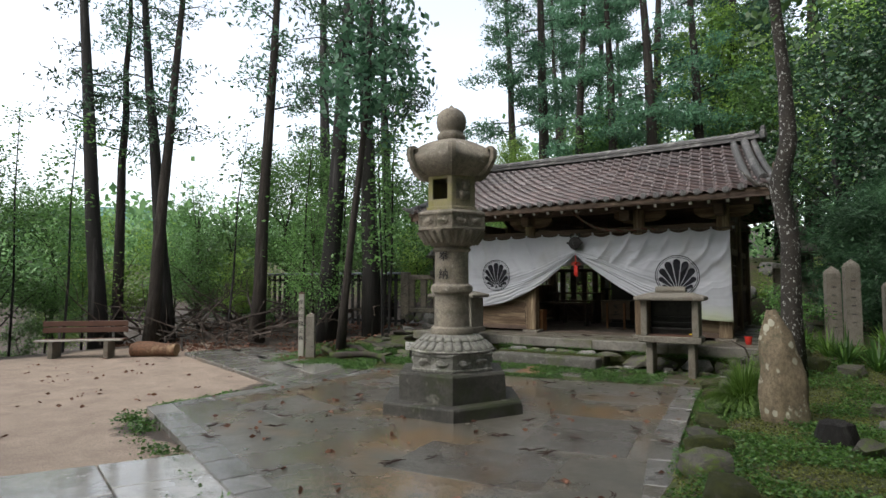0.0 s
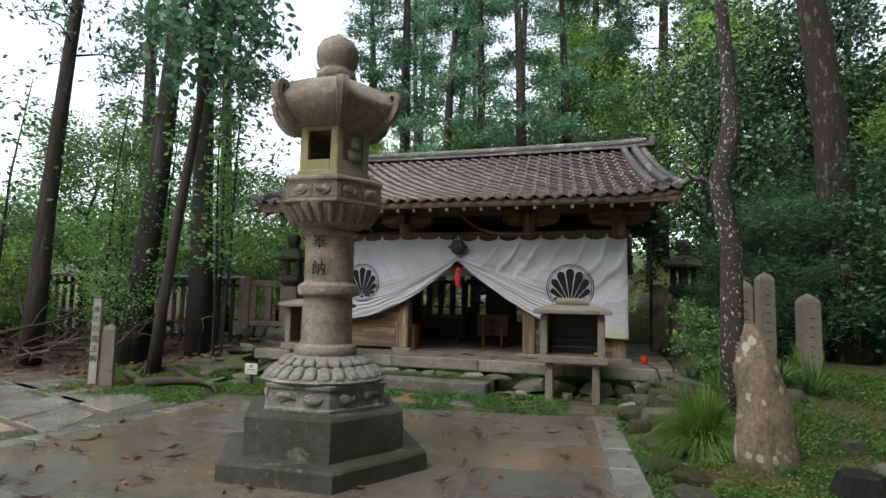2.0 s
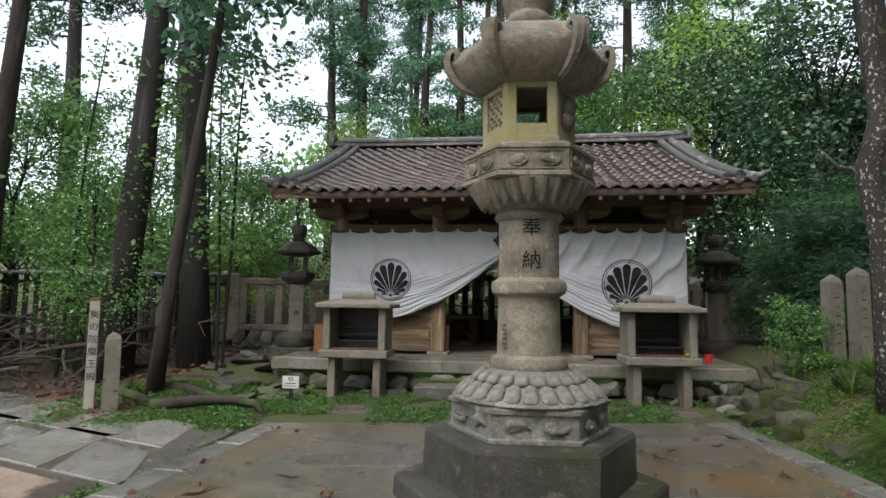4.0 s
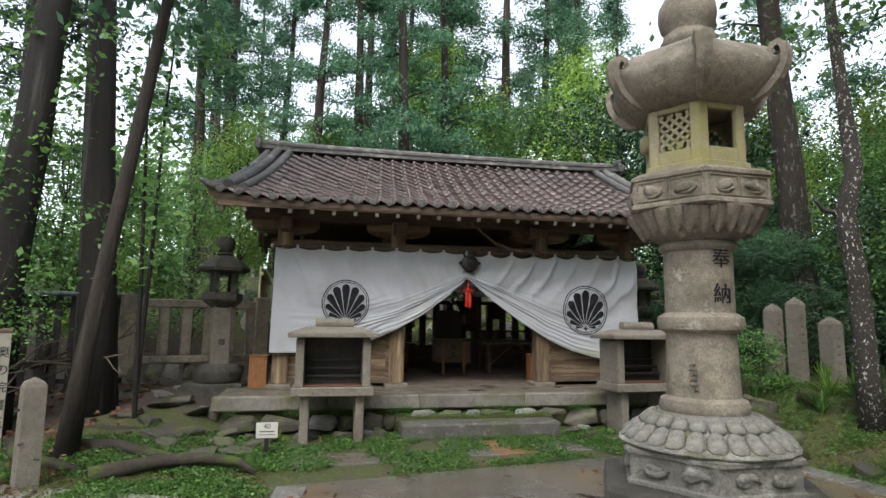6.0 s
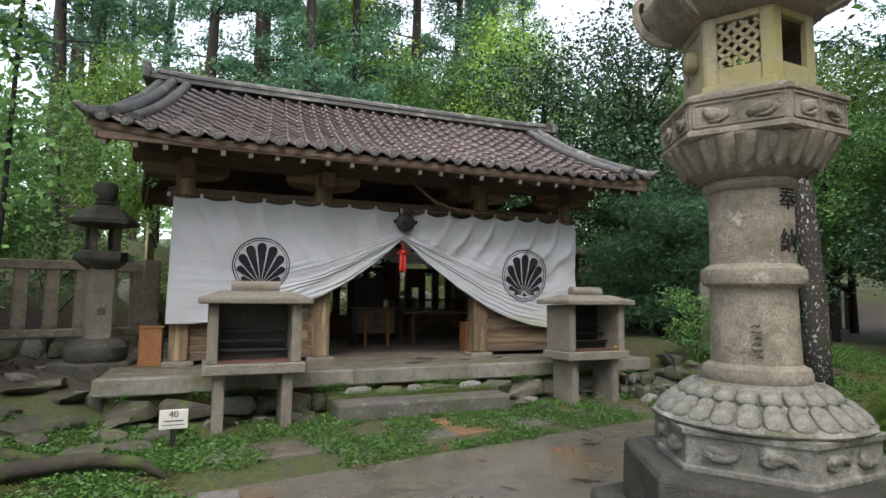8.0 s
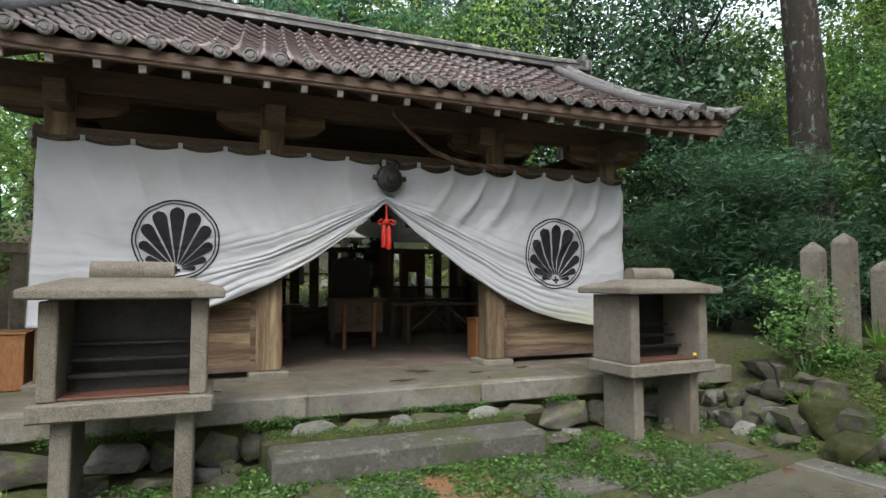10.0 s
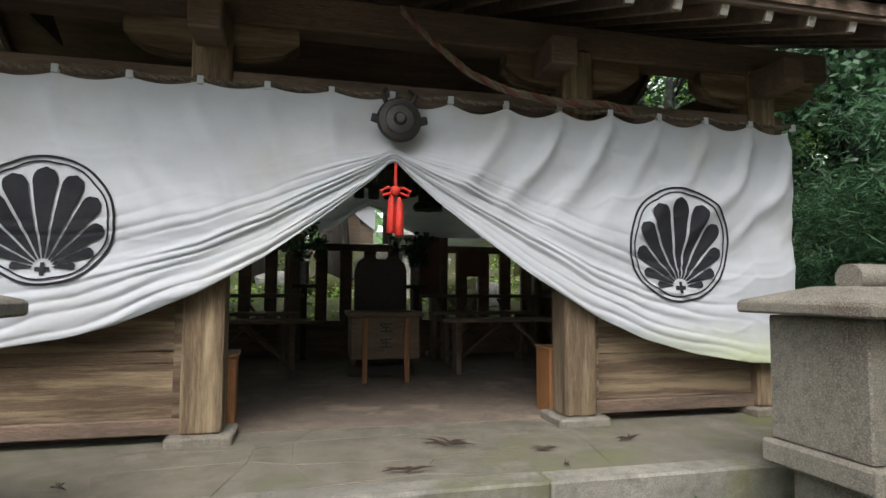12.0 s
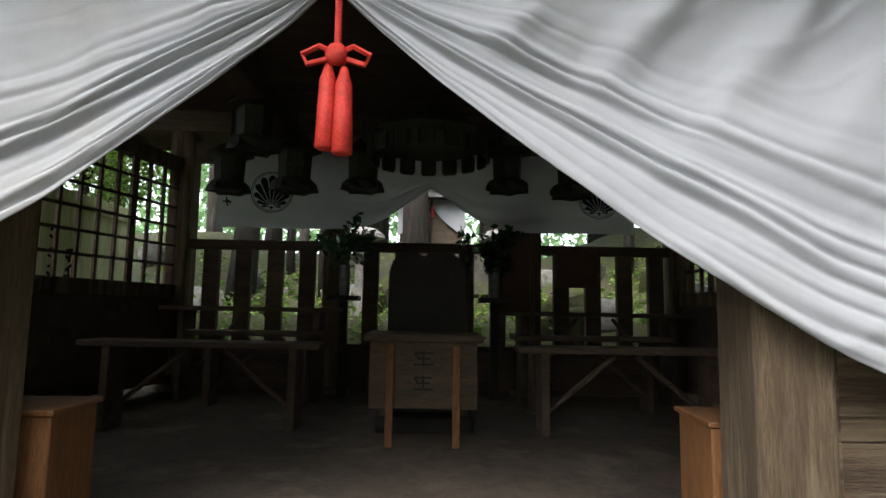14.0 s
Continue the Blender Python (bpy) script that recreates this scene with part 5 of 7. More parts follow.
for k in range(6):
    a = HEX + radians(60 * k)
    d = Vector((math.cos(a), math.sin(a), 0))
    side = Vector((-d.y, d.x, 0))
    rib = [(0.43, 3.195), (0.53, 3.235), (0.61, 3.31), (0.655, 3.395), (0.67, 3.47), (0.66, 3.525), (0.63, 3.55), (0.592, 3.54), (0.575, 3.505), (0.588, 3.48), (0.61, 3.488)]
    b = bmesh.new()
    strap = []
    for i, (r, z) in enumerate(rib):
        r0, z0 = rib[max(i - 1, 0)]
        r1, z1 = rib[min(i + 1, len(rib) - 1)]
        ln = math.hypot(r1 - r0, z1 - z0)
        nr, nz = (z1 - z0) / ln, -(r1 - r0) / ln
        half, deep = (0.03 + 0.032 * min(1, i / 4)) * (1 if i < 9 else 0.9), 0.026 if i < 9 else 0.016
        strap.append([b.verts.new(d * (r + nr * q * deep) + side * (w * half) + Vector((0, 0, z + nz * q * deep))) for w, q in ((-1, -1), (-0.9, 0.8), (-0.3, 0.8), (0, 1.25), (0.3, 0.8), (0.9, 0.8), (1, -1))])
    for s0, s1 in zip(strap, strap[1:]):
        for i in range(7):
            b.faces.new((s0[i], s0[(i + 1) % 7], s1[(i + 1) % 7], s1[i]))
    b.faces.new(strap[0])
    b.faces.new(strap[-1])
    part("corner_curl", b, STONE, cap6, smooth=45)
jewel = part("jewel", lathe([(0.14, 3.68), (0.18, 3.71), (0.2, 3.76), (0.195, 3.8), (0.165, 3.835), (0.165, 3.85), (0.2, 3.9), (0.215, 3.98), (0.208, 4.06), (0.17, 4.13), (0.1, 4.18), (0.045, 4.2), (0.02, 4.23), (0.005, 4.245)], 28,
             wave=lambda a, k: 1 + (0.06 * math.cos(8 * a) if k < 4 else 0)), STONE, lantern, smooth=True)


# ---- stone stands before the hall ----
def stand(x, y, label):
    """A stone candle stand: two legs, a shelf, side slabs, a hipped roof with a bar on top."""
    s = thing("candle_stand", label, "stone stand", (x, y, 0), 0, "candle stands before the hall")
    for sx in (-1, 1):
        part("leg", box(sx * 0.36 - 0.06, sx * 0.36 + 0.06, -0.22, 0.22, -0.08, 0.6, 0.012), GRANITE, s)
        part("side_slab", box(sx * 0.44 - 0.055, sx * 0.44 + 0.055, -0.27, 0.27, 0.72, 1.36, 0.01), GRANITE, s)
    part("shelf", box(-0.54, 0.54, -0.32, 0.3, 0.6, 0.72, 0.014), GRANITE, s)
    part("back_plate", box(-0.39, 0.39, 0.2, 0.23, 0.72, 1.36, 0.004), IRON, s, "sooty black back plate")
    part("liner", box(-0.385, 0.385, -0.24, 0.2, 0.722, 0.74, 0.004), WOOD_RED, s, "dark rust-red iron tray")
    for k in range(3):
        part("candle_rack", box(-0.37, 0.37, -0.06 + 0.09 * k, -0.02 + 0.09 * k, 0.83 + 0.1 * k, 0.86 + 0.1 * k, 0.004), IRON, s)
    part("rack_plate", box(-0.37, 0.37, 0.0, 0.02, 0.74, 0.86, 0.003), IRON, s)
    b = bmesh.new()
    rings = [[(-0.6, -0.38), (0.6, -0.38), (0.6, 0.38), (-0.6, 0.38)]] * 3
    levels = [(1.0, 1.37), (1.0, 1.415), (0.55, 1.51)]
    prev = None
    for f, z in levels:
        ring = [b.verts.new((px * (f if f == 1 else 0.62), py * (f if f == 1 else 0.3), z + (0.02 if f == 1 and z > 1.4 else 0))) for px, py in rings[0]]
        if prev:
            for i in range(4):
                b.faces.new((prev[i], prev[(i + 1) % 4], ring[(i + 1) % 4], ring[i]))
        else:
            b.faces.new(ring[::-1])
        prev = ring
    b.faces.new(prev)
    bmesh.ops.bevel(b, geom=b.edges[:], offset=0.012, segments=1, affect="EDGES")
    part("stand_roof", b, GRANITE, s)
    part("roof_bar", tube([(-0.26, 0, 1.55), (0.26, 0, 1.55)], 0.075, 14), GRANITE, s, smooth=40)
    return s


left_stand = stand(-2.24, -1.6, "grey granite candle stand with sooty iron racks beside the hall steps")
right_stand = copy_thing(left_stand, pose(2.36, -1.55, 0, 0, 0, 3))
part("sticker", box(0.33, 0.375, -0.235, -0.23, 0.76, 0.785, 0), YELLOW, right_stand)

# ---- numbered sign ----
sign = thing("number_sign", "small white notice board on a dark stake in the moss", "sign", (-3.0, -2.42, 0))
part("stake", box(-0.025, 0.025, -0.01, 0.015, -0.12, 0.2, 0.003), IRON, sign)
part("board", box(-0.125, 0.125, -0.025, -0.01, 0.2, 0.38, 0.004), PAPER, sign)
text_part("number", "40", 0.085, INK, sign, pose(0, -0.028, 0.335) @ FACING, 0.001)
for k, w in enumerate((0.085, 0.095)):
    part("text_line", box(-w, w, -0.027, -0.025, 0.27 - 0.035 * k, 0.28 - 0.038 * k, 0), INK, sign)

# ---- posts by the side path ----
post = thing("white_guide_post", "weathered white wooden post with black brush writing", "post", (-5.42, -3.4, -0.05), 36)
part("shaft", box(-0.06, 0.06, -0.06, 0.06, -0.1, 1.5, 0.006), WHITE_POST, post)
part("cap", box(-0.066, 0.066, -0.066, 0.066, 1.49, 1.53, 0.006), WOOD_DARK, post)
for k, letter in enumerate("奥の院魔王殿"):
    text_part("painted_character", letter, 0.115, INK, post, pose(0, -0.061, 1.3 - 0.165 * k) @ FACING, 0.001)
spost = thing("stone_marker_post", "short square granite marker post with a pointed top", "post", (-5.1, -3.42, -0.05), 36)
b = lathe([(0.135, -0.1), (0.13, 0.98), (0.1, 1.03), (0.01, 1.07)], 4, None, math.pi / 4)
part("shaft", b, GRANITE, spost)
for k in range(4):
    part("carved_mark", box(-0.025, 0.025, -0.098, -0.094, 0.3 + 0.16 * k, 0.32 + 0.16 * k, 0, m=pose(0, 0, 0, 0, 10 * (-1) ** k, 0)), STONE_DARK, spost)


# ---- smaller lanterns and stone fence ----
def side_lantern(x, y, z, label, k=1.0):
    s = thing("side_lantern", label, "stone lantern", (x, y, z), 20, "side lanterns")
    part("plinth", lathe([(0.56, -0.15), (0.56, 0.12), (0.54, 0.14)], 6), STONE_DARK, s)
    part("lotus_base", lathe([(0.34, 0.14), (0.37, 0.18), (0.37, 0.32), (0.3, 0.4), (0.2, 0.44)], 24, wave=lambda a, q: 1 + 0.04 * math.cos(14 * a)), STONE_DARK, s, smooth=40)
    part("shaft", box(-0.145, 0.145, -0.145, 0.145, 0.42, 1.38, 0.02), GRANITE, s)
    part("carved_mark", box(-0.05, 0.05, -0.149, -0.145, 0.75, 0.85, 0), STONE_DARK, s)
    part("platform_stone", lathe([(0.17, 1.36), (0.3, 1.46), (0.33, 1.5), (0.33, 1.6), (0.24, 1.62)], 6), STONE_DARK, s)
    for a in range(4):
        c, d = math.cos(radians(45 + 90 * a)), math.sin(radians(45 + 90 * a))
        part("fire_box_post", box(0.2 * c - 0.045, 0.2 * c + 0.045, 0.2 * d - 0.045, 0.2 * d + 0.045, 1.62, 1.95, 0.01), STONE_DARK, s)
    part("cap", lathe([(0.2, 1.93), (0.43, 1.98), (0.44, 2.03), (0.3, 2.16), (0.14, 2.24), (0.1, 2.25)], 6), STONE_DARK, s)
    part("jewel", lathe([(0.1, 2.24), (0.13, 2.27), (0.1, 2.3), (0.15, 2.36), (0.16, 2.5), (0.12, 2.56)], 16), STONE_DARK, s, smooth=40)
    return s


lan2 = side_lantern(-4.1, 0.5, 0.42, "dark mossy square-shafted stone lantern beside the hall")
copy_thing(lan2, pose(4.35, 1.75, 0.35, 0, 0, 30))
copy_thing(lan2, pose(5.6, 4.4, 0.6, 0, 0, 10))


def stone_fence(points, n, z, top, label):
    """A stone fence: posts, bars and two rails on a kerb of rubble."""
    f = thing("stone_fence", label, "fence")
    (x0, y0), (x1, y1) = points
    d = math.hypot(x1 - x0, y1 - y0)
    m = Matrix.Translation((x0, y0, 0)) @ Matrix.Rotation(math.atan2(y1 - y0, x1 - x0), 4, "Z")
    part("rail", box(0, d, -0.09, 0.09, top - 0.14, top, 0.015, m=m), STONE, f)
    part("rail", box(0, d, -0.09, 0.09, z + 0.2, z + 0.32, 0.015, m=m), STONE, f)
    bar = mesh_of("bar", box(-0.085, 0.085, -0.07, 0.07, 0, top - z - 0.45, 0.01), STONE)
    for k in range(n):
        part("bar", bar, None, f).matrix_local = m @ Matrix.Translation((d * (k + 0.5) / n, 0, z + 0.315))
    for u in (0, d):
        part("post", box(u - 0.13, u + 0.13, -0.13, 0.13, z, top + 0.08, 0.02, m=m), STONE, f)
    for k in range(int(d / 0.28)):
        r = part("fieldstone", foot[k % 3], None, f)
        r.matrix_local = m @ pose(0.15 + k * 0.28, -0.12, z + 0.05, 0, 0, random.uniform(0, 90)) @ Matrix.Diagonal((0.17, 0.14, 0.17, 1))
    return f


stone_fence(((-5.7, 1.0), (-3.6, 1.75)), 6, 0.62, 1.93, "weathered grey stone bar fence on a rubble kerb")
stone_fence(((3.9, 3.1), (5.9, 3.4)), 7, 0.5, 1.95, "weathered stone bar fence beyond the hall corner")


def slat_fence(points, z, top, n, label, material, cap=None):
    f = thing("slat_fence", label, "fence")
    (x0, y0), (x1, y1) = points
    d = math.hypot(x1 - x0, y1 - y0)
    m = Matrix.Translation((x0, y0, 0)) @ Matrix.Rotation(math.atan2(y1 - y0, x1 - x0), 4, "Z")
    sl = mesh_of("slat", box(-0.05, 0.05, -0.02, 0.02, z, top, 0.004), material)
    for k in range(n):
        part("slat", sl, None, f).matrix_local = m @ Matrix.Translation((d * (k + 0.5) / n, 0, random.uniform(-0.02, 0.02)))
    for zz in (z + 0.25, top - 0.2):
        part("rail", box(0, d, 0.02, 0.07, zz, zz + 0.08, 0.004, m=m), material, f)
    if cap:
        part("cap", box(-0.1, d + 0.1, -0.16, 0.16, top, top + 0.07, 0.02, m=m), cap, f)
    return f


slat_fence(((-11.5, 0.2), (-5.75, 1.05)), 0.25, 1.95, 26, "black wooden slat fence with a blue-grey capping", FENCE_DARK, BLUE_ROOF)
slat_fence(((6.0, 3.4), (13.0, 1.2)), 0.4, 1.9, 34, "dark wooden slat fence in front of the woods", FENCE_DARK)
slat_fence(((9.5, -9.0), (8.6, -2.2)), 0.3, 1.75, 30, "grey slat fence beyond the mossy bed", BAMBOO)
screen = slat_fence(((-3.9, 6.1), (-3.75, 2.6)), 0.45, 2.7, 35, "pale yellow-green board screen with black brush writing outside the lattice wall", SCREEN)
for y0, z0 in ((4.45, 2.15), (4.75, 1.95)):
    for k in range(4):
        for dy, dz, ln, turn in ((0, 0.05, 0.12, 10), (0.01, -0.02, 0.14, 80), (-0.02, -0.05, 0.1, -35)):
            part("brush_stroke", box(-0.004, 0.004, -ln / 2, ln / 2, -0.014, 0.014, 0, m=pose(-3.79 + 0.02 * (4 - y0), y0 + dy, z0 - 0.2 * k + dz, turn + 25 * (k % 2), 0, 0)), INK, screen)


# ---- standing stones and rocks on the right ----
def boulder(x, y, z):
    rg = random.Random(7)
    b = bmesh.new()
    for h, w, dx in ((-0.1, 0.34, 0.0), (0.12, 0.36, 0.0), (0.45, 0.31, -0.02), (0.75, 0.25, -0.05), (1.0, 0.17, -0.09), (1.14, 0.08, -0.12)):
        for k in range(7):
            a = 2 * math.pi * (k + rg.uniform(-0.3, 0.3)) / 7
            q = w * rg.uniform(0.88, 1.05)
            b.verts.new((q * math.cos(a) + dx, 0.72 * q * math.sin(a), h + rg.uniform(-0.05, 0.05)))
    bmesh.ops.convex_hull(b, input=b.verts)
    bmesh.ops.delete(b, geom=[v for v in b.verts if not v.link_faces], context="VERTS")
    bmesh.ops.triangulate(b, faces=b.faces[:])
    bmesh.ops.subdivide_edges(b, edges=b.edges[:], cuts=3, use_grid_fill=True, smooth=0.15)
    for v in b.verts:
        n = 0.05 * noise.noise(v.co * 3.2) + 0.028 * noise.noise(v.co * 8) + 0.012 * noise.noise(v.co * 20)
        v.co += Vector((v.co.x, v.co.y, 0)).normalized() * n + Vector((0, 0, n * 0.4))
    return single("standing_boulder", b, BOULDER, "upright brown boulder with pale lichen spots in the moss", "boulder", smooth=True, at=(x, y, z))


boulder(4.3, -5.3, 0.2).scale = (0.74, 0.8, 1.0)


def grave(x, y, z, h, turn, label, w=0.13):
    g = thing("memorial_stone", label, "memorial stone", (x, y, z), turn, "memorial stones")
    part("shaft", lathe([(w * 1.45, -0.4), (w * 1.41, h - 0.12), (w * 1.1, h - 0.07), (0.01, h)], 4, None, math.pi / 4), GRANITE, g)
    for k in range(6):
        part("carved_mark", box(-0.03, 0.03, -w - 0.003, -w, h - 0.35 - 0.13 * k, h - 0.33 - 0.13 * k, 0, m=pose(0, 0, 0, 0, 0, 0)), STONE_DARK, g)
    return g


grave(4.85, -1.5, 0.6, 1.36, 12, "tall square granite memorial stone", 0.1)
grave(5.1, -1.7, 0.6, 1.46, 10, "tall square granite memorial stone, the taller of a close pair", 0.1)
grave(5.6, -1.85, 0.6, 1.15, 5, "shorter square granite memorial stone among ferns", 0.12)
grave(6.5, -4.3, 0.4, 1.3, 0, "wide grey granite memorial stone", 0.16)

rocks = [mesh_of("rock", angular(1, 1, 1, k + 20, 14), m, 40) for k, m in enumerate((ROCK, ROCK_MOSS, ROCK, ROCK_WHITE))]


def rock(x, y, s, k, flat=0.65, label="", up=0.0):
    names = ("grey field rock half sunk in moss", "rock thickly grown with bright green moss", "brown-grey field rock in the border", "pale grey field rock")
    ob = new("rock", rocks[k])
    ob.matrix_world = pose(x, y, gz(x, y) + s * flat * 0.2 + up, random.uniform(-12, 12), random.uniform(-12, 12), random.uniform(0, 360)) @ Matrix.Diagonal((s, s * random.uniform(0.6, 0.9), s * flat, 1))
    tagged(ob, label or names[k], "rock", "border rocks")


for x, y, s, k in ((3.3, -2.9, 0.3, 1), (3.55, -3.15, 0.28, 2), (3.3, -3.5, 0.22, 1), (3.45, -4.3, 0.2, 0), (3.5, -5.2, 0.22, 1), (3.65, -5.8, 0.2, 1), (3.6, -6.3, 0.24, 0), (3.75, -6.9, 0.28, 1),
                   (3.85, -7.5, 0.26, 0), (4.1, -8.3, 0.3, 1), (3.5, -2.2, 0.3, 0), (3.7, -1.7, 0.26, 2), (3.4, -1.6, 0.22, 3), (4.0, -2.2, 0.28, 2), (4.1, -1.4, 0.3, 0), (3.75, -2.6, 0.26, 2), (4.4, -2.6, 0.24, 1), (3.2, -1.9, 0.15, 3), (3.15, -2.4, 0.17, 0),
                   (5.0, -6.4, 0.22, 0), (5.3, -5.2, 0.2, 3), (5.6, -5.6, 0.28, 0), (5.2, -4.5, 0.18, 2), (4.6, -3.2, 0.26, 1), (5.0, -3.3, 0.2, 2)):
    rock(x, y, s, k)
for x, y, s, k in ((-4.1, -0.9, 0.32, 0), (-4.4, -0.5, 0.26, 2), (-4.0, -1.6, 0.3, 0), (-3.6, -1.9, 0.26, 0), (-3.2, -1.9, 0.28, 2), (-4.6, -1.3, 0.24, 2), (-4.2, -2.1, 0.22, 0), (-3.0, -1.75, 0.22, 0), (-4.8, -0.1, 0.25, 3), (-5.2, 0.3, 0.2, 2), (-4.7, 0.6, 0.18, 3),
                   (-5.5, 0.5, 0.22, 0), (-2.6, -1.55, 0.2, 2), (-1.6, -1.6, 0.18, 0), (1.25, -1.6, 0.22, 0), (1.5, -1.75, 0.16, 2), (1.3, -2.0, 0.14, 1), (-6.4, -0.9, 0.25, 0), (-7.2, -0.6, 0.3, 2)):
    rock(x, y, s * 0.8, k, 0.42)
for x, y, s, k in ((-3.75, -2.45, 0.34, 0), (-3.35, -2.3, 0.3, 0), (-4.3, -1.75, 0.36, 2), (-3.9, -0.55, 0.34, 3), (-4.6, -0.7, 0.3, 0), (-5.0, -1.0, 0.26, 2), (-3.65, -1.45, 0.3, 0), (-5.3, -0.2, 0.28, 0)):
    rock(x, y, s, k, 0.22, "flat dark wet stepping rock in the soil")
for k in range(22):  # dry-laid rock edge of the raised bed
    u = (k % 11) / 10
    x, y = 3.2 + 0.5 * u + random.uniform(-0.05, 0.05), -1.3 - 0.95 * u + random.uniform(-0.06, 0.06)
    upper = k >= 11
    rock(x + (0.14 if upper else 0), y + (0.1 if upper else 0), random.uniform(0.13, 0.2) * (0.85 if upper else 1), (2, 0, 3, 2, 0)[k % 5], 0.8, "grey-brown rock in the dry-laid edge of the bed", 0.2 if upper else 0.02)
rock(3.72, -2.42, 0.36, 1, 0.6)
for k in range(34):  # garden behind the hall
    x, y = random.uniform(-5.5, 6), random.uniform(5.6, 9.5)
    rock(x, y, random.uniform(0.18, 0.5), random.choice((3, 1, 3, 1)), 0.9)
stump = thing("stump", "dark rotten tree stump in the moss", "stump", (4.75, -6.05, gz(4.75, -6.05)))
part("trunk", lathe([(0.2, -0.1), (0.17, 0.08), (0.14, 0.2), (0.11, 0.22)], 14, wave=lambda a, k: 1 + 0.14 * math.sin(5 * a + k)), BARK_DARK, stump, smooth=40)


# ---- benches, logs and brushwood at the left ----
bench = thing("park_bench", "weathered red-brown slatted park bench", "bench", (-10.1, -6.0, -0.07), 43)
for sx in (-0.6, 0.6):
    part("support", box(sx - 0.05, sx + 0.05, -0.2, 0.25, -0.05, 0.4, 0.01), GRANITE, bench)
    part("back_post", box(sx - 0.025, sx + 0.025, 0.22, 0.27, 0.35, 0.82, 0.005), METAL, bench)
for k in range(3):
    part("seat_slat", box(-0.95, 0.95, -0.22 + 0.15 * k, -0.09 + 0.15 * k, 0.4, 0.44, 0.008), WHITE if k == 0 else WOOD_RED, bench)
for k in range(2):
    part("back_slat", box(-0.95, 0.95, 0.19, 0.22, 0.58 + 0.15 * k, 0.71 + 0.15 * k, 0.008), WOOD_RED, bench)
for x, y, turn, ln in ((-8.9, -4.9, 30, 1.1), (-9.4, -4.75, 15, 0.7)):
    log = thing("log", "sawn reddish log lying by the path", "log", (x, y, 0.08), turn, "logs by the path")
    part("bark", tube([(-ln / 2, 0, 0), (0, 0.02, 0.01), (ln / 2, 0, 0)], [0.165, 0.16, 0.15], 16), LOG, log, smooth=60)
    for sx in (-1, 1):
        part("cut_end", tube([(sx * ln / 2, 0, 0), (sx * (ln / 2 + 0.008), 0, 0)], 0.14, 16), LOG_END, log)


def branch_mesh(seed):
    rnd = random.Random(seed)
    b = bmesh.new()
    p, d = Vector((0, 0, 0)), Vector((1, 0, 0.1))
    pts = [p]
    for k in range(7):
        d = (d + Vector((0, rnd.uniform(-0.25, 0.25), rnd.uniform(-0.2, 0.25)))).normalized()
        p = p + d * 0.35
        pts.append(p)
    b = tube(pts, [0.035 - 0.004 * k for k in range(8)], 5, b)
    for k in range(2, 7):
        e = (Vector((0.6, rnd.choice((-1, 1)), rnd.uniform(-0.2, 0.6)))).normalized()
        q = pts[k]
        b = tube([q, q + e * 0.3, q + e * 0.55 + Vector((0.1, 0, 0.1))], [0.015, 0.01, 0.004], 4, b)
    return mesh_of("branch", b, BRUSH)


sticks = [branch_mesh(k) for k in range(5)]
pile = thing("brushwood_pile", "tangled heap of dead grey branches under the trees", "brushwood", (0, 0, 0))
for k in range(95):
    x, y = random.uniform(-13, -6.6), random.uniform(-3.8, 0.2)
    x, y = x, y + 0.2 * (x + 6.6) * 0.3
    part("branch", sticks[k % 5], None, pile).matrix_local = pose(x, y, gz(x, y) + random.uniform(0.05, 0.75), random.uniform(0, 360), random.uniform(-35, 10), random.uniform(0, 360)) @ Matrix.Scale(random.uniform(0.6, 1.1), 4)
for pts in (((-4.6, -3.3, 0.05), (-4.1, -3.05, 0.1), (-3.6, -3.0, 0.12), (-3.2, -3.15, 0.1), (-3.0, -3.3, 0.0)), ((-5.6, -1.2, 0.16), (-5.0, -1.5, 0.15), (-4.5, -1.5, 0.13), (-4.2, -1.8, 0.06)),
            ((-5.5, -0.6, 0.22), (-4.9, -0.9, 0.2), (-4.4, -0.9, 0.16), (-4.0, -1.2, 0.12)), ((-5.3, -2.1, 0.1), (-4.7, -2.2, 0.11), (-4.2, -2.5, 0.06), (-3.8, -2.6, 0.0)),
            ((-6.0, -1.8, 0.1), (-5.6, -2.5, 0.08), (-5.2, -2.7, 0.05), (-4.7, -3.0, -0.02))):
    single("tree_root", tube(pts, [0.09, 0.075, 0.065, 0.05, 0.02][: len(pts)], 8), ROOT, "gnarled mossy tree root crossing the path", "root", "roots", smooth=True)


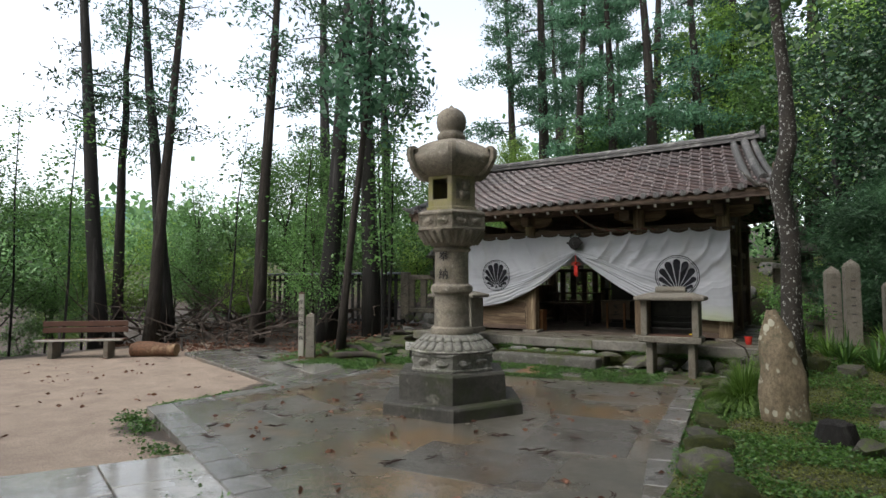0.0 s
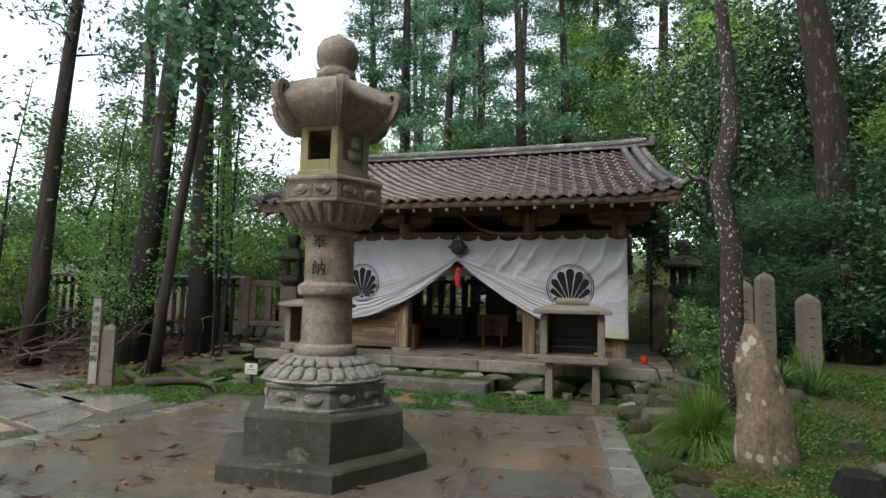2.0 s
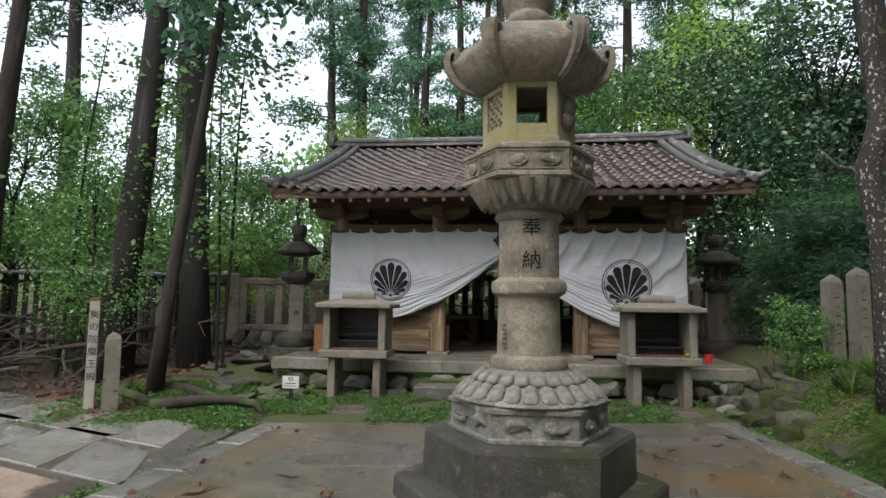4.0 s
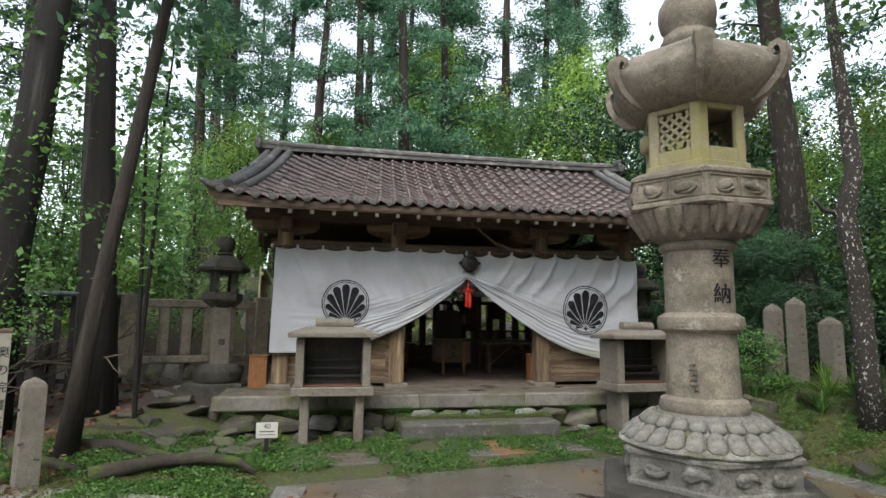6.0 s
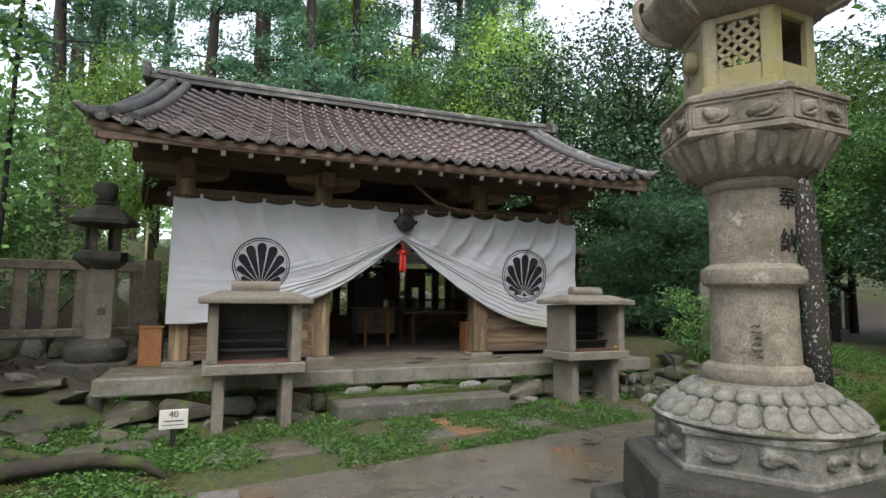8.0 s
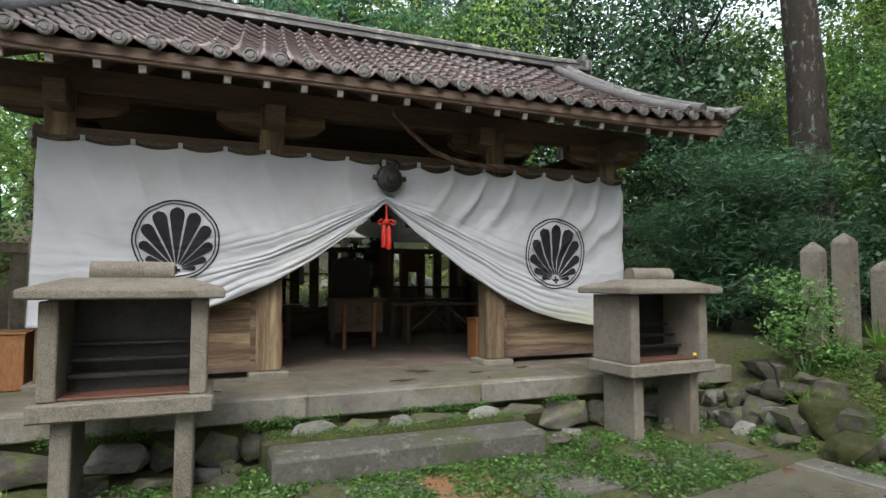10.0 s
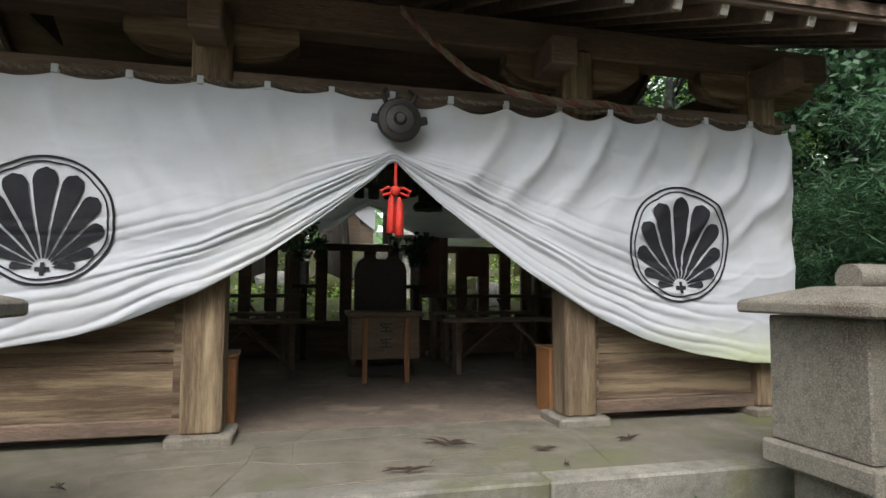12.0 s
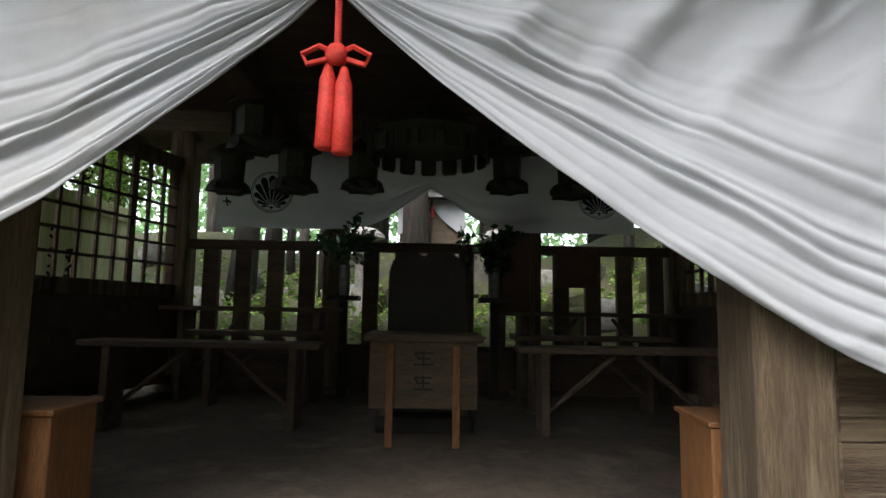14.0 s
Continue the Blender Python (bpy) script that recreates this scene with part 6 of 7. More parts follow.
# ---- plants ----
def leaf_cloud(name, centres, spread, count, size, material, seed, droop=0.0, flat=0.0, long=1.6):
    """A crown: many small leaf blades round a set of points, one mesh."""
    rg = np.random.default_rng(seed)
    c = np.array(centres, float)
    which = rg.integers(0, len(c), count)
    sp = np.array(spread if hasattr(spread, "__len__") else [spread] * 3)
    p = c[which] + rg.normal(0, 1, (count, 3)) * sp
    u = rg.normal(0, 1, (count, 3))
    u[:, 2] = u[:, 2] * (1 - flat) - droop
    u /= np.linalg.norm(u, axis=1)[:, None]
    w = np.cross(u, rg.normal(0, 1, (count, 3)))
    w /= np.linalg.norm(w, axis=1)[:, None] + 1e-9
    s = size * rg.uniform(0.6, 1.4, count)[:, None]
    a = p - u * s * long / 2
    e = p + u * s * long / 2
    verts = np.stack([a, p + w * s * 0.45, e, p - w * s * 0.45], 1).reshape(-1, 3)
    me = bpy.data.meshes.new(name)
    me.vertices.add(count * 4)
    me.vertices.foreach_set("co", verts.ravel())
    me.loops.add(count * 4)
    me.loops.foreach_set("vertex_index", np.arange(count * 4))
    me.polygons.add(count)
    me.polygons.foreach_set("loop_start", np.arange(0, count * 4, 4))
    me.update(calc_edges=True)
    me.materials.append(material)
    return me


def cedar_parts(seed, height, bare, radius, leaf, bark, girth, count=12500):
    """Trunk and crown of a tall conifer whose drooping boughs start above the bare part."""
    rnd = random.Random(seed)
    lean = (rnd.uniform(-0.03, 0.03), rnd.uniform(-0.03, 0.03))
    n = 10
    pts = [(lean[0] * height * k / n + 0.05 * rnd.uniform(-1, 1), lean[1] * height * k / n + 0.05 * rnd.uniform(-1, 1), height * k / n) for k in range(n + 1)]
    pts[0] = (0, 0, -0.3)
    trunk = tube(pts, [girth * (1.25 if k == 0 else 1.02 - 0.9 * k / n) for k in range(n + 1)], 12)
    centres = []
    for k in range(46):
        f = rnd.random() ** 0.8
        z = bare + (height - bare) * f
        a = rnd.uniform(0, 2 * math.pi)
        r = radius * (1 - 0.75 * f) * rnd.uniform(0.55, 1.1)
        base = Vector((lean[0] * z, lean[1] * z, z))
        end = base + Vector((math.cos(a) * r, math.sin(a) * r, 0.15 * r - 0.35 * r * rnd.random()))
        if k % 2 == 0:
            trunk = tube([base, base.lerp(end, 0.5) + Vector((0, 0, 0.15)), end], [0.035, 0.02, 0.006], 4, trunk)
        for q in (0.45, 0.7, 0.9, 1.0):
            centres.append(base.lerp(end, q) + Vector((0, 0, 0.12 * math.sin(q * 3))))
    return mesh_of("trunk", trunk, bark, True), leaf_cloud("crown", centres, (0.26, 0.26, 0.15), count, 0.066, leaf, seed, 0.45, 0.2, 2.8)


CEDARS = [cedar_parts(1, 17, 5.0, 2.2, CEDAR_LEAF, BARK, 0.24), cedar_parts(2, 20, 6.0, 2.5, CEDAR_LEAF, BARK, 0.28), cedar_parts(3, 15, 3.2, 2.2, CEDAR_LEAF, BARK, 0.2),
          cedar_parts(4, 18, 4.5, 2.2, CEDAR_DARK, BARK_DARK, 0.27), cedar_parts(5, 13, 2.2, 2.0, CEDAR_DARK, BARK_DARK, 0.15, 6000),
          cedar_parts(6, 19, 6.5, 1.7, CEDAR_DARK, BARK_DARK, 0.27, 2600), cedar_parts(7, 18, 6.8, 1.6, CEDAR_LEAF, BARK, 0.22, 2400),
          cedar_parts(8, 19, 6.5, 1.9, CEDAR_DARK, BARK_MOTTLED, 0.3, 3200)]


def tree(name, meshes, x, y, scale, turn, label, category, group="", lean=(0, 0)):
    t = thing(name, label, category, (x, y, gz(x, y)), 0, group)
    t.matrix_world = pose(x, y, gz(x, y), lean[0], lean[1], turn) @ Matrix.Scale(scale, 4)
    for n, me in zip(("trunk", "crown"), meshes):
        if me:
            part(n, me, None, t)
    return t


def broad_parts(seed, height, radius, leaf, bark, girth, count, low=0.25, size=0.075, long=1.6):
    rnd = random.Random(seed)
    b = bmesh.new()
    pts = [(0.12 * math.sin(k * 1.3 + seed) * k / 5, 0.12 * math.cos(k * 1.7 + seed) * k / 5, height * 0.85 * k / 6) for k in range(7)]
    b = tube([(0, 0, -0.2)] + pts[1:], [girth * (1.1 - 0.14 * k) for k in range(7)], 8, b)
    centres = []
    for k in range(30):
        f = low + (1 - low) * rnd.random()
        q = pts[min(6, int(f * 6))]
        a = rnd.uniform(0, 2 * math.pi)
        r = radius * rnd.uniform(0.35, 1.0) * math.sqrt(max(0.1, 1 - (2 * (f - low) / (1 - low) - 0.9) ** 2 * 0.7))
        end = Vector((q[0] + r * math.cos(a), q[1] + r * math.sin(a), height * (f + 0.08)))
        if k % 2 == 0:
            b = tube([q, Vector(q).lerp(end, 0.6) + Vector((0, 0, 0.1)), end], [girth * 0.3, girth * 0.18, 0.006], 4, b)
        centres += [end, Vector(q).lerp(end, 0.7)]
    return mesh_of("trunk", b, bark, True), leaf_cloud("crown", centres, (radius * 0.17, radius * 0.17, height * 0.045), count, size, leaf, seed, 0.0 if long < 2 else 0.3, 0.45, long)


BROADS = [broad_parts(11, 5.0, 1.7, BROAD_LEAF, BARK, 0.07, 6500, 0.25, 0.055), broad_parts(12, 3.6, 1.5, MAPLE_LEAF, BARK, 0.05, 5200, 0.25, 0.055), broad_parts(13, 6.5, 2.2, BROAD_LEAF, BARK, 0.1, 18000, 0.25, 0.066),
          broad_parts(14, 8.0, 2.6, MAPLE_LEAF, BARK, 0.12, 19000, 0.25, 0.072), broad_parts(15, 7.0, 2.6, CAMELLIA, BARK_DARK, 0.13, 15000, 0.2, 0.068), broad_parts(16, 2.0, 1.1, BROAD_LEAF, BARK, 0.03, 2200, 0.1, 0.06)]
BRUSHES = [broad_parts(17, 3.0, 1.5, YEW, BARK_DARK, 0.06, 17000, 0.08, 0.021, 8.0), broad_parts(18, 4.5, 1.8, CEDAR_DARK, BARK_DARK, 0.08, 6000, 0.1, 0.07)]

# trees that stand singly near the court
NEAR = ((5, -6.5, -1.5, 1.0, 20, "tall dark wet-barked cedar beside the path", (0, 2)), (5, -5.5, -0.75, 0.95, 140, "tall dark wet-barked cedar near the stone fence", (0, 3)),
        (6, -8.5, -2.2, 0.9, 60, "tall slender brown cedar at the court edge", (0, 3)), (5, -12.6, -4.4, 0.9, 200, "tall dark cedar behind the bench", (0, 3)),
        (6, -13.6, -3.4, 0.8, 10, "tall brown cedar behind the bench", (0, 3)), (6, -11.2, -3.7, 0.85, 90, "tall brown cedar by the logs", (0, 4)), (5, -11.7, -2.9, 0.8, 250, "dark cedar by the logs", (0, 4)),
        (7, 6.65, -0.3, 1.0, 33, "massive lichen-barked cedar behind the memorial stones", (0, -3)))
for k, x, y, s, turn, label, lean in NEAR:
    tree("cedar_tree", CEDARS[k], x, y, s, turn, label, "cedar tree", "", lean)
snag = thing("broken_trunk", "snapped-off dead cedar trunk with a pale splintered top", "dead tree", (12.45, 3.0, gz(12.45, 3.0)))
snag_top = 6.6 - gz(12.45, 3.0)
part("trunk", tube([(0, 0, -0.3), (0.03, 0, snag_top * 0.3), (-0.02, 0.03, snag_top * 0.65), (-0.06, 0, snag_top)], [0.42, 0.34, 0.33, 0.31], 16), BARK_MOTTLED, snag, smooth=50)
for k in range(9):
    a = 2 * math.pi * k / 9
    h = 0.2 + 0.55 * abs(math.sin(1.7 * k + 0.6)) + (0.5 if k in (4, 5) else 0)
    part("splinter", tube([(-0.06 + 0.24 * math.cos(a), 0.24 * math.sin(a), snag_top - 0.15), (-0.06 + 0.25 * math.cos(a), 0.25 * math.sin(a), snag_top + h * 0.5), (-0.08 + 0.24 * math.cos(a), 0.24 * math.sin(a), snag_top + h)], [0.11, 0.08, 0.012], 5), SPLINTER, snag)
lean_pts = [(0, 0, -0.2), (0.12, 0.02, 1.2), (0.3, 0.03, 2.6), (0.55, 0.05, 4.4), (0.8, 0.1, 6.5), (0.9, 0.1, 9)]
t = thing("leaning_tree", "thin leaning pale-brown tree trunk beside the mossy ground", "tree", (-5.2, -2.35, gz(-5.2, -2.35)))
part("trunk", tube(lean_pts, [0.14, 0.1, 0.09, 0.08, 0.06, 0.03], 10), BARK, t, smooth=True)
part("crown", leaf_cloud("crown", [(0.8 + random.gauss(0, 0.6), random.gauss(0, 0.6), random.uniform(5.5, 9)) for k in range(30)], 0.25, 1800, 0.12, CEDAR_LEAF, 77, 0.3), None, t)
t = thing("lichen_tree", "slim crooked tree with white lichen-spotted bark", "tree", (4.36, -3.6, gz(4.36, -3.6)))
part("trunk", tube([(0, 0, -0.2), (-0.02, 0.0, 0.9), (0.0, 0.05, 1.9), (-0.12, 0.05, 2.7), (0.02, 0.0, 3.3), (0.0, 0.05, 4.2), (-0.1, 0.05, 5.5), (-0.15, 0, 8)], [0.17, 0.13, 0.12, 0.125, 0.11, 0.085, 0.07, 0.04], 12), BARK_LICHEN, t, smooth=True)
part("limb", tube([(-0.12, 0.05, 2.7), (-0.4, 0.1, 2.75), (-0.62, 0.1, 3.0)], [0.04, 0.03, 0.01], 6), BARK_LICHEN, t, smooth=True)
part("crown", leaf_cloud("crown", [(random.gauss(0, 0.9), random.gauss(0, 0.9), random.uniform(5, 8.5)) for k in range(30)], 0.3, 900, 0.09, BROAD_LEAF, 78), None, t)

# woods, thinned out around the court
rnd = random.Random(5)
LABELS = {0: "tall cedar with drooping green boughs in the woods", 1: "very tall cedar in the woods behind the hall", 2: "cedar with low boughs in the woods", 3: "dark-barked cedar in the woods", 4: "slender dark conifer in the woods"}
spots = []


def free(x, y, gap):
    return all((x - a) ** 2 + (y - c) ** 2 > gap * gap for a, c in spots)


def clear(x, y):
    """Open ground: court, hall, paths."""
    if -9.5 < x < 9 and -17 < y < 7:
        return False
    if -16 < x < -9 and -17 < y < -4:
        return False
    return True


def open_sky(x, y):
    """The side where the woods fall away."""
    return (math.degrees(math.atan2(y + 12.8, x - 4.7)) % 360 > 116 and y > -14 and x < 0) or 32 < math.degrees(math.atan2(y + 8.7, x + 2.8)) < 60


for k in range(900):
    if len(spots) >= 52:
        break
    a, r = rnd.uniform(0, 2 * math.pi), rnd.uniform(9, 34)
    x, y = r * math.cos(a), r * math.sin(a) - 2
    if clear(x, y) and free(x, y, 2.7) and not (open_sky(x, y) and rnd.random() < 0.93):
        spots.append((x, y))
        kind = rnd.choice((0, 1, 2, 3, 0, 1)) if y > -6 else rnd.choice((0, 1, 2, 4))
        tree("cedar_tree", CEDARS[kind], x, y, rnd.uniform(0.85, 1.2), rnd.uniform(0, 360), LABELS[kind], "cedar tree", "woods")
# The cedars from (7.2, -8.2) to (7.8, -6.2) are unseen, added for shade.
for x, y, kind in ((-9.2, 4.6, 3), (-1.2, 13.2, 1), (2.0, 12.4, 0), (4.6, 12.8, 1), (0.6, 16.5, 1), (6.2, 12.2, 0), (8.4, 15.0, 1), (3.4, 16.0, 0), (8.2, -4.4, 1), (9.5, -7.0, 0), (8.0, -11.0, 1), (7.2, -14.8, 0), (11.5, -10.0, 2), (11.0, -3.0, 1), (5.0, -19.0, 1), (0.0, -20.0, 0), (9.0, -17.0, 2), (-5.0, -21.0, 1), (7.2, -8.2, 2), (9.4, -11.4, 2), (7.4, -16.4, 2), (3.6, -17.4, 2), (9.2, -13.0, 2), (7.8, -6.2, 2), (-7.0, 11.2, 0)):
    tree("cedar_tree", CEDARS[kind], x, y, rnd.uniform(0.9, 1.1), rnd.uniform(0, 360), LABELS[kind], "cedar tree", "woods")
for k in range(34):
    x, y = rnd.uniform(-19, -9.5), rnd.uniform(-11, 4)
    if x > -12.5 and y < -3.5:
        x -= 4
    kind = rnd.choice((0, 1, 5, 0, 5, 2))
    tree("broadleaf_tree" if kind != 5 else "shrub", BROADS[kind], x, y, rnd.uniform(0.45, 0.8), rnd.uniform(0, 360), "leafy green undergrowth sapling at the wood's edge", "shrub", "undergrowth")
BUSHES = ((0, -7.6, 2.6, 0.95), (1, -6.6, 2.7, 0.8), (0, -5.2, 3.2, 0.8), (0, -8.6, 2.4, 1.0), (2, -7.0, 4.4, 0.7), (0, -10.2, 2.3, 1.0), (1, -10.6, -0.9, 0.6), (2, -11.8, 1.8, 0.9), (0, -13.0, -1.0, 0.9), (1, -14.5, -2.8, 1.1),
          (0, -15.5, -6.0, 1.1), (1, -14.5, -8.2, 0.9), (2, -17.0, -9.5, 1.0), (2, -16.5, -4.0, 0.8), (5, -7.3, -1.2, 0.5), (5, -8.0, -0.8, 0.6), (3, -4.8, 6.5, 0.6), (2, -2.5, 9.5, 0.9), (3, 1.5, 11.5, 1.1), (2, 4.0, 9.0, 1.0), (3, 6.5, 8.0, 1.0),
          (4, 5.2, 4.2, 0.95), (4, 7.0, 2.6, 1.0), (2, 9.8, 0.6, 0.75), (2, 10.6, -2.2, 0.75), (2, 8.8, 4.5, 0.9), (2, 10.5, -5.0, 0.9), (2, 11.5, -7.5, 0.9), (3, 12.0, 2.2, 0.85), (2, 7.8, -1.6, 0.6), (4, 8.6, -8.5, 0.9), (3, 8.2, 1.4, 0.55), (2, 8.3, -2.7, 0.55), (2, 9.4, -4.8, 0.6), (4, 7.5, -3.7, 0.5), (3, 11.2, 0.2, 0.75), (3, 9.6, 3.4, 0.8), (4, 7.9, 3.6, 0.8),
          (3, 9.7, 9.6, 0.72), (2, 11.6, 8.2, 0.8), (3, 13.2, 10.2, 0.8), (0, -6.95, -1.6, 0.72))
for kind, x, y, s in BUSHES:
    label = ("leafy young tree with fresh green leaves", "bright green maple sapling", "green broadleaf tree at the wood's edge", "tall light-green broadleaf tree", "dense glossy dark-leaved camellia tree", "low leafy green shrub under the trees")[kind]
    tree("broadleaf_tree" if kind != 5 else "shrub", BROADS[kind], x, y, s, rnd.uniform(0, 360), label, "tree" if kind != 5 else "shrub", "undergrowth")
for x, y, s, k in ((5.5, -0.25, 0.75, 0), (5.9, 0.7, 0.95, 0), (6.4, -0.2, 0.8, 0), (6.6, 1.5, 0.8, 1), (7.3, -1.0, 0.7, 1), (5.3, 1.6, 0.6, 0)):
    tree("conifer_bush", BRUSHES[k], x, y, s, rnd.uniform(0, 360), "soft green long-needled conifer bush beside the hall", "bush", "conifer bushes")
for x, y, h in ((-6.9, -0.6, 5.5), (-6.0, 0.4, 6), (-5.0, -0.7, 6.5), (-4.85, -1.15, 5.5), (-7.5, -1.6, 6), (-9.3, -2.6, 6), (-14.2, -6.0, 7), (-12.0, -5.6, 6)):
    s = thing("sapling", "thin dark sapling stem with sparse leaves", "sapling", (x, y, gz(x, y)), 0, "saplings")
    lx = rnd.uniform(-0.05, 0.14)
    part("stem", tube([(0, 0, -0.1), (lx * h * 0.3, 0.05, h * 0.33), (lx * h * 0.55, 0.0, h * 0.66), (lx * h, 0.05, h)], [0.035, 0.03, 0.022, 0.008], 6), BARK_DARK, s)
    part("crown", leaf_cloud("crown", [(lx * z + rnd.gauss(0, 0.45), rnd.gauss(0, 0.45), z) for z in np.linspace(h * 0.35, h, 22)], 0.16, 700, 0.07, BROAD_LEAF, int(h * 100 + x * 10), 0, 0.5), None, s)

# far woods and hill
# The ring is carried on out of view to block low sky light.
far = np.random.default_rng(8)
cen = []
for k in range(2400):
    a = far.uniform(0, 2 * math.pi)
    r = far.uniform(36, 75)
    x, y = r * math.cos(a), r * math.sin(a)
    gap = 0.25 if open_sky(x, y) else 1.0
    cen.append((x, y, gz(x, y) + far.uniform(0.5, 13.0 * gap)))
tagged(new("far_woods", leaf_cloud("far_woods", cen, (1.6, 1.6, 1.5), 95000, 0.42, FAR_LEAF, 9)), "distant green woods round the shrine", "woods", kind="stuff")
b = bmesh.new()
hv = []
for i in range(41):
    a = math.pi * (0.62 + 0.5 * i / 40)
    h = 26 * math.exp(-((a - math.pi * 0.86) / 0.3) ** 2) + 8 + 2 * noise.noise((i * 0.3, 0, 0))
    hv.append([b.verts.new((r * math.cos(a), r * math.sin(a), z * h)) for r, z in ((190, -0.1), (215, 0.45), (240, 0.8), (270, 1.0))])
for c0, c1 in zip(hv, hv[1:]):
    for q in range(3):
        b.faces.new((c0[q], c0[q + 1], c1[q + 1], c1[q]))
single("hill", b, HILL, "wooded hillside far off, coloured blue-green for distance haze", "hill", kind="structure", smooth=True)


# ---- ground plants ----
def patch(n, where, seed, size, material, name, label, tall=0.05, category="ground cover"):
    rg = random.Random(seed)
    cen = []
    for k in range(n * 30):
        if len(cen) >= n:
            break
        x, y = where(rg)
        if x is None or inside(x, y, PAVED):
            continue
        if noise.noise((x * 1.3, y * 1.3, seed)) < -0.1:
            continue
        cen.append((x, y, gz(x, y) + 0.03))
    tagged(new(name, leaf_cloud(name, cen, (0.05, 0.05, tall * 0.4), n * 7, size, material, seed, 0.0, 0.75)), label, category, kind="stuff")


patch(5200, lambda r: (r.uniform(-4.6, 3.3), r.uniform(-3.7, -1.4)), 1, 0.02, CLOVER, "ground_cover", "bright green low ground cover between the slabs", 0.03)
patch(4200, lambda r: (r.uniform(-6.4, -2.8), r.uniform(-4.4, -1.8)), 2, 0.022, CLOVER, "moss_plants", "fine green moss plants on damp soil", 0.03)
patch(9500, lambda r: (r.uniform(3.2, 7.0), r.uniform(-9.5, -1.8)), 3, 0.02, CLOVER, "moss_plants", "dense green moss and small weeds in the bed", 0.05)
def fine_moss(n, where, seed, label):
    rg = random.Random(seed)
    cen = []
    while len(cen) < n:
        x, y = where(rg)
        if not inside(x, y, PAVED):
            cen.append((x, y, gz(x, y) + 0.008 + 0.02 * max(0.0, noise.noise((x * 2.1, y * 2.1, seed)))))
    tagged(new("moss_carpet", leaf_cloud("moss_carpet", cen, (0.035, 0.035, 0.006), n * 7, 0.013, MOSS_TIP, seed, 0.0, 0.5)), label, "moss", kind="stuff")


fine_moss(15000, lambda r: (r.uniform(3.2, 6.6), r.uniform(-9.2, -1.8)), 81, "yellow-green carpet of fine moss in the bed")
fine_moss(7000, lambda r: (r.uniform(-6.2, -2.9), r.uniform(-4.3, -1.7)), 82, "yellow-green moss on the damp soil by the roots")
patch(260, lambda r: ((lambda u: (-3.2 + 4.2 * u + r.gauss(0, 0.1), -8.55 - 1.6 * u + r.gauss(0, 0.1)))(r.random())), 4, 0.026, CLOVER, "edge_weeds", "small green weeds along the paving edge", 0.04)
patch(420, lambda r: ((lambda u: (-2.88 - 0.32 * u + r.gauss(0, 0.07), -3.8 - 4.4 * u))(r.random())), 5, 0.028, CLOVER, "edge_weeds", "small green weeds in the side joint of the paving", 0.04)
patch(800, lambda r: (r.uniform(-4, 5), r.uniform(5.6, 9.5)), 6, 0.06, MAPLE_LEAF, "garden_weeds", "bright green garden plants behind the hall", 0.3)
rg = random.Random(71)
fringe = [(x, -1.112 - rg.uniform(0, 0.03), rg.uniform(0.27, 0.34)) for x in (rg.uniform(-3.7, 3.6) for k in range(900)) if noise.noise((x * 1.4, 3.0, 0.0)) > -0.05]
fringe += [(x, -1.36 + rg.uniform(-0.06, 0.12), 0.245) for x in (rg.uniform(-1.3, 1.0) for k in range(260))]
tagged(new("footing_moss", leaf_cloud("footing_moss", fringe, (0.03, 0.012, 0.018), 7000, 0.012, CLOVER, 72)), "short green moss clinging to the platform footing", "moss", kind="stuff")
rg = random.Random(12)
lit = [(rg.uniform(-10, 4), rg.uniform(-12, -2), 0) for k in range(420)]
lit = [(x, y, 0.014 if inside(x, y, PAVED) else gz(x, y) + 0.015) for x, y, z in lit]
tagged(new("fallen_leaves", leaf_cloud("fallen_leaves", lit, (0.04, 0.04, 0.001), 520, 0.045, DRY_LEAF, 3, 0, 0.97)), "scattered brown fallen leaves and needles", "leaves", kind="stuff")
lit = [(rg.uniform(-14, -5), rg.uniform(-4, 1.5), 0) for k in range(500)]
lit = [(x, y, gz(x, y) + 0.03) for x, y, z in lit]
tagged(new("leaf_litter", leaf_cloud("leaf_litter", lit, (0.15, 0.15, 0.015), 6000, 0.05, DRY_LEAF, 4, 0, 0.85)), "brown leaf litter under the trees", "leaves", kind="stuff")


def dead_sprig(seed):
    """A dry, dark cedar spray lying flat."""
    rg = random.Random(seed)
    b = bmesh.new()
    for k in range(7):
        a = rg.uniform(-0.5, 0.5) + (math.pi if k % 3 == 0 else 0)
        ln = rg.uniform(0.05, 0.13)
        q = Vector((rg.uniform(-0.03, 0.03), rg.uniform(-0.02, 0.02), 0.008))
        e = q + Vector((ln * math.cos(a), ln * math.sin(a), rg.uniform(0, 0.02)))
        b = tube([q, q.lerp(e, 0.5) + Vector((0, 0, 0.006)), e], [0.005, 0.0045, 0.001], 4, b)
    return mesh_of("fallen_sprig", b, DEAD_NEEDLE)


sprigs = [dead_sprig(k) for k in range(5)]
rg = random.Random(44)
litter = bmesh.new()
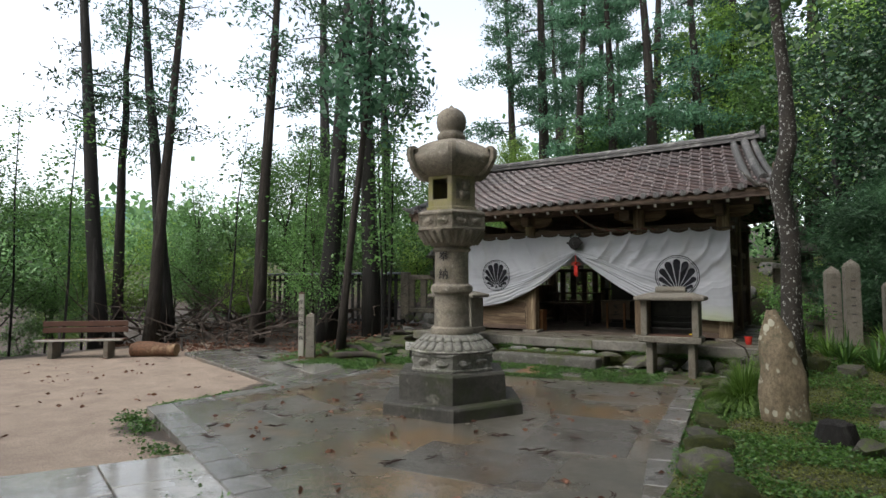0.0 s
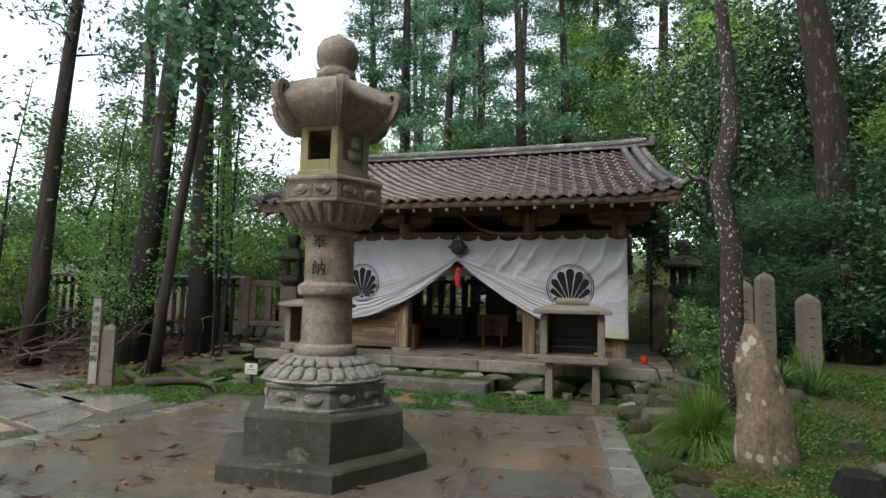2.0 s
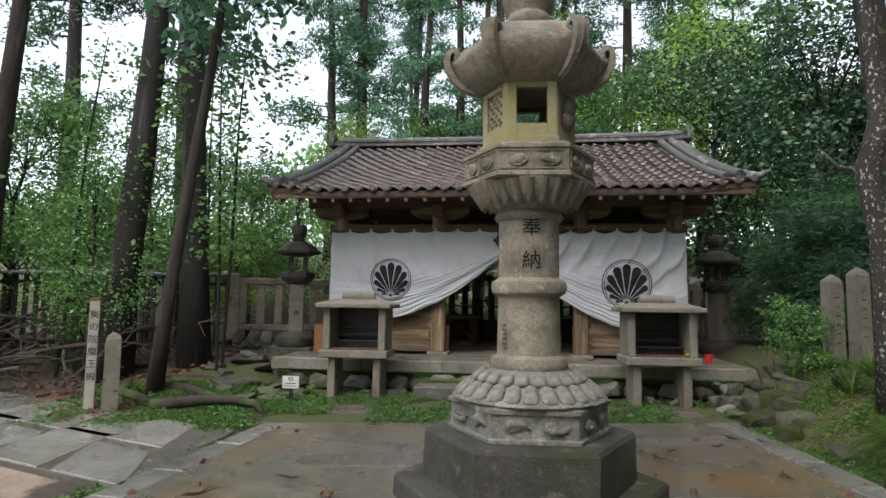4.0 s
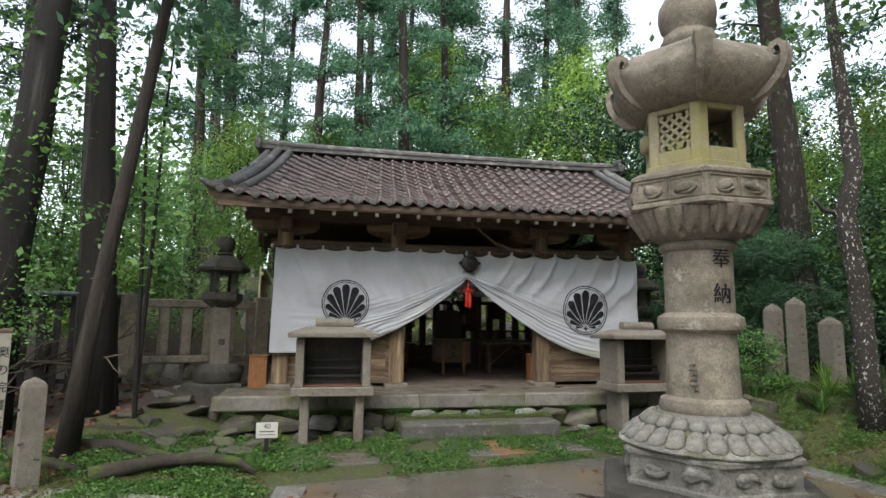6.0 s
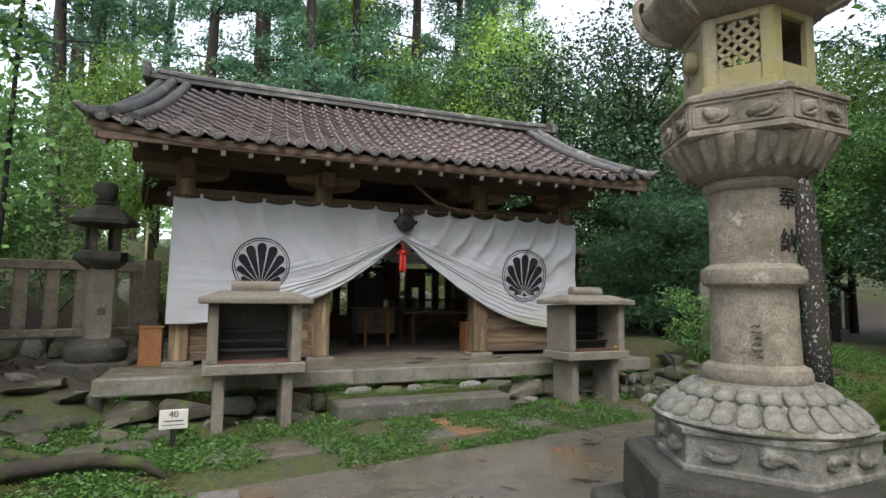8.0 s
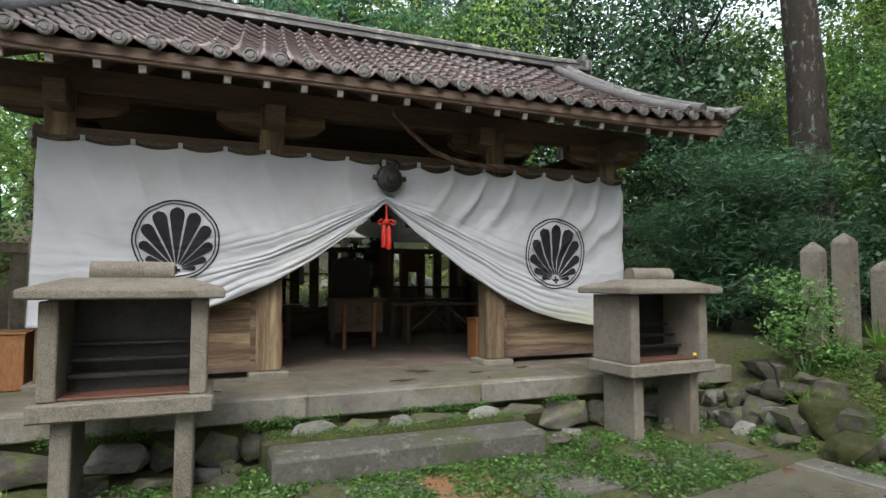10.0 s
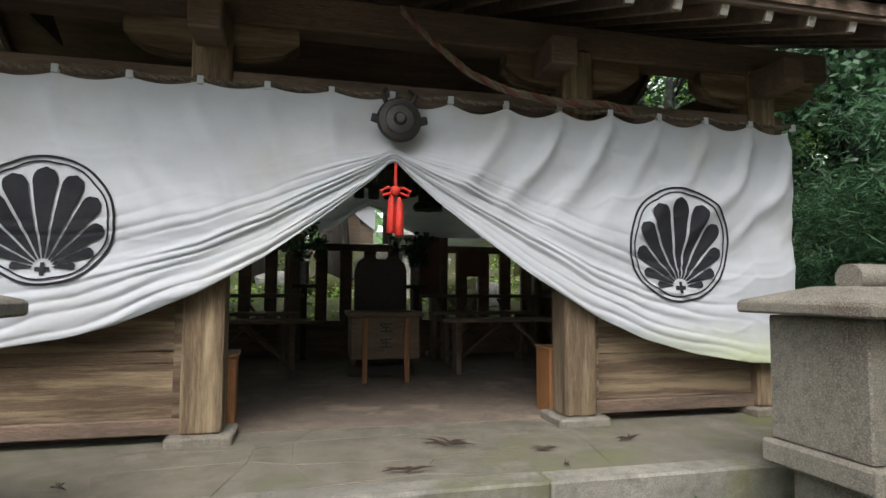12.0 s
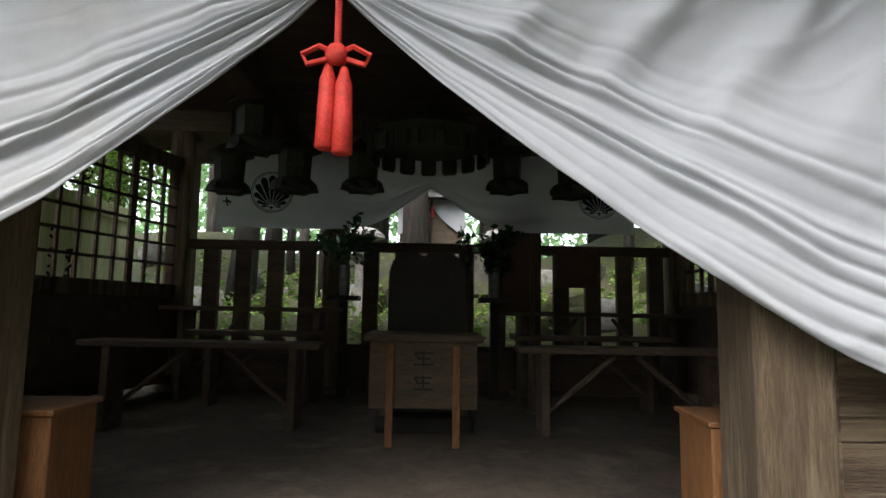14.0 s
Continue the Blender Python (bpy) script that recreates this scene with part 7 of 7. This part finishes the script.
for k in range(81):
    x, y = (rg.uniform(-2.6, 3.6), rg.uniform(-9.3, -2.6)) if k < 75 else (rg.uniform(-2.8, 2.5), rg.uniform(-0.9, -0.1))
    if math.hypot(x - 0.34, y + 5.97) < 1.15 or (k < 75 and not inside(x, y, PAVED)):
        continue
    start = len(litter.verts)
    litter.from_mesh(sprigs[k % 5])
    litter.verts.ensure_lookup_table()
    m = pose(x, y, 0.512 if k >= 75 else 0.014, 0, 0, rg.uniform(0, 360)) @ Matrix.Scale(rg.uniform(0.6, 1.4), 4)
    for v in litter.verts[start:]:
        v.co = m @ v.co
single("fallen_sprigs", litter, DEAD_NEEDLE, "dry dark cedar sprigs scattered over the wet stone", "twigs", kind="stuff")


def tuft(x, y, n, length, width, droop, material, label, name, seed, group=""):
    """Long arching blades from one root."""
    rg = random.Random(seed)
    b = bmesh.new()
    for k in range(n):
        a = rg.uniform(0, 2 * math.pi)
        out, L = rg.uniform(0.2, 1.0), length * rg.uniform(0.6, 1.1)
        d = Vector((math.cos(a), math.sin(a), 0))
        side = Vector((-d.y, d.x, 0)) * width
        prev = None
        for q in range(5):
            u = q / 4
            p = d * (0.06 * rg.random() + L * out * 0.8 * u) + Vector((0, 0, L * (u * (1.15 - 0.3 * out) - droop * out * u * u)))
            w = side * (1 - u) ** 0.6
            pair = (b.verts.new(p - w), b.verts.new(p + w + Vector((0, 0, 0.002))))
            if prev:
                b.faces.new((prev[0], prev[1], pair[1], pair[0]))
            prev = pair
    return single(name, b, material, label, "grass" if "grass" in name else "fern", group, at=(x, y, gz(x, y)))


tuft(3.85, -4.85, 1700, 0.8, 0.006, 1.05, GRASS, "large arching tuft of fine green grass", "grass_tuft", 1)
for k, (x, y, s) in enumerate(((4.75, -2.6, 0.55), (4.95, -2.9, 0.6), (4.45, -2.0, 0.45), (4.1, -1.9, 0.4), (3.8, -2.1, 0.4), (5.3, -3.1, 0.6), (3.6, -2.35, 0.32), (4.3, -2.9, 0.4), (-2.95, -1.75, 0.25), (-3.7, -2.2, 0.2), (5.5, -1.8, 0.5))):
    tuft(x, y, 46, s, 0.016, 0.6, CLOVER if k % 2 else GRASS, "strap-leaved green plant among the rocks", "strap_leaf_plant", 20 + k, "strap-leaved plants")
tree("shrub", BROADS[5], 4.3, -1.75, 0.5, 40, "thin leafy shrub beside the memorial stones", "shrub")
for pts in (((3.7, -1.9, 0.15), (3.85, -1.95, 0.5), (3.8, -2.0, 0.75)), ((3.75, -1.9, 0.2), (3.6, -1.95, 0.6), (3.4, -2.0, 0.72))):
    single("bare_twig", tube(pts, [0.02, 0.015, 0.006], 6), BRUSH, "bare broken twig standing in the rock border", "twig", "bare twigs")


# ---- inside the hall ----
donation = thing("offertory_box", "plain wooden offertory box with a dark slatted top", "offertory box", (0.26, 2.35, 0.506))
part("body", box(-0.36, 0.36, -0.25, 0.25, 0.24, 0.68, 0.008), WOOD_BOX, donation)
part("rim", box(-0.4, 0.4, -0.29, 0.29, 0.68, 0.73, 0.01), WOOD_BOX, donation)
for sx in (-1, 1):
    part("front_leg", box(sx * 0.22 - 0.025, sx * 0.22 + 0.025, -0.285, -0.25, 0.0, 0.66, 0.005), WOOD_ORANGE, donation)
    part("back_leg", box(sx * 0.3 - 0.03, sx * 0.3 + 0.03, 0.18, 0.24, 0.0, 0.24, 0.005), WOOD_BOX, donation)
for row in (0.57, 0.41):  # faded brush writing
    for dx, dz, ln, turn in ((0, 0.035, 0.12, 0), (0, 0.0, 0.09, 0), (0, -0.04, 0.13, 0), (0, 0.0, 0.1, 90), (-0.04, 0.01, 0.05, 50)):
        part("brush_stroke", box(-ln / 2, ln / 2, -0.002, 0.0, -0.007, 0.007, 0, m=pose(dx, -0.25, row + dz, 0, turn, 0)), WOOD_BLACK, donation)
panel = thing("dark_votive_panel", "tall black wooden panel with a notched rounded top behind the box", "panel", (0.27, 2.72, 0.506))
pts = [(-0.3, 0.0), (-0.3, 1.18), (-0.27, 1.27), (-0.2, 1.33), (-0.09, 1.36), (-0.05, 1.31), (0.05, 1.31), (0.09, 1.36), (0.2, 1.33), (0.27, 1.27), (0.3, 1.18), (0.3, 0.0)]
b = bmesh.new()
lo, hi = [b.verts.new((x, -0.03, z)) for x, z in pts], [b.verts.new((x, 0.03, z)) for x, z in pts]
b.faces.new(lo)
b.faces.new(hi)
for i in range(len(pts)):
    b.faces.new((lo[i], lo[(i + 1) % len(pts)], hi[(i + 1) % len(pts)], hi[i]))
part("board", b, WOOD_BLACK, panel)
part("foot", box(-0.36, 0.36, -0.2, 0.2, 0.0, 0.12, 0.01), WOOD_BLACK, panel)


def wooden_bench(x0, x1, y, top, depth, label, lean=False):
    s = thing("bench", label, "bench", ((x0 + x1) / 2, y, 0.506), 0, "hall benches")
    h, w = top - 0.506, (x1 - x0) / 2
    part("seat", box(-w, w, -depth / 2, depth / 2, h - 0.045, h, 0.006), WOOD_DARK, s)
    for sx in (-1, 1):
        part("leg", box(sx * (w - 0.2) - 0.03, sx * (w - 0.2) + 0.03, -depth / 2 + 0.03, depth / 2 - 0.03, 0, h - 0.045, 0.005), WOOD_DARK, s)
        part("brace", tube([(sx * (w - 0.2), 0, 0.12), (sx * (w - 0.75), 0, h - 0.06)], 0.02, 6), WOOD_DARK, s)
    return s


wooden_bench(-2.25, -0.5, 2.6, 1.14, 0.3, "long dark wooden bench on the hall floor")
wooden_bench(0.95, 2.6, 2.6, 1.14, 0.3, "long dark wooden bench across from its twin")
wooden_bench(-2.3, -0.6, 3.95, 1.4, 0.36, "high dark wooden side table along the railing")
wooden_bench(1.0, 2.85, 3.95, 1.4, 0.36, "high dark wooden side table along the railing, near the boards")
wooden_bench(-1.9, -0.65, 3.6, 1.18, 0.28, "low dark bench before the side table")
wooden_bench(1.05, 2.5, 3.6, 1.18, 0.28, "low dark bench before the side table, beyond the box")
rail = thing("railing", "dark timber railing with square balusters at the hall's rear", "railing")
part("handrail", box(-2.35, 2.95, 4.43, 4.57, 2.02, 2.12, 0.01), WOOD_DARK, rail)
part("bottom_rail", box(-2.35, 2.95, 4.45, 4.55, 0.9, 1.02, 0.01), WOOD_DARK, rail)
for k in range(15):
    x = -2.1 + 4.85 * k / 14
    if not (-0.95 < x < -0.55 or 1.2 < x < 1.5):
        part("baluster", box(x - 0.085, x + 0.085, 4.46, 4.54, 1.02, 2.02, 0.006), WOOD_DARK, rail)
part("low_wall", box(-2.35, 2.95, 4.48, 4.53, 0.506, 0.9, 0.004), WOOD_DARK, rail)
# hanging boards
single("red_board", box(1.0, 1.33, 4.3, 4.33, 1.35, 2.5, 0.006), WOOD_RED, "tall narrow red-brown wooden board hung by the railing", "board")
ema = thing("votive_plaque", "small dark five-sided votive plaque on the railing", "plaque", (1.85, 4.38, 0))
b = bmesh.new()
pts = [(-0.22, 1.66), (-0.22, 2.02), (0.0, 2.1), (0.22, 2.02), (0.22, 1.66)]
lo, hi = [b.verts.new((x, -0.015, z)) for x, z in pts], [b.verts.new((x, 0.015, z)) for x, z in pts]
b.faces.new(lo)
b.faces.new(hi)
for i in range(5):
    b.faces.new((lo[i], lo[(i + 1) % 5], hi[(i + 1) % 5], hi[i]))
part("plaque_board", b, WOOD_RED, ema)
for x, sx in ((-1.0, 1), (0.93, -1)):
    v = thing("sprig_vase", "grey vase of dark evergreen sprigs on a black stand", "vase", (x * 0.8 + 0.2, 4.15, 0), 0, "sprig vases")
    part("stand", box(-0.16, 0.16, -0.12, 0.12, 1.48, 1.53, 0.006), WOOD_BLACK, v)
    part("stand_post", box(-0.04, 0.04, -0.04, 0.04, 0.506, 1.48, 0.006), WOOD_BLACK, v)
    part("vase", lathe([(0.05, 1.53), (0.06, 1.6), (0.055, 1.8), (0.065, 1.84)], 16), METAL, v, smooth=40)
    tagged(part("evergreen_sprig", leaf_cloud("evergreen_sprig", [(random.gauss(0, 0.13), random.gauss(0, 0.08), random.uniform(1.85, 2.25)) for k in range(16)], 0.05, 260, 0.055, CAMELLIA, 31 + sx), None, v), kind="stuff")
for x, y, turn in ((-1.16, 0.47, 4), (1.45, 0.44, -4), (-3.42, 0.2, 0)):
    c = thing("small_cabinet", "small orange-brown wooden cabinet against a column", "cabinet", (x, y, 0.506), turn, "small cabinets")
    part("body", box(-0.14, 0.14, -0.16, 0.16, 0.0, 0.5, 0.006), WOOD_ORANGE, c)
    part("top", box(-0.155, 0.155, -0.175, 0.175, 0.5, 0.52, 0.004), WOOD_ORANGE, c)

# inner curtain
b = bmesh.new()


def inner_low(x):
    u = abs(x - 0.28)
    return 2.22 + 0.42 * math.exp(-(u / 0.5) ** 2) * (1 - 0.5 * min(1, u)) - (0.0 if u > 0.02 else -0.02)


def inner_y(x, v):
    u = abs(x - 0.28)
    return 4.2 - 0.03 * math.sin(2 * math.pi * (3 * v * v + 0.7 * u)) * step01(0.2, 0.8, v) * math.exp(-u / 1.2) - 0.015 * math.sin(7 * x)


grid = []
for i in range(91):
    x = -1.98 + 4.4 * i / 90
    lo = inner_low(x)
    grid.append([b.verts.new((x, inner_y(x, k / 24), 3.05 + (lo - 3.05) * k / 24)) for k in range(25)])
for i in range(90):
    for k in range(24):
        b.faces.new((grid[i][k], grid[i][k + 1], grid[i + 1][k + 1], grid[i + 1][k]))
inner = single("inner_curtain", b, CLOTH, "short white inner curtain with black fan crests", "curtain", smooth=True)
for cx in (-1.4, 2.05):
    emblem(inner, lambda px, pz: Vector((px, inner_y(px, (3.05 - pz) / (3.05 - inner_low(px))) - 0.008, pz)), cx, 2.6, 0.22)
for k in range(3):
    for dx, ln, a in ((0, 0.09, 0), (0, 0.1, 80), (0.02, 0.06, 40)):
        part("brush_stroke", box(-ln / 2, ln / 2, -0.003, 0.0, -0.008, 0.008, 0, m=pose(-1.86 + dx, inner_y(-1.86, 0.5) - 0.03, 2.75 - 0.13 * k, 0, a, 0)), INK, inner)


# hanging lanterns and canopy
def hanging_lantern(x, y, z):
    h = thing("hanging_lantern", "green-black bronze hanging lantern under the ceiling", "hanging lantern", (x, y, z), 15, "hanging lanterns")
    part("chain", tube([(0, 0, 0.45), (0, 0, 3.45 - z)], 0.012, 5), BRONZE, h)
    part("lantern_roof", lathe([(0.05, 0.46), (0.08, 0.42), (0.2, 0.34), (0.24, 0.3), (0.2, 0.29)], 6), BRONZE, h)
    part("lantern_body", lathe([(0.15, 0.29), (0.14, 0.04), (0.15, 0.03)], 6), BRONZE, h)
    part("lantern_foot", lathe([(0.17, 0.03), (0.2, 0.0), (0.19, -0.07), (0.12, -0.05)], 12, wave=lambda a, k: 1 + (0.16 * math.cos(6 * a) if k > 1 else 0)), BRONZE, h)
    return h


lamp = hanging_lantern(-0.95, 3.3, 2.5)
for x, y, z in ((-1.2, 2.9, 2.75), (-0.4, 3.8, 2.62), (1.0, 3.6, 2.6), (1.55, 3.3, 2.5), (-1.75, 3.9, 2.6), (0.9, 2.9, 2.8)):
    copy_thing(lamp, pose(x, y, z, 0, 0, 15))
canopy = thing("hanging_canopy", "large dark openwork bronze canopy hung over the altar", "canopy", (0.25, 2.9, 2.75))
part("canopy_body", lathe([(0.5, 0.0), (0.55, 0.06), (0.45, 0.12), (0.25, 0.3), (0.1, 0.36)], 8), BRONZE, canopy)
for k in range(16):
    a = 2 * math.pi * k / 16
    part("pendant", box(-0.07, 0.07, -0.008, 0.008, -0.13, 0.02, 0.02, m=Matrix.Rotation(a, 4, "Z") @ Matrix.Translation((0, 0.5, 0))), BRONZE, canopy)
part("hook", tube([(0, 0, 0.35), (0, 0, 0.7)], 0.015, 6), BRONZE, canopy)

# small shrine and garden lanterns beyond the railing
shrine = thing("inner_shrine", "small unpainted wooden shrine with a white curtain beyond the railing", "shrine", (0.25, 9.3, gz(0.25, 9.3)))
hz = 2.2 - gz(0.25, 9.3)
part("stone_base", box(-1.1, 1.1, -0.7, 0.9, -0.3, hz + 0.25, 0.03), ROCK, shrine)
part("body", box(-0.6, 0.6, -0.2, 0.7, hz + 0.25, hz + 1.3, 0.01), WOOD_BOX, shrine)
for sx in (-1, 1):
    part("door", box(sx * 0.15 - 0.14, sx * 0.15 + 0.14, -0.23, -0.2, hz + 0.35, hz + 1.05, 0.008), WOOD_BOX, shrine)
b = bmesh.new()
for sx in (-1, 1):
    g = [[b.verts.new((sx * (0.02 + 0.62 * i / 8), -0.27 - 0.012 * math.sin(i * 2 + k), hz + 1.3 - (0.12 + 0.6 * (i / 8) ** 0.7) * k / 6)) for k in range(7)] for i in range(9)]
    for i in range(8):
        for k in range(6):
            b.faces.new((g[i][k], g[i + 1][k], g[i + 1][k + 1], g[i][k + 1]))
part("shrine_curtain", b, CLOTH, shrine, smooth=True)
part("tassel", tube([(0.02, -0.3, hz + 1.2), (0.02, -0.3, hz + 0.95)], [0.012, 0.03], 8), RED, shrine)
part("shrine_roof", lathe([(1.1, hz + 1.3), (1.05, hz + 1.38), (0.2, hz + 2.0)], 4, None, math.pi / 4, (0, 0.25, 0)), TILE_GREY, shrine)
for x in (-0.8, 1.35):
    g = thing("garden_lantern", "pale round-capped stone lantern in the rear garden", "stone lantern", (x, 7.2, gz(x, 7.2)), 0, "garden lanterns")
    top = 2.5 - gz(x, 7.2)
    part("shaft", lathe([(0.2, -0.1), (0.16, 0.1), (0.12, 0.15), (0.12, top - 0.4), (0.22, top - 0.3)], 16), STONE_WORN, g, smooth=40)
    part("fire_box", lathe([(0.17, top - 0.3), (0.16, top - 0.02)], 6), STONE_WORN, g)
    part("cap", lathe([(0.2, top - 0.03), (0.34, top), (0.33, top + 0.06), (0.2, top + 0.15), (0.06, top + 0.18)], 20), ROCK_WHITE, g, smooth=40)
    part("jewel", stone_shape(0.09, 0.09, 0.1, 4, 0.08, 2, at=(0, 0, top + 0.24)), ROCK_WHITE, g, smooth=True)
for x, y in ((-1.5, 8.6), (1.5, 8.8), (-3.1, 8.4)):
    tree("cedar_tree", CEDARS[1], x, y, 0.8, rnd.uniform(0, 360), "straight cedar trunk in the rear garden", "cedar tree")
bucket = single("red_bucket", lathe([(0.05, 0.0), (0.072, 0.15), (0.066, 0.15), (0.045, 0.02)], 16), RED, "small red fire bucket on the platform corner", "bucket", smooth=40, at=(3.5, -0.25, 0.5))
